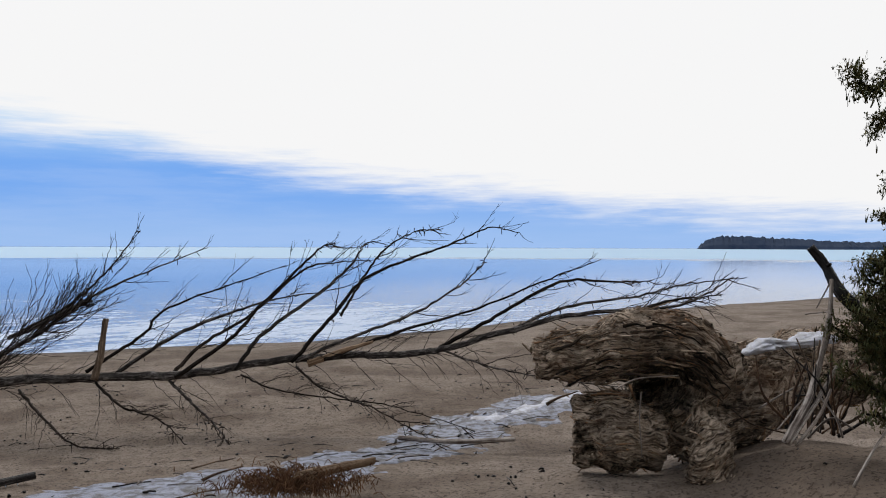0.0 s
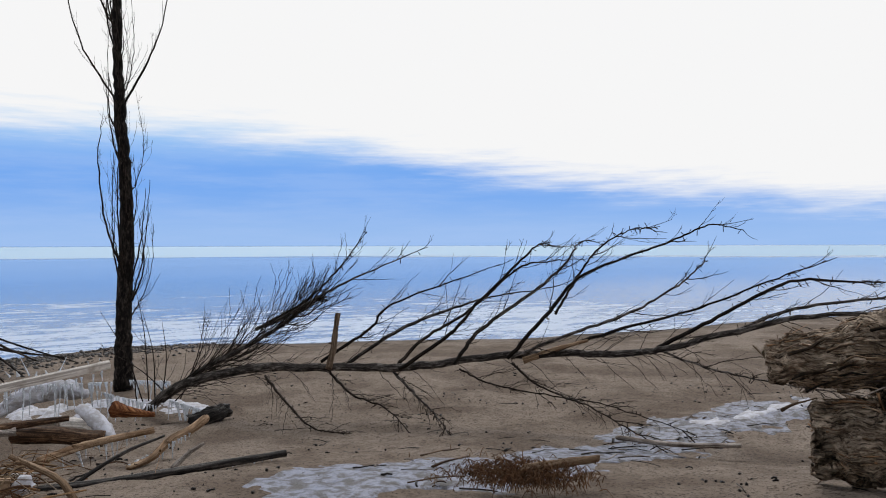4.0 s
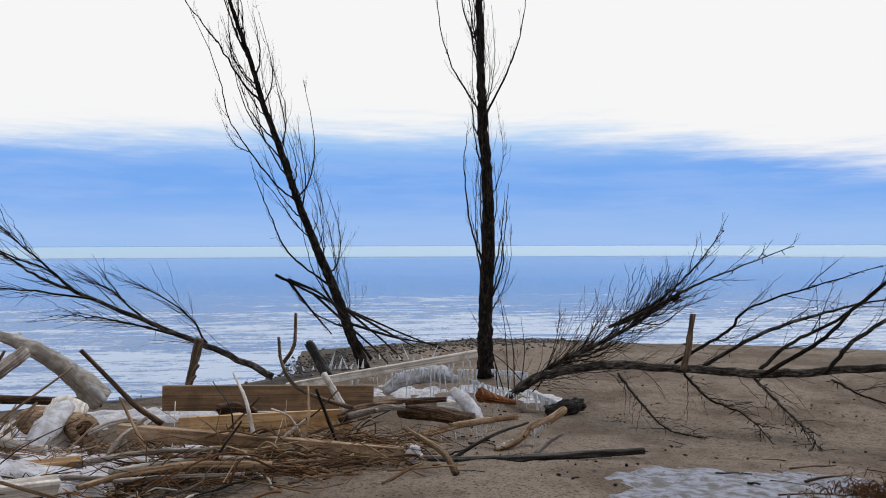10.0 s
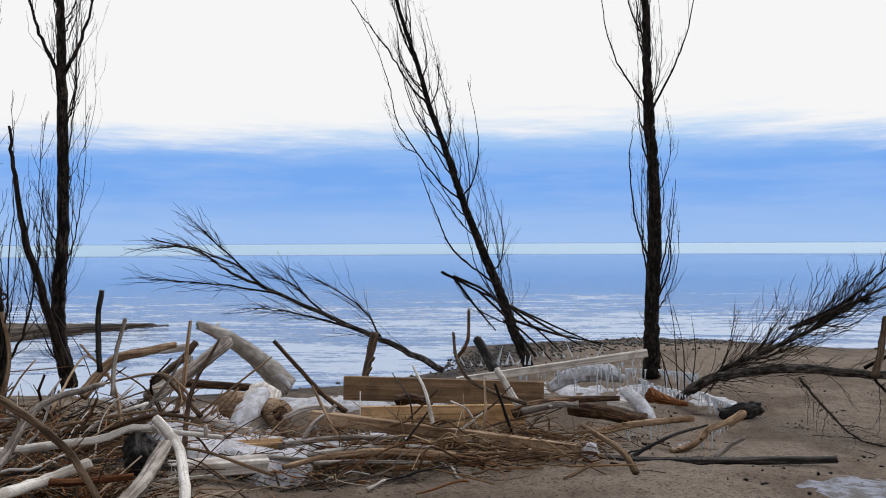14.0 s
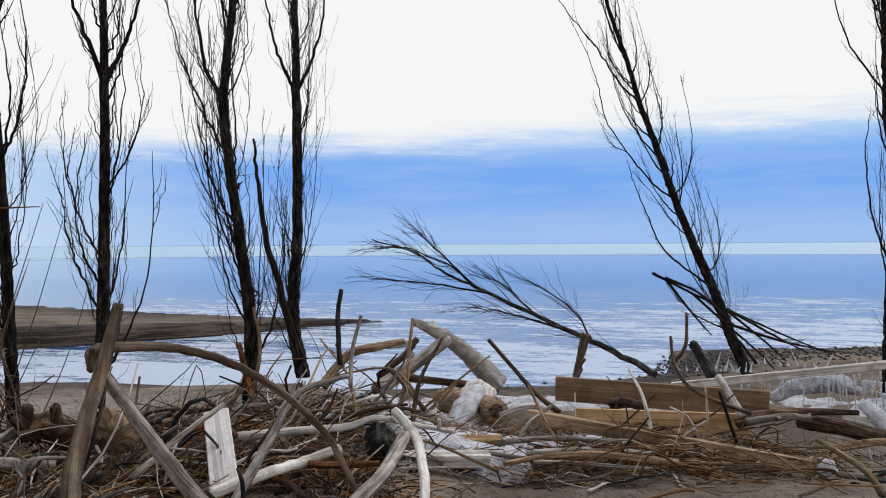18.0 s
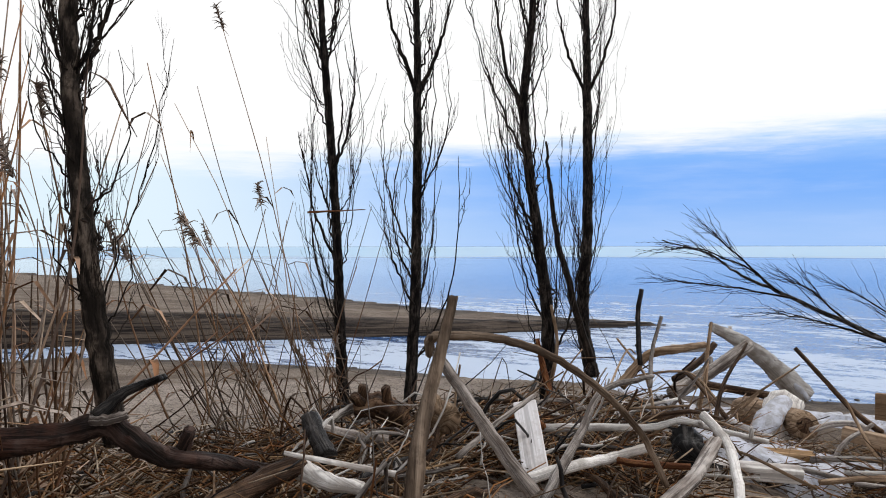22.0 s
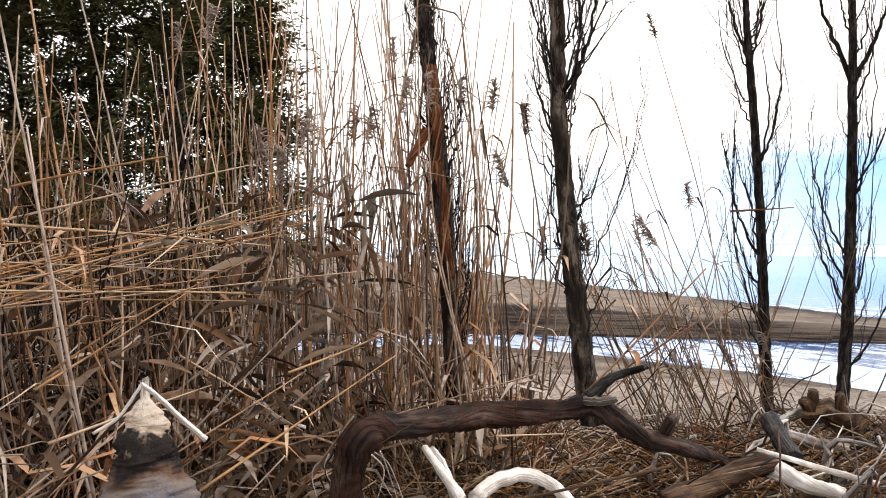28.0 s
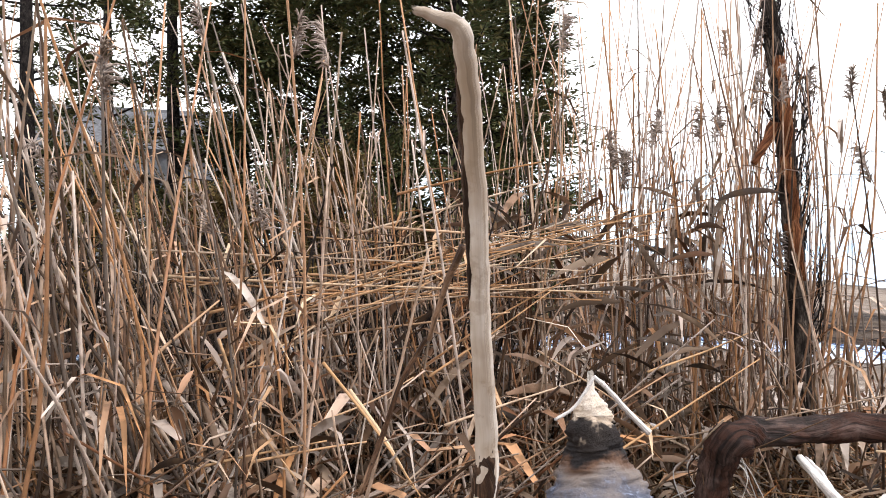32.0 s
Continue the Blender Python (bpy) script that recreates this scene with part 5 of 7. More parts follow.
rng = random.Random(35)
for i in range(16):
    p = Vector((-2.34, -2.33, 0.90)).lerp(Vector((-2.54, -2.23, 0.87)), rng.random())
    stick([p, p + Vector((rng.gauss(0, 0.05), rng.gauss(0, 0.05), -0.06)), p + Vector((rng.gauss(0, 0.09), rng.gauss(0, 0.09), -0.18))], 0.003, 0.0015, PALE if i % 3 else BROWN, "thin pale rootlet hanging at the crooked log", "rootlet", sides=5, category="root", seed=300 + i)
stick([(-1.139, -2.044, 1.343), (-1.158, -2.027, 1.320), (-1.187, -2.003, 1.279), (-1.217, -1.974, 1.238)], 0.004, 0.006, PALE, "bent pale stick hooked over the charred log", knobs=1)
stick([(-1.078, -2.089, 1.270), (-1.111, -2.067, 1.292), (-1.139, -2.044, 1.343)], 0.003, 0.003, PALE, "thin pale twig behind the charred log")

# the sapling that leans out over the water
def sapling():
    rng = random.Random(31)
    tree = thing("leaning_sapling", "bare sapling bent low over the shore behind the pile", "tree")
    main = [(-7.71, 5.86, -0.01), (-8.14, 5.57, 0.24), (-8.56, 5.20, 0.47), (-9.07, 4.87, 0.71), (-9.57, 4.51, 0.96), (-10.03, 4.20, 1.18), (-10.31, 3.89, 1.45), (-10.65, 3.38, 1.64)]
    part("trunk", tube(main, 0.041, 0.008, 8, 6, 0.1, rng, wobble=0.006), FALLEN, tree)
    fine = twigs(spline(main, 6), 34, 0.9, 0.0046, rng, 0.4, 0.02, 0.1)
    for pts in ([(-9.57, 4.51, 0.96), (-9.90, 4.15, 1.30), (-10.24, 3.70, 1.52), (-10.38, 3.34, 1.52)], [(-9.40, 4.58, 0.91), (-9.87, 3.91, 1.05), (-10.16, 3.19, 1.12)], [(-9.00, 4.99, 0.65), (-9.32, 4.70, 1.02), (-9.45, 4.46, 1.16)],
                [(-8.40, 5.43, 0.38), (-8.66, 5.28, 0.76), (-9.04, 4.93, 1.08)], [(-9.63, 4.40, 1.04), (-9.94, 4.08, 1.45), (-10.04, 3.85, 1.71)], [(-8.56, 5.20, 0.47), (-8.83, 4.50, 0.70), (-8.94, 4.04, 0.79)]):
        part("limb", tube(pts, 0.015, 0.005, 5, 5, 0.1, rng, wobble=0.008), TWIG, tree)
        fine += twigs(spline(pts, 5), 18, 1.05, 0.0046, rng, 0.3, -0.02)
    tagged(part("twig_spray", join(fine), TWIG, tree), kind="stuff")


sapling()
for pts in ([(-9.05, 8.47, 0.34), (-8.21, 8.53, 0.19), (-7.37, 8.54, 0.13)], [(-9.08, 8.43, 0.57), (-8.33, 8.43, 0.30), (-7.70, 8.44, 0.09)], [(-9.78, 7.86, 1.03), (-9.43, 8.25, 0.78), (-8.98, 8.52, 0.30)], [(-8.44, 8.31, -0.14), (-8.71, 8.24, 0.17), (-8.88, 8.08, 0.38)]):
    stick(pts, 0.024, 0.009, TWIG, "dark bare branch hanging at the leaning poplar", "broken_branch", side_twigs=14, category="branch")
for pts in ([(-9.94, 7.75, 1.1), (-9.62, 8.12, 0.84), (-9.21, 8.54, 0.56), (-8.54, 9.13, 0.16), (-7.98, 9.56, -0.11)], [(-9.24, 8.51, 0.58), (-8.87, 8.82, 0.18), (-8.51, 9.09, -0.23)], [(-9.56, 8.18, 0.8), (-9.19, 8.52, 0.33), (-8.85, 8.8, -0.06), (-8.67, 8.93, -0.3)], [(-9.8, 7.92, 0.97), (-9.55, 8.16, 0.51), (-9.33, 8.35, 0.17)]):
    stick(pts, 0.022, 0.009, BARK, "dark bare branch hanging at the leaning poplar", "broken_branch", side_twigs=5, category="branch")


# ---- the rotten log at the edge of the beach ----
HOLLOW = Vector((1.49, 5.09, 0.64))


def rotten_log():
    rng = random.Random(41)
    log = thing("rotten_log", "huge rotten driftwood log, hollow and splintered, lying on sand", "log")

    lumps = [
        gnarled([(0.73, 5.44, 0.80), (0.83, 5.43, 0.82), (1.14, 5.42, 0.84), (1.41, 5.41, 0.87)], [0.087, 0.140, 0.194, 0.237], 40, 10, 1.1, 0.1, 1.0, 0.08),
        gnarled([(1.18, 5.41, 0.91), (1.43, 5.35, 0.92), (1.65, 5.29, 0.87), (1.84, 5.28, 0.72), (1.90, 5.26, 0.61)], [0.175, 0.217, 0.204, 0.155, 0.078], 40, 10, 2.1, 0.1),
        gnarled([(0.93, 5.41, 0.30), (1.17, 5.36, 0.31), (1.43, 5.35, 0.29)], [0.204, 0.252, 0.213], 40, 10, 3.1, 0.1, 1.0, 0.04),
        gnarled([(1.62, 5.06, 0.55), (1.64, 4.98, 0.44), (1.66, 4.95, 0.30), (1.66, 4.96, 0.12)], [0.03, 0.085, 0.125, 0.13], 40, 10, 4.1, 0.2),
        gnarled([(1.50, 5.93, 0.62), (1.85, 5.83, 0.39), (2.29, 5.90, 0.50), (2.78, 6.15, 0.59), (3.32, 6.36, 0.65), (3.94, 6.50, 0.72)], [0.260, 0.368, 0.313, 0.305, 0.291, 0.269], 40, 10, 5.1, 0.08),
    ]
    body = part("trunk", join(lumps), ROTTEN, log)
    fuse = body.modifiers.new("fuse", "REMESH")
    fuse.mode, fuse.voxel_size, fuse.use_smooth_shade = "VOXEL", 0.018, True
    bpy.context.view_layer.update()
    solid = bpy.data.meshes.new_from_object(body.evaluated_get(bpy.context.evaluated_depsgraph_get()))
    body.modifiers.clear()
    body.data = solid
    for v in solid.vertices:
        p = v.co
        over = math.hypot(max(p.x - HOLLOW.x - 0.15, 0), p.z - HOLLOW.z - 0.15) + 0.07 * noise.noise(p * 3.1) + 0.03 * noise.noise(p * 7)
        q = Vector((p.x * 1.4, p.y * 4.5, over * 13))
        ridge = 1 - 2 * abs(noise.noise(q))
        plate = round(noise.noise(Vector((p.x * 2.6, p.y * 6, over * 19))) * 3.2) / 3.2
        fine = noise.noise(Vector((p.x * 5, p.y * 14, over * 36)))
        gone = math.exp(-((p.x - HOLLOW.x) / 0.19) ** 2 - ((p.z - HOLLOW.z) / 0.14) ** 2)
        p = p + Vector((0.05, 0.75, 0)) * gone * (1 if v.normal.y < 0.3 else 0)
        v.co = p + v.normal * (0.022 * ridge + 0.012 * plate + 0.022 * fine + 0.07 * noise.noise(p * 2.4) + 0.035 * noise.noise(p * 6) + 0.02 * noise.noise(p * 15))
    fibres = []
    picks = [v for v in solid.vertices if v.normal.y < 0.35 and v.co.x < 3.2]
    for _ in range(2300):
        v = rng.choice(picks)
        p = v.co
        hx, hz = p.x - HOLLOW.x - 0.15, p.z - HOLLOW.z - 0.15
        if math.hypot(p.x - HOLLOW.x, (p.z - HOLLOW.z) * 1.3) < 0.17:
            continue
        go = Vector((1, 0, 0)) if hx < 0 else Vector((hz, 0, -hx)).normalized()
        if p.x > 1.9 or p.z < 0.35:
            go = Vector((0.75, 0.25, 0.15)) if p.x > 1.9 else Vector((0.5, 0, 0.8)) if p.x > 1.5 else Vector((1, 0, 0.05))
        go = (go - v.normal * go.dot(v.normal) + Vector((rng.gauss(0, 0.14), rng.gauss(0, 0.14), rng.gauss(0, 0.14)))).normalized()
        l = rng.choice((0.03, 0.05, 0.08, 0.13, 0.2)) * (0.5 if p.z < 0.55 else 1.0)
        r = rng.choice((0.003, 0.005, 0.007, 0.011))
        a = p - go * l * 0.5 + v.normal * 0.002
        fibres.append(tube([a, p + v.normal * rng.uniform(0.002, 0.012), p + go * l * 0.5 + v.normal * rng.uniform(-0.004, 0.014)], r, r * 0.5, 4, 1, 0, rng, None, 0, 0.55))
    tagged(part("wood_fibre", join(fibres), FIBRE, log), kind="stuff")
    line = spline([(0.68, 5.32, 0.80), (1.01, 5.17, 0.96), (1.35, 5.07, 1.02), (1.62, 5.01, 0.94), (1.83, 5.06, 0.76)], 10)
    for k in range(60):
        i = rng.randrange(0, len(line) - 6)
        drop = Vector((rng.gauss(0, 0.02), rng.gauss(0, 0.03), rng.uniform(-0.3, 0.06)))
        path = [Vector(line[j]) + drop + Vector((0, rng.gauss(0, 0.01), rng.gauss(0, 0.008))) for j in range(i, min(i + rng.randrange(4, 12), len(line)), 2)]
        if len(path) > 1:
            part("splinter", tube(path, rng.uniform(0.006, 0.014), 0.003, 5, 3, 0.2, rng), STUMP, log)
    return log


rotten_log()
stick([(2.35, 5.09, 1.55), (2.43, 5.04, 1.42), (2.46, 4.92, 1.27), (2.57, 4.86, 1.14), (2.71, 4.67, 0.89)], 0.024, 0.047, DARK, "dark broken limb leaning at the cedar", knobs=2)
stick([(2.32, 4.76, 1.36), (2.27, 4.68, 1.15), (2.18, 4.61, 0.89), (2.08, 4.54, 0.68), (1.94, 4.50, 0.45)], 0.011, 0.027, GREY, "pale bare stick propped on the log", knobs=2)
for pts, r in (([(2.32, 4.77, 1.35), (2.25, 4.80, 1.19)], 6), ([(2.19, 4.82, 1.15), (2.32, 4.77, 1.17)], 5), ([(1.92, 4.83, 0.58), (2.05, 4.78, 0.68), (2.14, 4.74, 0.74)], 7), ([(1.94, 4.61, 0.50), (2.03, 4.57, 0.64), (2.15, 4.62, 0.73)], 7),
               ([(1.95, 4.49, 0.45), (2.11, 4.53, 0.65), (2.26, 4.57, 0.87)], 16), ([(1.99, 4.48, 0.44), (2.09, 4.43, 0.61), (2.19, 4.50, 0.75)], 12), ([(2.20, 4.38, 0.51), (2.17, 4.39, 0.61), (2.14, 4.52, 0.71)], 9), ([(2.04, 4.45, 0.49), (2.15, 4.41, 0.61), (2.25, 4.36, 0.56)], 9),
               ([(2.02, 3.91, 0.38), (2.14, 3.96, 0.54), (2.26, 4.00, 0.68)], 9), ([(1.06, 4.89, 0.68), (1.19, 4.86, 0.75), (1.42, 4.80, 0.78)], 5), ([(1.21, 4.85, 0.67), (1.19, 4.81, 0.52), (1.19, 4.75, 0.30)], 5)):
    stick(pts, r * 0.0009, r * 0.0006, GREY, "thin bleached stick by the rotten log")
rng = random.Random(43)
for i in range(34):
    p = Vector((2.00, 4.53, 0.42)).lerp(Vector((2.29, 4.39, 0.49)), rng.random()) + Vector((0, rng.uniform(0, 0.4), 0.03))
    q = p + Vector((rng.gauss(0.05, 0.13), rng.gauss(0, 0.1), rng.uniform(0.1, 0.55)))
    stick([p, p.lerp(q, 0.5) + Vector((rng.gauss(0, 0.04), 0, rng.gauss(0, 0.03))), q], rng.choice((0.005, 0.008, 0.012)), 0.004, rng.choice((POST, DARK, BROWN, BROWN)), "bare root stick in the tangle by the log", "root_stick", seed=500 + i, sides=6, category="root")

stick([(-6.06, -1.09, 1.81), (-6.07, -0.89, 1.82), (-6.07, -0.69, 1.83)], 0.018, 0.006, RUST, "flat brown stick wedged across the poplar trunk", "wedged_stick", flat=0.5)
stick([(-5.99, 0.67, 1.13), (-5.98, 0.71, 0.80), (-5.91, 0.58, 0.34)], 0.012, 0.02, TAN, "torn tan strip of wood hanging on the poplar", flat=0.5)
stick([(-5.92, 0.55, 0.89), (-5.91, 0.60, 0.65), (-5.79, 0.66, 0.37)], 0.015, 0.03, RUST, "split rusty root at the foot of the poplar")

stick([(-2.866, -1.583, 1.026), (-2.852, -1.529, 1.030), (-2.858, -1.481, 1.042)], 0.018, 0.014, GREY, "pale broken stub where a branch tore off", "broken_stub", rough=0.2)

# torn bark on the poplar in the reeds, and a big curled leaf on the next one
for i, pts in enumerate(([(-3.25, -2.30, 2.16), (-3.25, -2.28, 2.04), (-3.26, -2.29, 1.90)], [(-3.26, -2.29, 1.92), (-3.26, -2.26, 1.78), (-3.27, -2.25, 1.61)], [(-3.24, -2.33, 2.07), (-3.19, -2.35, 1.98), (-3.16, -2.38, 1.91)], [(-3.26, -2.27, 1.66), (-3.25, -2.24, 1.56), (-3.28, -2.23, 1.44)], [(-3.27, -2.32, 2.34), (-3.26, -2.30, 2.24), (-3.26, -2.30, 2.13)])):
    stick(pts, 0.028, 0.014, RUST, "strip of torn rusty bark on the poplar", "bark_strip", flat=0.35, category="bark", rough=0.3, seed=400 + i)
stick([(-3.05, -1.64, 2.15), (-3.06, -1.59, 2.12), (-3.06, -1.55, 2.04), (-3.07, -1.50, 1.94)], 0.008, 0.004, BROWN, "long brown curled leaf hanging from the poplar", "curled_leaf", flat=0.3, category="leaf", radii=[0.004, 0.013, 0.012, 0.004])

# dead shoots round the iced poplar, and the root at the fallen tree's foot
for foot, tip in (((-6.46, 8.89, -0.46), (-7.03, 8.81, 0.70)), ((-6.40, 8.93, -0.46), (-6.73, 9.03, 1.27)), ((-6.19, 8.76, -0.41), (-6.31, 8.67, 0.74)), ((-6.12, 8.80, -0.41), (-6.11, 8.80, 0.58)), ((-5.88, 8.64, -0.35), (-6.68, 8.41, 0.28)), ((-5.78, 8.69, -0.35), (-5.49, 8.87, 0.61)), ((-5.84, 8.65, -0.39), (-5.26, 8.99, 0.39)), ((-6.68, 9.07, -0.50), (-6.99, 9.16, 0.27))):
    a, b = Vector(foot), Vector(tip)
    stick([a, a.lerp(b, 0.5) + Vector((0.05, 0.02, 0.03)), b], 0.009, 0.003, TWIG, "thin dark dead shoot by the iced poplar", "dead_shoot", side_twigs=3, category="branch", sides=5)
stick([(-5.31, 8.21, -0.55), (-5.12, 8.32, -0.46), (-5.05, 8.51, -0.42)], 0.106, 0.079, DARK, "dark root end glazed with ice", "root_end", rough=0.4, category="root")

# ---- ice, snow and icicles ----
def crust(name, mat, path, half, seed, label, category, cell=0.06, lift=0.012, holes=0.1):
    """A thin crust on the ground along a line, with a ragged outline and holes."""
    pts = np.array(path, float)[:, :2]
    lo, hi = pts.min(0) - half * 1.6, pts.max(0) + half * 1.6
    xs, ys = np.arange(lo[0], hi[0], cell), np.arange(lo[1], hi[1], cell)
    gx, gy = np.meshgrid(xs, ys)
    d = away(gx, gy, [tuple(p) for p in pts])
    rag = np.array([[noise.noise(Vector((x * 1.7 + seed, y * 1.7, seed))) * 0.75 + noise.noise(Vector((x * 5 + seed, y * 5, 3))) * 0.4 for x in xs] for y in ys])
    patchy = np.array([[noise.noise(Vector((x * 3.1, y * 3.1 + seed, 9))) + 0.5 * noise.noise(Vector((x * 9, y * 9, 2))) for x in xs] for y in ys])
    keep = (d / half + rag * 0.8 < 0.85) & (patchy < 0.42 - holes)
    z = ground_at(gx, gy) + lift + 0.02 * np.clip(1 - d / half, 0, 1)
    index, verts, faces = {}, [], []
    for j in range(len(ys) - 1):
        for i in range(len(xs) - 1):
            if keep[j, i]:
                loop = []
                for b, a in ((j, i), (j, i + 1), (j + 1, i + 1), (j + 1, i)):
                    if (b, a) not in index:
                        index[b, a] = len(verts)
                        inner = keep[max(b - 1, 0):b + 1, max(a - 1, 0):a + 1].all()
                        verts.append((gx[b, a] + noise.noise(Vector((a, b, 1.5))) * cell * 0.5, gy[b, a] + noise.noise(Vector((a, b, 7.5))) * cell * 0.5, z[b, a] if inner else z[b, a] - lift - 0.02))
                    loop.append(index[b, a])
                faces.append(tuple(loop))
    return tagged(part(name, (verts, faces, [v[:2] for v in verts]), mat), label, category)


crust("ice_sheet", ICE, [(-2.16, 5.08, -0.05), (-1.29, 5.50, -0.06), (-0.53, 7.28, -0.27), (0.30, 9.21, -0.46), (1.64, 10.67, -0.47)], 0.711, 3, "dirty grey sheet of ice frozen on the sand", "ice", lift=0.006, holes=-0.15)
crust("ice_sheet", ICE, [(-2.19, 4.43, 0.04), (-1.91, 5.09, -0.03), (-1.46, 5.96, -0.13)], 0.419, 5, "thin grey ice frozen on the sand by the pile", "ice", lift=0.006, holes=-0.15)
crust("snow_patch", SNOW, [(0.51, 9.41, -0.46), (1.21, 10.32, -0.46), (2.03, 11.14, -0.46)], 0.211, 6, "strip of crusted white snow on the sand", "snow", lift=0.03)
crust("snow_patch", SNOW, [(-5.46, 1.93, 0.23), (-5.80, 2.71, 0.05), (-5.92, 3.44, -0.03)], 0.555, 8, "sheet of snow lying in the driftwood", "snow", lift=0.14, holes=-0.2)
crust("snow_patch", SNOW, [(-6.60, 2.19, -0.24), (-5.89, 2.67, -0.19), (-5.32, 3.13, -0.16)], 0.337, 18, "thin snow on the sand before the driftwood", "snow", lift=0.012, holes=0.0)
crust("snow_patch", SNOW, [(-7.07, 2.30, 0.11), (-7.10, 2.58, 0.01)], 0.597, 9, "snow lying among the driftwood", "snow", lift=0.16, holes=-0.2)
crust("snow_patch", SNOW, [(-8.78, 7.98, -0.24), (-7.91, 8.45, -0.25), (-7.28, 8.94, -0.30), (-6.26, 9.02, -0.26)], 0.660, 10, "frozen spray and snow under the poplars", "snow", lift=0.03, holes=0.34)


crust("snow_patch", SNOW, [(-9.74, 3.07, -0.17), (-10.16, 4.60, -0.43), (-9.56, 5.69, -0.45), (-9.08, 6.79, -0.40), (-8.45, 7.68, -0.34)], 0.715, 11, "frozen spray and snow along the water's edge", "snow", lift=0.05)


def ice_bits():
    """Bark and twigs frozen on the ice."""
    rng = random.Random(64)
    path = spline([(-2.16, 5.08, -0.05), (-1.29, 5.50, -0.06), (-0.53, 7.28, -0.27), (0.30, 9.21, -0.46), (1.64, 10.67, -0.47)], 12)
    for k in range(70):
        c = path[rng.randrange(len(path))]
        x, y = c[0] + rng.gauss(0, 0.4), c[1] + rng.gauss(0, 0.3)
        z = ground_z(x, y) + 0.03
        a, l = rng.gauss(0.5, 0.6), rng.choice((0.05, 0.08, 0.12, 0.25, 0.4))
        d = Vector((math.cos(a), math.sin(a), 0)) * l
        p = Vector((x, y, z))
        r = rng.uniform(0.005, 0.016)
        ob = part("bark_piece", tube([Vector(), d * 0.5 + Vector((0, 0, 0.01)), d], r, r * 0.7, 6, 2, 0.3, rng, None, 0.004, 0.5), rng.choice((DARK, DARK, BROWN, GREY)))
        ob.location = p
        tagged(ob, "dark piece of bark lying on the ice", "bark", "bark on the ice")


ice_bits()


def drift(pts, radius, flat, label, seed=1):
    rng = random.Random(seed)
    base = Vector(pts[0])
    ob = part("snow_drift", tube([Vector(p) - base for p in pts], 0, 0, 12, 6, 0.12, rng, radius, 0, flat), SNOW)
    ob.location = base
    return tagged(ob, label, "snow")


snow = part("snow_drift", gnarled([Vector(p) - Vector((2.44, 5.59, 0.87)) for p in ((2.07, 5.47, 0.82), (2.24, 5.57, 0.87), (2.44, 5.59, 0.88), (2.66, 5.71, 0.90), (2.86, 5.84, 0.89))], [0.03, 0.09, 0.06, 0.11, 0.05], 30, 8, 3.3, 0.5, 0.4), SNOW)
snow.location = (2.44, 5.59, 0.87)
tagged(snow, "lumpy snow lying on top of the rotten log", "snow")
drift([(-5.45, 6.45, -0.01), (-5.31, 6.46, -0.08), (-5.15, 6.43, -0.19), (-5.02, 6.37, -0.27)], [0.063, 0.089, 0.089, 0.051], 0.8, "snow cap over the wet logs", 2)
drift([(-4.26, 4.45, -0.02), (-4.27, 4.44, -0.09), (-4.26, 4.45, -0.13)], [0.044, 0.088, 0.055], 0.8, "lump of ice hanging in the pile", 3)
drift([(-6.48, 2.48, -0.03), (-6.65, 2.71, 0.10), (-6.87, 2.98, 0.21)], [0.051, 0.115, 0.077], 0.6, "snow on the split trunk", 4)
drift([(-8.76, 4.01, 0.14), (-8.74, 4.20, -0.04), (-8.68, 4.30, -0.17)], [0.026, 0.079, 0.053], 0.6, "snow on the thick branch", 5)


def icicles(a, b, count, long, seed, label, fat=1.0):
    """A row of icicles along a line: one thing, each icicle a part."""
    rng = random.Random(seed)
    a, b = Vector(a), Vector(b)
    row = thing("icicle_row", label, "icicles")
    row.location = a
    for i in range(count):
        p = (b - a) * ((i + rng.random()) / count)
        l = long * (0.15 + 0.85 * rng.random() ** 2)
        lean = Vector((rng.gauss(0, 0.12 if long > 0 else 0.35), rng.gauss(0, 0.12 if long > 0 else 0.35), -1)) * l
        part("icicle", tube([p, p + lean * 0.4, p + lean], rng.uniform(0.008, 0.02) * (fat if long > 0 else 1.4), 0.002, 6, 3, 0.15, rng), ICICLE, row)


icicles((-6.40, 6.78, 0.05), (-5.80, 7.34, 0.20), 8, 0.45, 1, "icicles hanging under the long plank")
icicles((-6.88, 6.26, -0.03), (-6.45, 6.74, 0.04), 9, 0.17, 2, "short icicles under the plank")
icicles((-4.41, 5.78, -0.31), (-4.22, 6.41, -0.17), 18, 0.24, 3, "icicles on the knobbed branch")
icicles((-4.99, 5.57, -0.21), (-4.50, 6.14, -0.13), 16, 0.19, 4, "icicles on a driftwood stick")
icicles((-4.39, 4.51, -0.20), (-4.09, 4.81, -0.21), 14, 0.16, 5, "icicles along the black pole")
icicles((-5.76, 8.40, -0.31), (-5.23, 8.41, -0.43), 26, 0.40, 6, "icicles on the root of the fallen poplar")
icicles((-7.05, 9.45, -0.30), (-6.34, 9.29, -0.26), 20, 0.46, 7, "icicles below the iced poplar", 1.8)
for k, (pts, rad) in enumerate((([(-7.55, 7.64, -0.41), (-7.31, 7.82, -0.24), (-7.11, 8.17, -0.20), (-6.79, 8.25, -0.26)], [0.053, 0.106, 0.119, 0.053]),)):
    base = Vector(pts[0])
    mound = part("ice_mound", gnarled([Vector(p) - base for p in pts], rad, 28, 8, 5.5 + k, 0.45, 0.9), SNOW)
    mound.location = base
    tagged(mound, "lumpy frozen spray at the foot of the poplar", "ice")
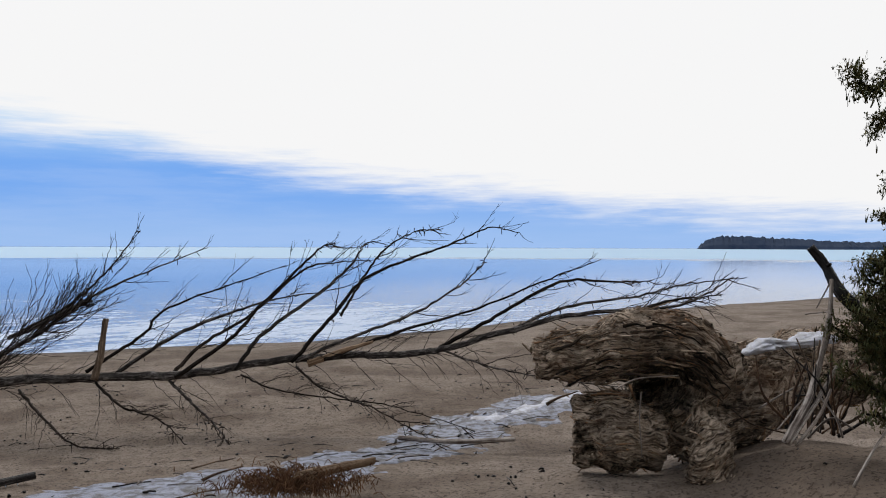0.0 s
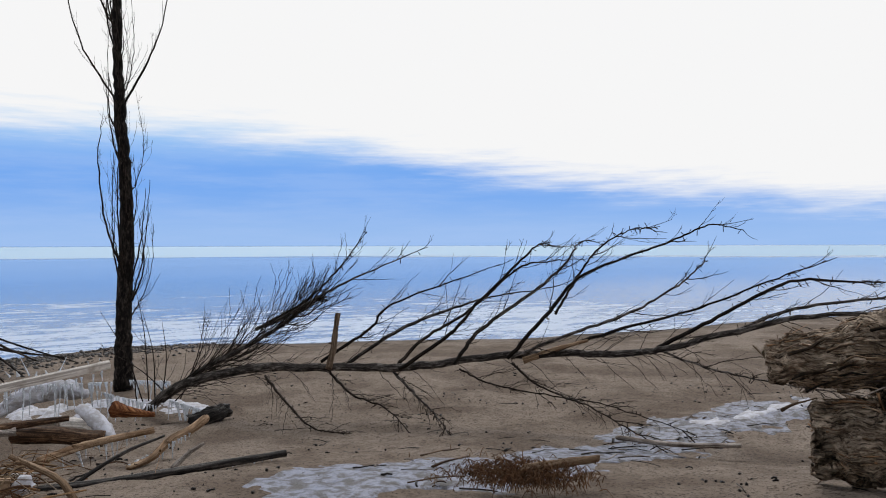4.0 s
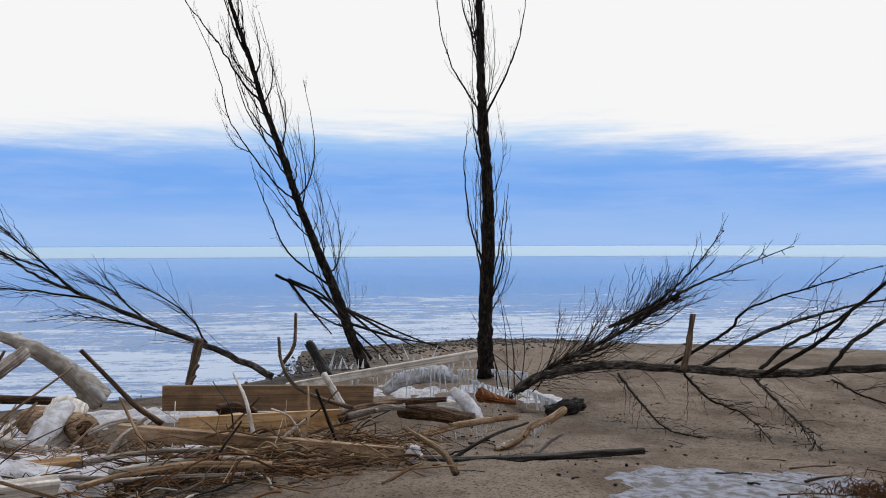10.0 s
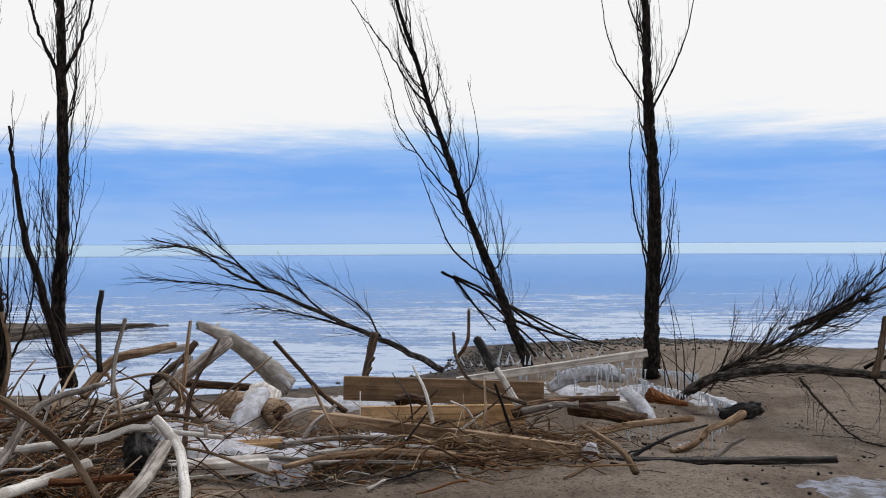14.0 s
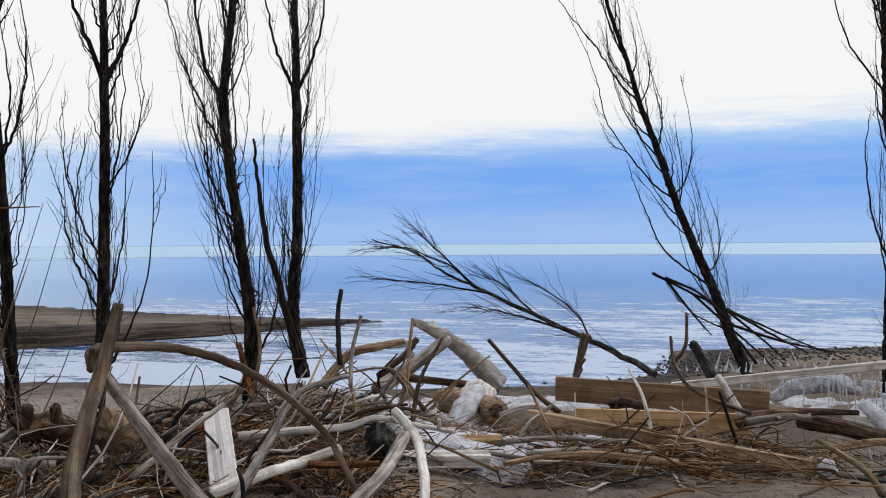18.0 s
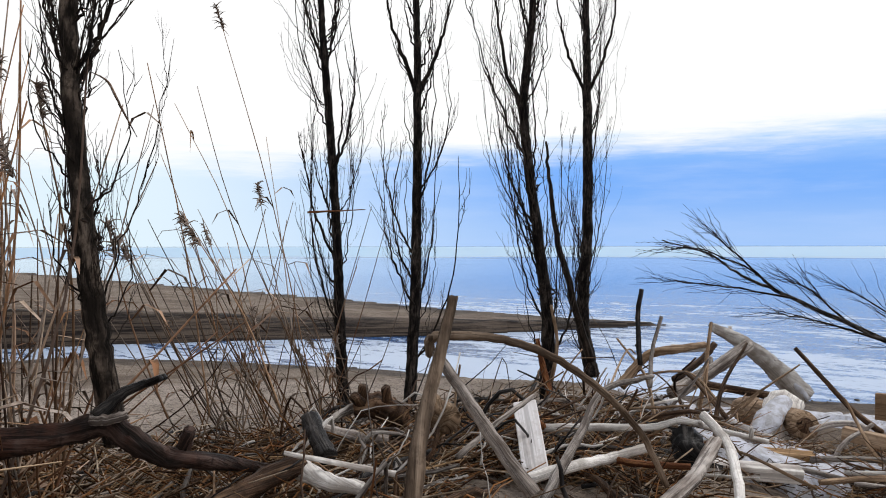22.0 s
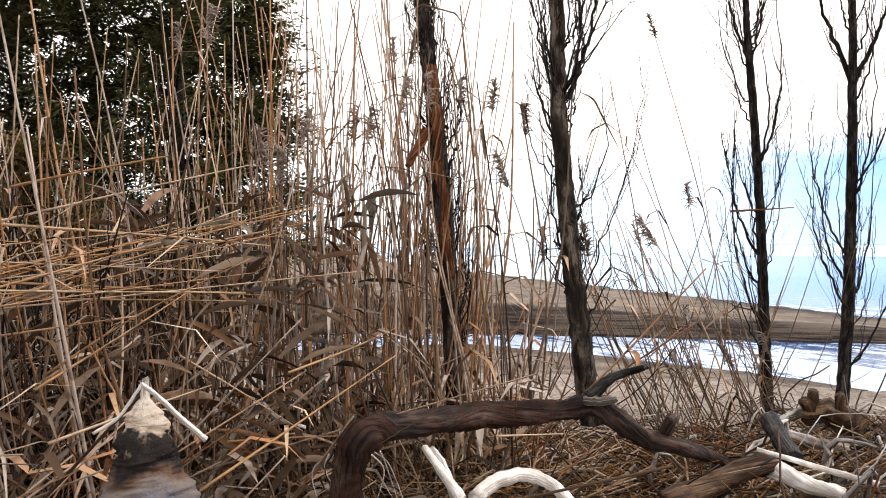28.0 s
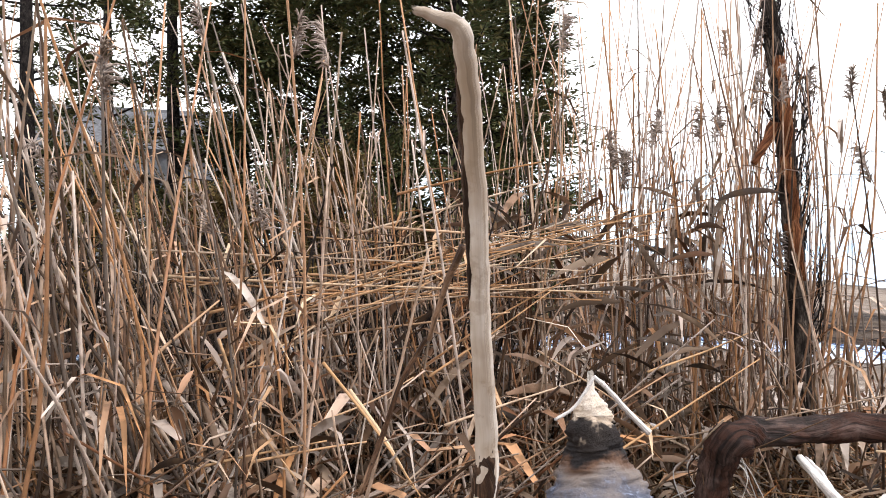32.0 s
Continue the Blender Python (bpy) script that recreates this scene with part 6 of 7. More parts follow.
icicles((-7.40, 7.58, -0.08), (-6.40, 8.21, -0.09), 24, 0.50, 17, "icicles at the foot of the poplar", 1.5)
icicles((-6.38, 7.90, -0.14), (-5.54, 7.84, -0.27), 22, 0.34, 18, "fine icicles on the root of the fallen poplar")
icicles((-3.35, 5.58, -0.17), (-2.99, 5.84, -0.15), 12, 0.07, 20, "clear ice drops at the end of the black pole")
icicles((-7.79, 6.27, 0.00), (-7.26, 7.01, 0.00), 12, -0.34, 8, "spikes of frozen spray behind the board")
icicles((-8.63, 8.50, -0.18), (-7.48, 9.47, -0.21), 12, -0.26, 9, "spikes of frozen spray at the poplars")

# ---- root clump on the ice, stake at the fallen poplar ----
def root_clump():
    rng = random.Random(51)
    c = Vector((-0.89, 4.82, 0.08))
    clump = thing("root_clump", "ball of red-brown matted roots with a split stick", "roots")
    clump.location = c
    strands = []
    for _ in range(1400):
        p = Vector((rng.gauss(0, 0.19), rng.gauss(0, 0.09), abs(rng.gauss(0, 0.045))))
        d = Vector((rng.gauss(0, 1), rng.gauss(0, 0.6), rng.gauss(0.1, 0.5))).normalized() * rng.uniform(0.03, 0.09)
        strands.append(tube([p, p + d * 0.5 + Vector((0, 0, 0.02)), p + d - Vector((0, 0, 0.02))], 0.0035, 0.0015, 3, 2, 0, rng))
    tagged(part("root_mat", join(strands), ROOTS, clump), kind="stuff")
    part("stem", tube([Vector((-0.87, 4.80, 0.16)) - c, Vector((-0.64, 4.94, 0.18)) - c, Vector((-0.44, 5.06, 0.19)) - c], 0.035, 0.025, 8, 5, 0.15, rng, splinter=0.03), TAN, clump)


root_clump()
stick([(-3.76, 8.90, 0.73), (-3.79, 8.89, 0.52), (-3.79, 8.82, 0.31), (-3.82, 8.74, 0.08)], 0.028, 0.037, POST, "short rusty broken post", "stake", category="stake", knobs=1)
stick([(-0.40, 7.51, -0.25), (0.08, 7.37, -0.25), (0.67, 7.46, -0.25)], 0.042, 0.036, GREY, "flat grey stick frozen into the ice", flat=0.5)


# ---- litter and loose sticks over the mound ----
def on_pile(rng):
    """A place in the drift pile: a long bank from the reeds to the iced poplars."""
    f = rng.random() ** 1.2
    line = [(-2.5, -2.9), (-3.2, -1.5), (-3.9, -0.1), (-5.0, 1.5), (-6.2, 3.4), (-5.9, 5.2)]
    i = min(int(f * 5), 4)
    u = f * 5 - i
    wide = (0.7, 0.9, 1.0, 1.1, 1.1, 0.7)
    w = wide[i] + (wide[i + 1] - wide[i]) * u
    x = line[i][0] + (line[i + 1][0] - line[i][0]) * u + rng.gauss(0, w * 0.72)
    y = line[i][1] + (line[i + 1][1] - line[i][1]) * u + rng.gauss(0, 0.3)
    if math.hypot(x + 3.45, y + 0.05) < 0.45 or math.hypot(x + 0.1, y + 0.9) < (2.75 if f < 0.4 else 3.5 if f < 0.5 else 5.55):
        return on_pile(rng)
    return x, y, f


WOODS = (GREY, GREY, TAN, BROWN, BROWN, BROWN, PALE, DARK, DARK, DARK)


def loose_shape(rng, big=1.0):
    x, y, f = on_pile(rng)
    a = rng.gauss(2.2 - f * 1.0, 0.85)
    long = rng.uniform(0.25, 0.95) * big
    dx, dy = math.cos(a) * long / 2, math.sin(a) * long / 2
    r = rng.choice((0.005, 0.007, 0.01, 0.014, 0.02)) * big
    z0, z1 = ground_z(x - dx, y - dy), ground_z(x + dx, y + dy)
    h = abs(rng.gauss(0, 0.035 if f < 0.28 else 0.13 if f < 0.55 else 0.04))
    tip = rng.uniform(0, 1.8) + (1.2 if rng.random() < 0.12 else 0)
    return [(x - dx, y - dy, z0 + r * 0.6 + h * 0.3), (x + rng.gauss(0, 0.05), y + rng.gauss(0, 0.05), ground_z(x, y) + r + h), (x + dx, y + dy, z1 + r + h * tip)], r


def loose_sticks(count, seed):
    rng = random.Random(seed)
    looks = {GREY: "grey weathered", TAN: "tan", BROWN: "brown", PALE: "bleached", DARK: "wet dark", RUST: "rusty orange-brown"}
    for _ in range(count):
        p, r = loose_shape(rng, 1.15)
        mat = rng.choice(WOODS)
        stick(p, r * 1.2, r * 0.7, mat, looks[mat] + " driftwood stick lying in the pile", seed=rng.randrange(1, 99999), sides=7, knobs=1 if rng.random() < 0.25 else 0)


loose_sticks(60, 61)


def small_sticks(count, seed):
    rng = random.Random(seed)
    kinds = {}
    for _ in range(count):
        p, r = loose_shape(rng, 1.1 if rng.random() < 0.08 else 0.58)
        kinds.setdefault(rng.choice(WOODS), []).append(tube(p, r, r * 0.6, 5, 3, 0.15, rng, wobble=0.006))
    for mat, shapes in kinds.items():
        tagged(part("stick_heap", join(shapes), mat), "heap of small tangled driftwood sticks", "driftwood", kind="stuff")


small_sticks(2400, 64)


def heap(centre, spread, count, seed, high, long=0.8):
    """Sticks thrown on top of one another, many on end."""
    rng = random.Random(seed)
    looks = {GREY: "grey weathered", TAN: "tan", BROWN: "brown", PALE: "bleached", DARK: "wet dark"}
    for _ in range(count):
        x, y = centre[0] + rng.gauss(0, spread), centre[1] + rng.gauss(0, spread)
        z = ground_z(x, y) + abs(rng.gauss(0, high * 0.35))
        a = rng.uniform(0, 6.28)
        rise = rng.choice((0.1, 0.2, 0.4, 0.7, 1.1)) * rng.uniform(0.5, 1.2)
        l = long * rng.uniform(0.4, 1.2)
        d = Vector((math.cos(a), math.sin(a), rise)).normalized() * l
        r = rng.choice((0.004, 0.006, 0.008, 0.011, 0.016))
        p = Vector((x, y, z)) - d * 0.3
        p.z = max(p.z, ground_z(p.x, p.y))
        mat = rng.choice((GREY, TAN, PALE, TAN, BROWN, BROWN, DARK))
        bow = Vector((rng.gauss(0, 0.07), rng.gauss(0, 0.07), rng.gauss(0.02, 0.05))) * l * 1.5
        stick([p, p + d * 0.5 + bow, p + d], r * 1.2, r * 0.6, mat, looks[mat] + " driftwood stick thrown on the heap", seed=rng.randrange(1, 99999), sides=7, knobs=1 if rng.random() < 0.3 else 0)


heap((-5.0, 0.95, 0.62), 0.4, 20, 65, 0.5, 0.8)
heap((-6.3, 1.75, 0.50), 0.45, 24, 66, 0.5, 0.9)
heap((-5.1, 0.8, 0.55), 0.5, 26, 67, 0.3, 0.6)
heap((-5.7, 1.35, 0.5), 0.4, 24, 68, 0.45, 0.8)
heap((-5.0, 4.05, 0.0), 0.42, 44, 69, 0.22, 0.75)
heap((-5.9, 3.5, 0.0), 0.4, 22, 70, 0.2, 0.7)


def litter(count, seed):
    rng = random.Random(seed)
    out = []
    for _ in range(count):
        x, y, f = on_pile(rng)
        if f > 0.55 and rng.random() < 0.3:
            continue
        z = ground_z(x, y)
        a = rng.uniform(0, 6.28)
        long = rng.uniform(0.06, 0.42)
        d = Vector((math.cos(a), math.sin(a), rng.gauss(0.1, 0.25))) * long
        p = Vector((x, y, z + rng.uniform(0.0, 0.1 if f > 0.28 else 0.05)))
        r = rng.choice((0.002, 0.003, 0.0045, 0.006))
        out.append(tube([p, p + d * 0.5 + Vector((0, 0, rng.gauss(0.01, 0.03))), p + d], r, r * 0.6, 3, 1, 0, rng))
    tagged(part("driftwood_litter", join(out), LITTER), "tangle of twigs, reed bits and bark in the pile", "litter", kind="stuff")


litter(17000, 62)


def root_tangle(count, seed):
    """Thin roots, canes and twigs washed into mats along the front of the pile."""
    rng = random.Random(seed)
    line = spline([(-4.9, 2.9), (-4.75, 3.4), (-4.45, 3.95), (-4.6, 4.6)], 10)
    out = []
    for _ in range(count):
        k = rng.randrange(len(line) - 1)
        x, y = line[k][0] + rng.gauss(-0.25, 0.35), line[k][1] + rng.gauss(0, 0.25)
        a = rng.gauss(0.95, 0.5) + (math.pi if rng.random() < 0.5 else 0)
        long = rng.choice((0.15, 0.3, 0.45, 0.6, 0.9)) * rng.uniform(0.7, 1.2)
        d = Vector((math.cos(a), math.sin(a), rng.gauss(0.02, 0.12))) * long
        p = Vector((x, y, ground_z(x, y) + abs(rng.gauss(0.03, 0.09)))) - d * 0.5
        p.z = max(p.z, ground_z(p.x, p.y))
        r = rng.choice((0.002, 0.003, 0.004, 0.006, 0.009))
        bow = Vector((rng.gauss(0, 0.09), rng.gauss(0, 0.09), rng.gauss(0.05, 0.08))) * long
        out.append(tube([p, p + d * 0.33 + bow, p + d * 0.7 + bow * rng.uniform(-0.4, 0.8), p + d], r, r * 0.6, 4, 3, 0, rng))
    tagged(part("root_tangle", join(out), TANGLE), "mat of thin brown roots and twigs at the pile's edge", "litter", kind="stuff")


root_tangle(380, 68)


def sand_litter():
    """Bits of bark, twig and stone lying about on the open sand."""
    rng = random.Random(63)
    out = []
    for _ in range(1700):
        x, y = rng.uniform(-7, 4), rng.uniform(3.4, 13)
        z = ground_z(x, y)
        if z < LAKE + 0.1 or noise.noise(Vector((x * 0.9, y * 0.9, 4))) < rng.uniform(-0.1, 0.35):
            continue
        a, long = rng.uniform(0, 6.28), rng.choice((0.01, 0.015, 0.02, 0.03, 0.04, 0.06, 0.2))
        d = Vector((math.cos(a), math.sin(a), 0)) * long
        p = Vector((x, y, z + 0.004))
        r = 0.004 if long > 0.1 else rng.uniform(0.004, 0.014)
        out.append(tube([p, p + d * 0.5 + Vector((0, 0, 0.006)), p + d], r, r * 0.6, 5, 1, 0.3, rng))
    tagged(part("beach_litter", join(out), DARK), "scattered dark bits of bark and stone on the sand", "litter", kind="stuff")
    out = []
    for _ in range(1900):
        a = rng.random()
        x, y = -13.9 + 3.7 * a + rng.gauss(0, 0.66), 8.3 + a * 7.9 + rng.gauss(0, 0.9)
        z = ground_z(x, y)
        if z < LAKE - 0.03:
            continue
        r = rng.uniform(0.016, 0.046)
        p = Vector((x, y, max(z, LAKE)))
        out.append(tube([p - Vector((r, 0, 0)), p + Vector((0, 0, r * 0.4)), p + Vector((r, 0, 0))], r * 0.5, r * 0.5, 5, 1, 0.3, rng, [r * 0.4, r, r * 0.4], 0, 0.6))
    tagged(part("shore_stones", join(out), STONE), "wet dark cobbles along the water's edge", "stones", kind="stuff")


sand_litter()


# ---- reeds ----
def reed_shape(p, top, rng, radius=0.0045, leaves=2, plume=False, wide=1.0):
    """One reed: stem, long dry leaves and, on some, a drooping plume. p: foot; top: tip."""
    p, top = Vector(p), Vector(top)
    bend = Vector((rng.gauss(0, 0.04), rng.gauss(0, 0.04), 0)) * (top - p).length
    mid = p.lerp(top, 0.5) + bend
    stem = tube([p, mid, top], radius, radius * 0.45, 5, 4, 0, rng)
    line = spline([p, mid, top], 6)
    blades = []
    for _ in range(leaves):
        f = rng.uniform(0.15, 0.9)
        i = int(f * (len(line) - 1))
        b = Vector(line[i])
        a = rng.uniform(0, 6.28)
        out = Vector((math.cos(a), math.sin(a), 0))
        l = rng.uniform(0.18, 0.45)
        w = rng.uniform(0.005, 0.012) * wide
        side = out.cross(Vector((0, 0, 1))) * w
        s = rng.uniform(0.2, 0.9)
        pts = [b, b + out * l * 0.35 + Vector((0, 0, l * 0.3 * s)), b + out * l * 0.7 + Vector((0, 0, l * 0.2 * s)), b + out * l * 0.9 - Vector((0, 0, l * 0.35 * (1 - s)))]
        v = []
        for k, q in enumerate(pts):
            ww = (0.5, 1.0, 0.8, 0.05)[k]
            v += [tuple(q - side * ww), tuple(q + Vector((0, 0, -w * 0.35 * ww))), tuple(q + side * ww)]
        fc = []
        for k in range(3):
            fc += [(3 * k, 3 * k + 1, 3 * k + 4, 3 * k + 3), (3 * k + 1, 3 * k + 2, 3 * k + 5, 3 * k + 4)]
        blades.append((v, fc, [q[:2] for q in v]))
    fluff = None
    if plume:
        strands = []
        d = (top - mid).normalized()
        droop = Vector((rng.gauss(0, 1), rng.gauss(0, 1), 0)).normalized()
        for _ in range(70):
            q = top - d * rng.uniform(0, 0.14)
            e = (d * 0.6 + droop * rng.uniform(0.0, 1.0) + Vector((rng.gauss(0, 0.35), rng.gauss(0, 0.35), rng.gauss(-0.2, 0.3)))).normalized() * rng.uniform(0.02, 0.06)
            strands.append(tube([q, q + e * 0.6, q + e - Vector((0, 0, 0.012))], 0.004, 0.0012, 3, 1, 0, rng))
        fluff = join(strands)
    return stem, blades, fluff


def reed_thing(p, top, seed, leaves=2, plume=False, radius=0.0045, mat=REED):
    rng = random.Random(seed)
    p = Vector(p)
    stem, blades, fluff = reed_shape((0, 0, 0), Vector(top) - p, rng, radius, leaves, plume)
    ob = part("reed", stem, mat)
    ob.location = p
    for b in blades:
        part("leaf", b, mat, ob)
    if fluff:
        part("plume", fluff, PLUME, ob, "fluffy brown seed head")
    return tagged(ob, "dry straw-coloured reed" + (" with a feathery seed head" if plume else " with curled leaves"), "reed", "reeds on the dune")


def in_bed(rng):
    """A place in the reed bed, a crescent beyond the crooked log and the pole."""
    a = radians(rng.uniform(101, 178))
    if a < radians(126) and rng.random() < 0.55 or a < radians(140) and rng.random() < 0.3:
        return in_bed(rng)
    near = 3.1 if a < radians(122) else 2.75 if a < radians(142) else 2.2
    d = near + (1.5 if a < radians(126) else 2.6) * rng.random() ** 1.4
    return 0.0 - math.sin(a) * d, -1.2 + math.cos(a) * d, a


def leaning(rng, a, h, loose):
    """How far a reed's tip hangs over: the bed leans with the wind towards its far end."""
    loose *= 1 + 0.9 * max(0.0, min(1.0, (math.degrees(a) - 128) / 15))
    w = 0.02 + 0.12 * max(0.0, min(1.0, (math.degrees(a) - 118) / 25))
    return (0.62 * w + rng.gauss(0, loose)) * h, (-0.79 * w + rng.gauss(0, loose)) * h


rng = random.Random(71)
for i in range(190):
    x, y, a = in_bed(rng)
    z = ground_z(x, y)
    h = rng.uniform(0.9, 2.3)
    dx, dy = leaning(rng, a, h, 0.1)
    reed_thing((x, y, z), (x + dx, y + dy, z + h), 700 + i, rng.randrange(1, 4), rng.random() < 0.14, rng.uniform(0.0045, 0.0085), REED_DIM if rng.random() < 0.4 else REED)


def reed_bed(name, count, seed, low, high, mat, loose, label, leaf=1.0, leaves=3, thick=1.0):
    rng = random.Random(seed)
    out = []
    for _ in range(count):
        x, y, a = in_bed(rng)
        z = ground_z(x, y)
        h = rng.uniform(low, high)
        dx, dy = leaning(rng, a, h, loose)
        stem, blades, _ = reed_shape((x, y, z - 0.02), (x + dx, y + dy, z + h * rng.uniform(0.7, 1)), rng, rng.choice((0.0035, 0.005, 0.007)) * thick, rng.randrange(0, leaves), wide=leaf)
        out.append(stem)
        out.extend(blades)
    tagged(part(name, join(out), mat), label, "reeds", kind="stuff")


reed_bed("reed_bed", 400, 72, 1.0, 2.4, REED, 0.1, "dense bed of tall dry golden reeds")
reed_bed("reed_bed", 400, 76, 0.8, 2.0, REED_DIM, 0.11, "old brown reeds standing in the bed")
# the dark straw here stands for shade at the foot of the bed
reed_bed("reed_undergrowth", 850, 73, 0.2, 0.95, REED_DIM, 0.5, "broken brown reeds and leaves at the foot of the bed, darkened for shade", 1.7, 3)
reed_bed("reed_undergrowth", 520, 77, 0.3, 1.0, REED, 0.5, "pale broken reeds and curled leaves in the bed", 2.4, 4)


def tall_stand(count):
    """The tallest reeds, crowded round the torn poplar."""
    rng = random.Random(80)
    out = []
    for _ in range(count):
        a, d = radians(rng.uniform(106, 127)), rng.uniform(3.1, 5.2)
        x, y = -math.sin(a) * d, -1.2 + math.cos(a) * d
        z, h = ground_z(x, y), rng.uniform(1.5, 2.6)
        stem, blades, _ = reed_shape((x, y, z), (x + rng.gauss(0, 0.09) * h, y + rng.gauss(0, 0.09) * h, z + h), rng, rng.choice((0.004, 0.005, 0.007)), rng.randrange(0, 3))
        out.append(stem)
        out.extend(blades)
    tagged(part("reed_stand", join(out), REED), "tall close stand of golden reeds round a poplar", "reeds", kind="stuff")


tall_stand(170)


def bed_litter(count, seed, mat, label, high=0.09):
    rng = random.Random(seed)
    out = []
    for _ in range(count):
        x, y, a = in_bed(rng)
        z = ground_z(x, y)
        t = rng.uniform(0, 6.28)
        d = Vector((math.cos(t), math.sin(t), rng.gauss(0.05, 0.2))) * rng.uniform(0.1, 0.5)
        p = Vector((x, y, z + rng.uniform(0, high)))
        out.append(tube([p, p + d * 0.5 + Vector((0, 0, 0.02)), p + d], 0.006, 0.004, 3, 1, 0, rng, None, 0, 0.4))
    tagged(part("reed_litter", join(out), mat), label, "litter", kind="stuff")


bed_litter(4200, 78, REED, "mat of dead brown reed litter under the bed")
bed_litter(2200, 84, GOLD, "pale broken straw lying on the reed litter", 0.16)


def thicket(count):
    """A tangle of dark shoots added behind the reeds to make the gaps dark."""
    rng = random.Random(79)
    out = []
    for _ in range(count):
        a = radians(rng.uniform(128, 178))
        d = rng.uniform(3.0, 6.5)
        x, y = -math.sin(a) * d, -1.2 + math.cos(a) * d
        z = ground_z(x, y)
        h = rng.uniform(0.4, 1.45)
        tip = Vector((x + rng.gauss(0, 0.3) * h, y + rng.gauss(0, 0.3) * h, z + h))
        pts = [Vector((x, y, z)), Vector((x, y, z)).lerp(tip, 0.5) + Vector((rng.gauss(0, 0.05), rng.gauss(0, 0.05), 0)), tip]
        out.append(tube(pts, 0.006, 0.003, 3, 3, 0, rng))
        out += twigs(spline(pts, 3), 4, 0.3, 0.003, rng, 0.8, 0.3, 0.1, 0.3)
    tagged(part("dead_thicket", join(out), TWIG), "tangle of dark shoots added behind the reeds to darken the gaps", "shrubs", kind="stuff")


thicket(1150)

# a sheaf of bent reeds lying flat across the bed
rng = random.Random(74)
out = []
for _ in range(34):
    a, b = Vector((-1.50, -3.60, 1.39)), Vector((-2.48, -2.71, 1.65))
    p = a.lerp(b, rng.uniform(-0.2, 0.4)) + Vector((rng.gauss(0, 0.16), rng.gauss(0, 0.16), rng.gauss(-0.06, 0.15)))
    q = a.lerp(b, rng.uniform(0.5, 1.15)) + Vector((rng.gauss(0, 0.22), rng.gauss(0, 0.22), rng.gauss(0, 0.14)))
    stem, blades, _ = reed_shape(p, q, rng, rng.choice((0.003, 0.004, 0.0055)), rng.randrange(0, 2))
    out.append(stem)
    out.extend(blades)
tagged(part("bent_reeds", join(out), GOLD), "sheaf of bent golden reeds lying across the bed", "reeds", kind="stuff")

# the loose fan of reeds between the poplars
rng = random.Random(75)
for i in range(70):
    foot = Vector((-4.49, -1.63, 0.70)).lerp(Vector((-5.67, -0.72, 0.47)), rng.random() ** 0.8)
    foot.z = ground_z(foot.x, foot.y)
    l = rng.uniform(0.5, 1.5)
    left = Vector((0.12, -0.42, 1)) if rng.random() < 0.75 else Vector((0.1, 0.25, 1))
    reed_thing(foot, foot + left.normalized() * l + Vector((rng.gauss(0, 0.06), rng.gauss(0, 0.08), 0)), 900 + i, rng.randrange(0, 3), rng.random() < 0.08, rng.uniform(0.0035, 0.0055), REED_DIM)
for i, (foot, tip) in enumerate((((-5.32, -1.02, 0.61), (-5.16, -1.58, 3)), ((-5.38, -1.23, 1.11), (-5.25, -1.71, 2.54)), ((-5.36, -1.39, 1.11), (-5.24, -1.84, 2.43)), ((-5.36, -1.17, 0.97), (-5.37, -1.37, 1.96)), ((-5.36, -1.43, 1.11), (-5.34, -1.69, 1.7)), ((-5.32, -1.6, 0.97), (-5.27, -1.93, 2.13)), ((-5.35, -1.13, 0.82), (-5.35, -1.31, 2.25)), ((-5.34, -1.39, 0.9), (-5.36, -1.55, 1.59)), ((-3.42, -1.48, 0.91), (-3.38, -1.69, 1.66)), ((-3.76, -1.08, 0.85), (-3.72, -1.48, 1.69)), ((-3.38, -2.03, 0.91), (-3.37, -2.06, 2.29)), ((-3.30, -1.97, 0.97), (-3.28, -2.02, 1.95)), ((-3.05, -2.07, 1.02), (-2.98, -2.23, 2.25)), ((-3.22, -1.90, 1.10), (-3.20, -1.58, 2.07)), ((-3.25, -1.77, 1.07), (-3.22, -1.47, 1.87)), ((-3.74, -1.38, 0.85), (-3.70, -1.62, 2.33)))):
    reed_thing(foot, tip, 960 + i, 1 if i < 8 else 2, i in (0, 3, 4, 8, 9, 10, 11, 12), 0.0045)

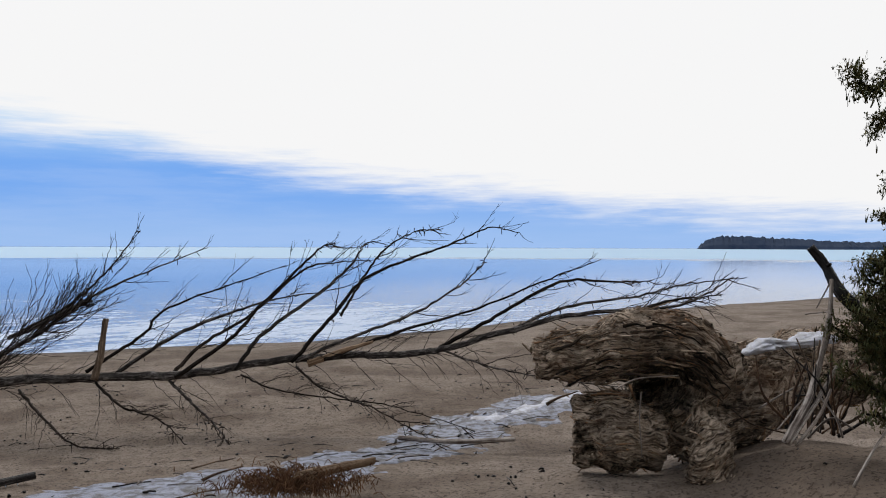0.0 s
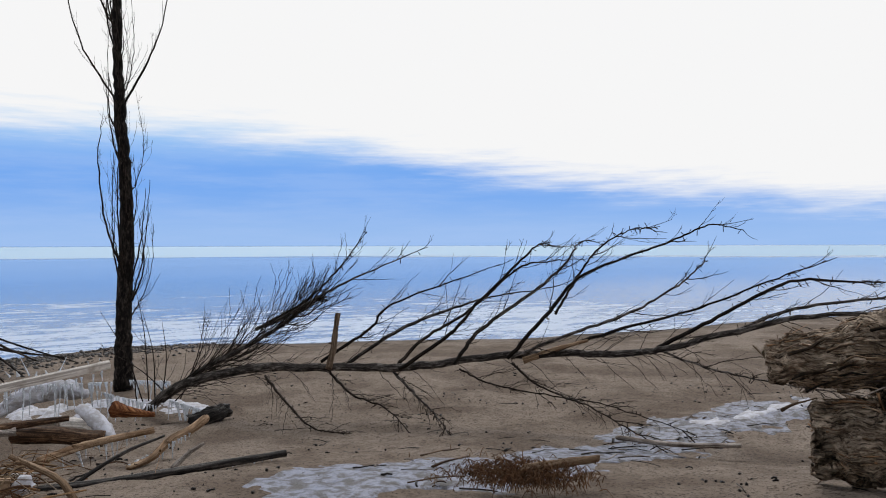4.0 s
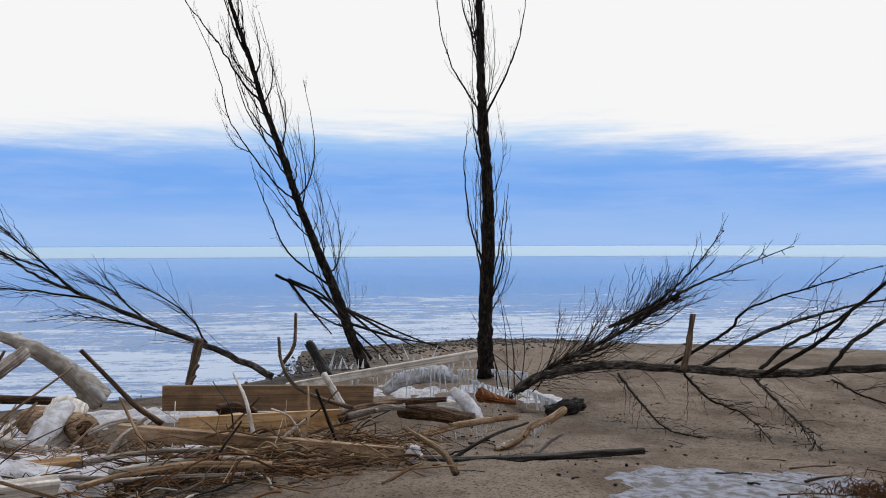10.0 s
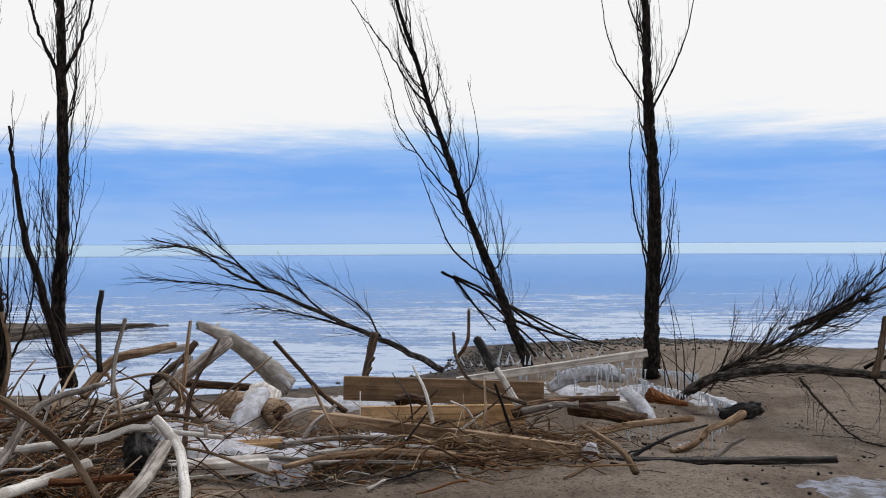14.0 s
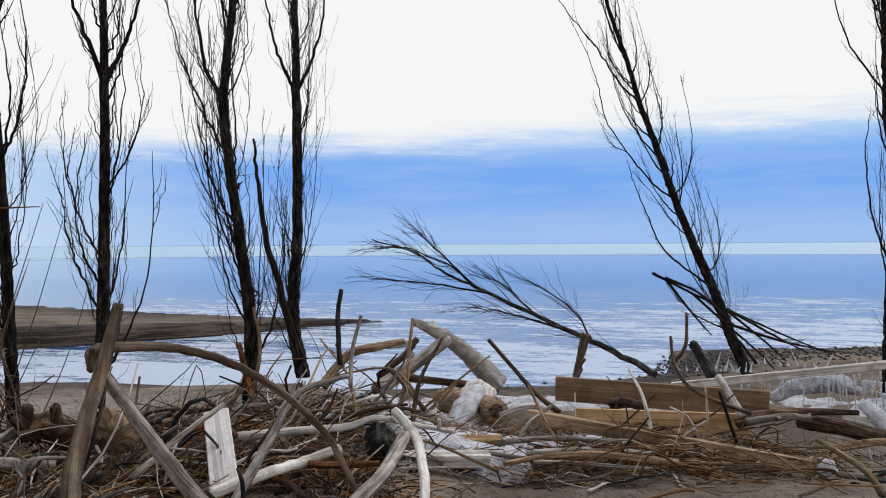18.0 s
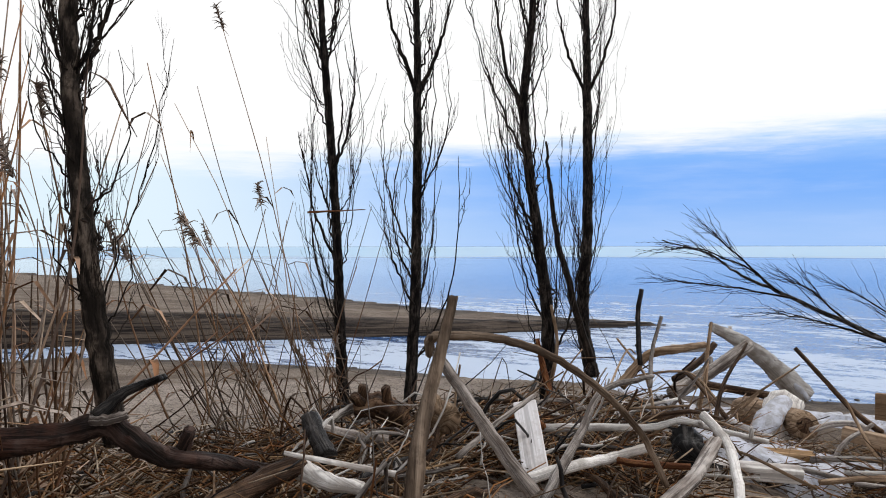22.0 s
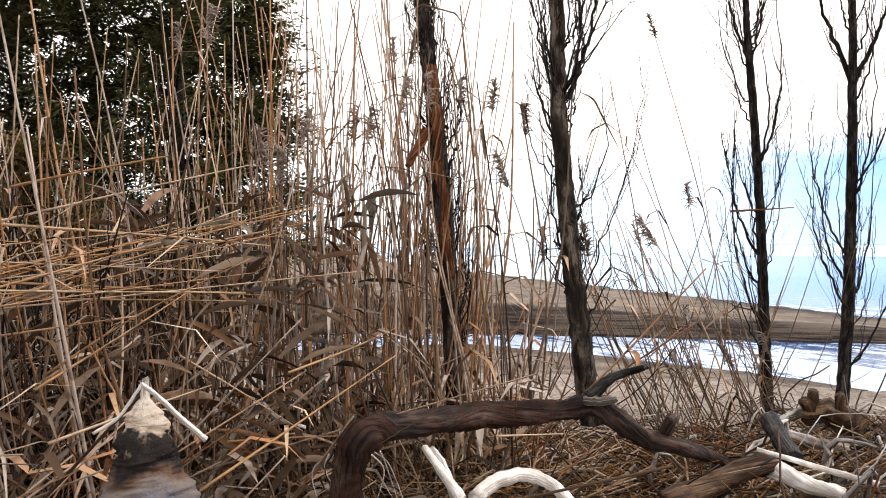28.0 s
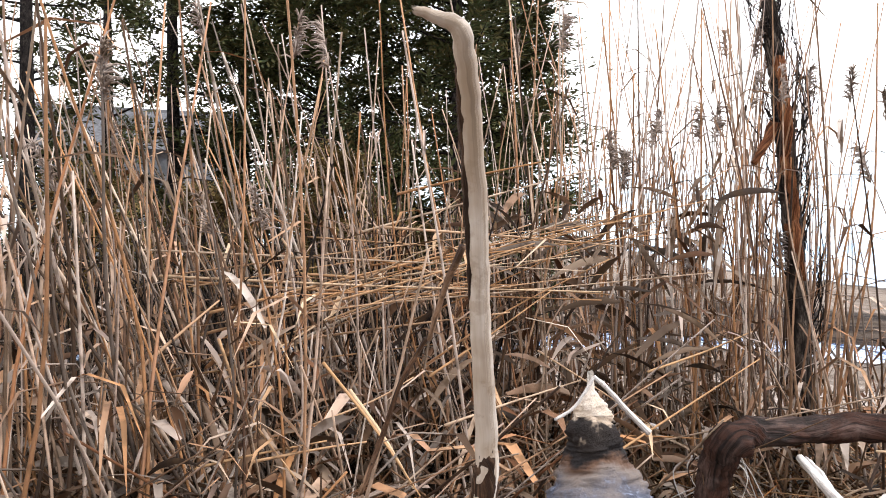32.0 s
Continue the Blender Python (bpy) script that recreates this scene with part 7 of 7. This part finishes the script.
# long pale stems fallen across the others
for i, (foot, tip, r) in enumerate((((-1.94, -3.10, 1.17), (-2.31, -2.60, 1.53), 0.0045), ((-1.71, -2.84, 1.04), (-2.09, -2.59, 1.15), 0.005), ((-1.99, -2.56, 0.86), (-2.56, -2.18, 1.20), 0.005), ((-2.27, -2.66, 0.93), (-2.56, -2.33, 0.91), 0.004), ((-1.45, -3.15, 1.04), (-1.72, -2.97, 1.17), 0.004),
                                    ((-1.37, -3.45, 1.16), (-1.95, -3.24, 1.52), 0.004), ((-1.40, -2.93, 1.18), (-1.38, -2.68, 0.96), 0.007), ((-1.24, -3.30, 1.31), (-1.29, -3.02, 0.94), 0.005), ((-1.19, -3.09, 1.00), (-1.51, -2.97, 1.01), 0.005), ((-2.35, -2.91, 1.19), (-2.48, -2.50, 0.93), 0.004), ((-2.08, -3.10, 1.33), (-2.13, -2.88, 0.95), 0.005),
                                    ((-1.76, -2.94, 1.17), (-2.19, -2.76, 1.42), 0.0045), ((-2.64, -1.85, 0.93), (-2.79, -1.65, 0.92), 0.004), ((-1.07, -3.19, 0.99), (-1.42, -3.04, 1.02), 0.005), ((-1.34, -2.97, 1.26), (-1.37, -2.65, 0.95), 0.005), ((-1.02, -3.34, 1.25), (-1.25, -3.31, 1.42), 0.006), ((-2.37, -2.49, 1.15), (-2.74, -2.26, 1.27), 0.005))):
    reed_thing(foot, tip, 1000 + i, i % 2, False, r, GOLD)


def broad_leaves(count, seed, first, high, mat, label, last=178):
    """Wide dead leaves bent and twisted between the stems."""
    rng = random.Random(seed)
    out = []
    for _ in range(count):
        a = radians(rng.uniform(first, last))
        near = 2.75 if a < radians(142) else 2.2
        d = near + 1.0 * rng.random()
        b = Vector((-math.sin(a) * d, -1.2 + math.cos(a) * d, 0))
        b.z = ground_z(b.x, b.y) + rng.uniform(0.03, high)
        t, l, w = rng.uniform(0, 6.28), rng.uniform(0.15, 0.42), rng.uniform(0.008, 0.017)
        go = Vector((math.cos(t), math.sin(t), rng.gauss(0.4, 0.8))).normalized()
        side = go.cross(Vector((rng.gauss(0, 1), rng.gauss(0, 1), rng.gauss(0, 0.6)))).normalized()
        v, f = [], []
        for k in range(5):
            u = k / 4
            q = b + go * l * u + Vector((0, 0, -0.35 * l * u * u))
            side = (side + go.cross(side) * rng.gauss(0, 0.25)).normalized()
            ww = w * (0.35, 0.9, 1.0, 0.7, 0.05)[k]
            v += [tuple(q - side * ww), tuple(q + go.cross(side) * ww * 0.35), tuple(q + side * ww)]
        for k in range(4):
            f += [(3 * k, 3 * k + 1, 3 * k + 4, 3 * k + 3), (3 * k + 1, 3 * k + 2, 3 * k + 5, 3 * k + 4)]
        out.append((v, f, [q[:2] for q in v]))
    tagged(part("dead_leaves", join(out), mat), label, "leaves", kind="stuff")


broad_leaves(300, 82, 120, 0.95, REED, "wide dry curled leaves hanging among the reeds")
# dark colour stands in for shade low between the stems
broad_leaves(850, 83, 130, 0.6, REED_DIM, "withered leaves low among the reeds, coloured dark for shade")
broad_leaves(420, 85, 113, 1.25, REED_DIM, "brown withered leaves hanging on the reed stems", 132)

# seed heads that stand out
for i, (foot, tip) in enumerate((((-2.38, -3.04, 0.97), (-2.40, -2.83, 2.42)), ((-1.47, -3.26, 1.11), (-1.38, -3.32, 1.75)), ((-1.71, -3.19, 1.07), (-1.62, -3.27, 2.29)), ((-3.42, -2.29, 0.86), (-3.43, -2.24, 2.32)), ((-2.77, -2.80, 0.97), (-2.79, -2.77, 1.94)), ((-3.01, -2.53, 0.95), (-3.01, -2.54, 2.14)), ((-3.69, -2.03, 0.88), (-3.71, -1.92, 1.66)), ((-2.85, -2.65, 0.97), (-2.90, -2.55, 1.56)), ((-2.50, -2.86, 0.96), (-2.67, -2.57, 2.07)),
                                 ((-1.52, -3.35, 1.06), (-1.56, -3.31, 2.31)), ((-2.79, -2.84, 0.97), (-2.81, -2.80, 1.96)), ((-2.91, -2.53, 0.97), (-2.95, -2.46, 2.12)), ((-2.98, -2.39, 0.97), (-3.00, -2.33, 2.24)))):
    reed_thing(foot, tip, 1040 + i, 1, True, 0.0045)



# ---- conifers ----
def spray(p, d, long, rng, out, dense=10):
    """A flat fan of scale leaves at the end of a twig."""
    d = d.normalized()
    side = d.cross(Vector((rng.gauss(0, 0.4), rng.gauss(0, 0.4), 1))).normalized()
    for k in range(dense):
        f = (k + 0.5) / dense
        s = 1 if k % 2 else -1
        a = p + d * long * f
        e = (d + side * s * rng.uniform(0.5, 1.1) + Vector((0, 0, rng.gauss(-0.05, 0.2)))).normalized() * long * rng.uniform(0.25, 0.5) * (1.1 - f * 0.7)
        w = d.cross(e).cross(e).normalized() * long * 0.045
        m = a + e * 0.5
        lift = Vector((rng.gauss(0, 0.01), rng.gauss(0, 0.01), rng.gauss(0, 0.02)))
        base = len(out[0])
        out[0].extend([tuple(a), tuple(m + w + lift), tuple(a + e), tuple(m - w + lift)])
        out[1].append((base, base + 1, base + 2, base + 3))


def cedar(base, height, radius, seed, branches, first=0.05, leaf=0.3, per=16, label="", dense=9, foliage=CEDAR, kind="cedar_tree"):
    rng = random.Random(seed)
    tree = thing(kind, label, "tree" if kind == "cedar_tree" else "shrub", "dark cedars" if kind == "cedar_tree" else "shrubs on the bank")
    tree.location = base
    part("trunk", tube([(0, 0, 0), (rng.gauss(0, 0.1), rng.gauss(0, 0.1), height * 0.5), (0, 0, height)], radius * 0.07, 0.02, 8, 6, 0.1, rng), BARK, tree)
    wood_shapes, out = [], ([], [])
    for i in range(branches):
        f = first + (0.97 - first) * (i + rng.random()) / branches
        a = rng.uniform(0, 6.28)
        l = radius * (1 - f) ** 0.6 * rng.uniform(0.6, 1.1)
        p = Vector((0, 0, height * f))
        d = Vector((math.cos(a), math.sin(a), rng.uniform(-0.1, 0.45)))
        pts = [p, p + d * l * 0.5, p + d * l + Vector((0, 0, l * 0.12))]
        wood_shapes.append(tube(pts, 0.012 + 0.012 * l, 0.005, 4, 3, 0, rng))
        line = spline(pts, 8)
        for _ in range(per):
            g = rng.uniform(0.2, 1.0)
            j = min(int(g * (len(line) - 1)), len(line) - 2)
            q = Vector(line[j])
            e = (d.normalized() + Vector((rng.gauss(0, 0.7), rng.gauss(0, 0.7), rng.gauss(0, 0.4)))).normalized()
            spray(q, e, leaf * rng.uniform(0.6, 1.3), rng, out, dense)
    tagged(part("branch_work", join(wood_shapes), TWIG, tree), kind="stuff")
    part("crown", (out[0], out[1], [v[:2] for v in out[0]]), foliage, tree)
    return tree


E1 = (2.73, 4.42, 0.61)
cedar((E1[0], E1[1], ground_z(E1[0], E1[1])), 1.75, 0.66, 81, 90, 0.12, 0.11, 60, "small dark green cedar beside the rotten log", 12)
E2 = (3.13, 3.90, 0.67)
cedar((E2[0], E2[1], ground_z(E2[0], E2[1])), 4.4, 1.0, 88, 70, 0.42, 0.14, 40, "dark green cedar reaching over the beach", 12)
bough = thing("cedar_bough", "dark cedar bough hanging over the beach", "branch")
bough.location = (2.32, 3.84, 2.58)
needles = ([], [])
rng = random.Random(92)
for pts in ([(0, 0, 0), (-0.12, 0.04, -0.15), (-0.22, 0.06, -0.26), (-0.3, 0.09, -0.16)], [(0.04, 0.05, -0.37), (-0.09, 0.07, -0.37), (-0.19, 0.08, -0.43)]):
    part("limb", tube(pts, 0.012, 0.004, 5, 5, 0.1, rng), TWIG, bough)
    axis = spline(pts, 14)
    for k in range(len(axis) - 1):
        for _ in range(3):
            spray(Vector(axis[k]), Vector(axis[k + 1] - axis[k]).normalized() + Vector((rng.gauss(0, 0.5), rng.gauss(0, 0.5), rng.gauss(0, 0.5))), rng.uniform(0.06, 0.12), rng, needles, 10)
part("foliage", (needles[0], needles[1], [v[:2] for v in needles[0]]), CEDAR, bough)
tip = cedar((E2[0], E2[1] + 0.3, ground_z(E2[0], E2[1])), 0.6, 0.5, 89, 12, 0.1, 0.2, 12, "low cedar shoot on the sand", 12)
for p, h, r, s, many in (((-17.71, -15.02, 0.47), 12, 3.4, 82, 130), ((-20.15, -15.02, 0.37), 10.5, 2.2, 290, 120), ((-16.39, -19.33, 0.43), 11, 2.8, 83, 130), ((-15.98, -22.24, 0.38), 12, 2.6, 289, 110), ((-13.54, -22.35, 0.47), 12.5, 3.0, 84, 55), ((-9.50, -23.01, 0.64), 12, 3.0, 85, 45), ((-20.29, -20.13, 0.23), 12, 2.8, 86, 110), ((-13.84, -26.77, 0.35), 12, 3.0, 87, 40)):
    cedar((p[0], p[1], ground_z(p[0], p[1]) - 0.1), h * 1.32, r * 1.32, s, many, 0.02, 0.95, 26, "tall dark cedar on the far bank behind the reeds")

for p, h, r, sd in (((-11.76, -13.73, 0.76), 3.4, 1.5, 301), ((-10.49, -16.45, 0.75), 3.0, 1.6, 302), ((-7.88, -16.47, 0.87), 3.0, 1.6, 303), ((-14.94, -14.24, 0.62), 2.4, 1.3, 304), ((-17.18, -13.51, 0.54), 1.5, 1.2, 305)):
    cedar((p[0], p[1], ground_z(p[0], p[1]) - 0.1), h * 1.32, r * 1.32, sd, 80, 0.02, 0.55, 22, "olive-brown shrub in front of the cedars", 8, SHRUB, "bank_shrub")


# ---- far things ----
def house():
    """The grey house on the bank, mostly hidden by the cedars."""
    foot = Vector((-20.15, -35.34, -0.24))
    foot.z = ground_z(foot.x, foot.y) - 0.1
    out = Vector((foot.x, foot.y, 0)).normalized()
    side = Vector((-out.y, out.x, 0))
    home = thing("house", "grey sided house with a dark roof among the cedars", "house")
    home.location = foot
    part("wall", box((0, 0, 2.7), side, (0, 0, 1), (8.0, 5.4, 6.0)), SIDING, home, smooth=False)
    for s in (-1, 1):
        part("roof", box(out * s * 1.75 + Vector((0, 0, 6.4)), side, out * s + Vector((0, 0, -0.6)), (8.8, 4.4, 0.2)), SHINGLE, home, smooth=False)
        part("gable", (lambda q: ([tuple(q + out * -3 + Vector((0, 0, 5.4))), tuple(q + out * 3 + Vector((0, 0, 5.4))), tuple(q + Vector((0, 0, 7.2))), tuple(q - side * s * 0.2 + out * -3 + Vector((0, 0, 5.4))), tuple(q - side * s * 0.2 + out * 3 + Vector((0, 0, 5.4))), tuple(q - side * s * 0.2 + Vector((0, 0, 7.2)))], [(0, 1, 2), (5, 4, 3), (0, 3, 4, 1), (1, 4, 5, 2), (2, 5, 3, 0)], [(0, 0)] * 6))(side * s * 3.99), SIDING, home, smooth=False)
    for s in (-2.6, -0.2, 2.4):
        w = part("window", box(side * s - out * 3.0 + Vector((0, 0, 3.6)), side, (0, 0, 1), (1.1, 1.3, 0.12)), SIDING, home, "pale window frame", smooth=False)
        part("pane", box(side * s - out * 3.05 + Vector((0, 0, 3.6)), side, (0, 0, 1), (0.95, 1.15, 0.06)), PANE, w, smooth=False)


house()


# ---- far things across the water ----
def headland():
    rng = random.Random(91)
    ob = thing("headland", "distant wooded headland across the lake", "headland", kind="structure")
    a, b = Vector((455.62, 1429.13, 2.18)), Vector((930.32, 1176.65, 4.01))
    xs = 160
    verts, faces = [], []
    away_dir = Vector((a.x, a.y, 0)).normalized()
    for i in range(xs + 1):
        f = i / xs
        p = a.lerp(b, f)
        h = 22 * min(1, (f / 0.07) ** 0.5) * (0.8 + 0.25 * math.sin(f * 7 + 1)) + rng.uniform(-2.2, 2.2)
        h = max(h, 1.0) if i else 0.5
        for k, (deep, high) in enumerate(((0, -1.5), (6, h * 0.35), (30, h), (90, h * 0.9), (200, -1.5))):
            q = p + away_dir * deep
            verts.append((q.x, q.y, LAKE + high))
    for i in range(xs):
        for k in range(4):
            j = i * 5 + k
            faces.append((j, j + 5, j + 6, j + 1))
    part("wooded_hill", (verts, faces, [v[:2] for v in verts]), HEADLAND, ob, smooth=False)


headland()
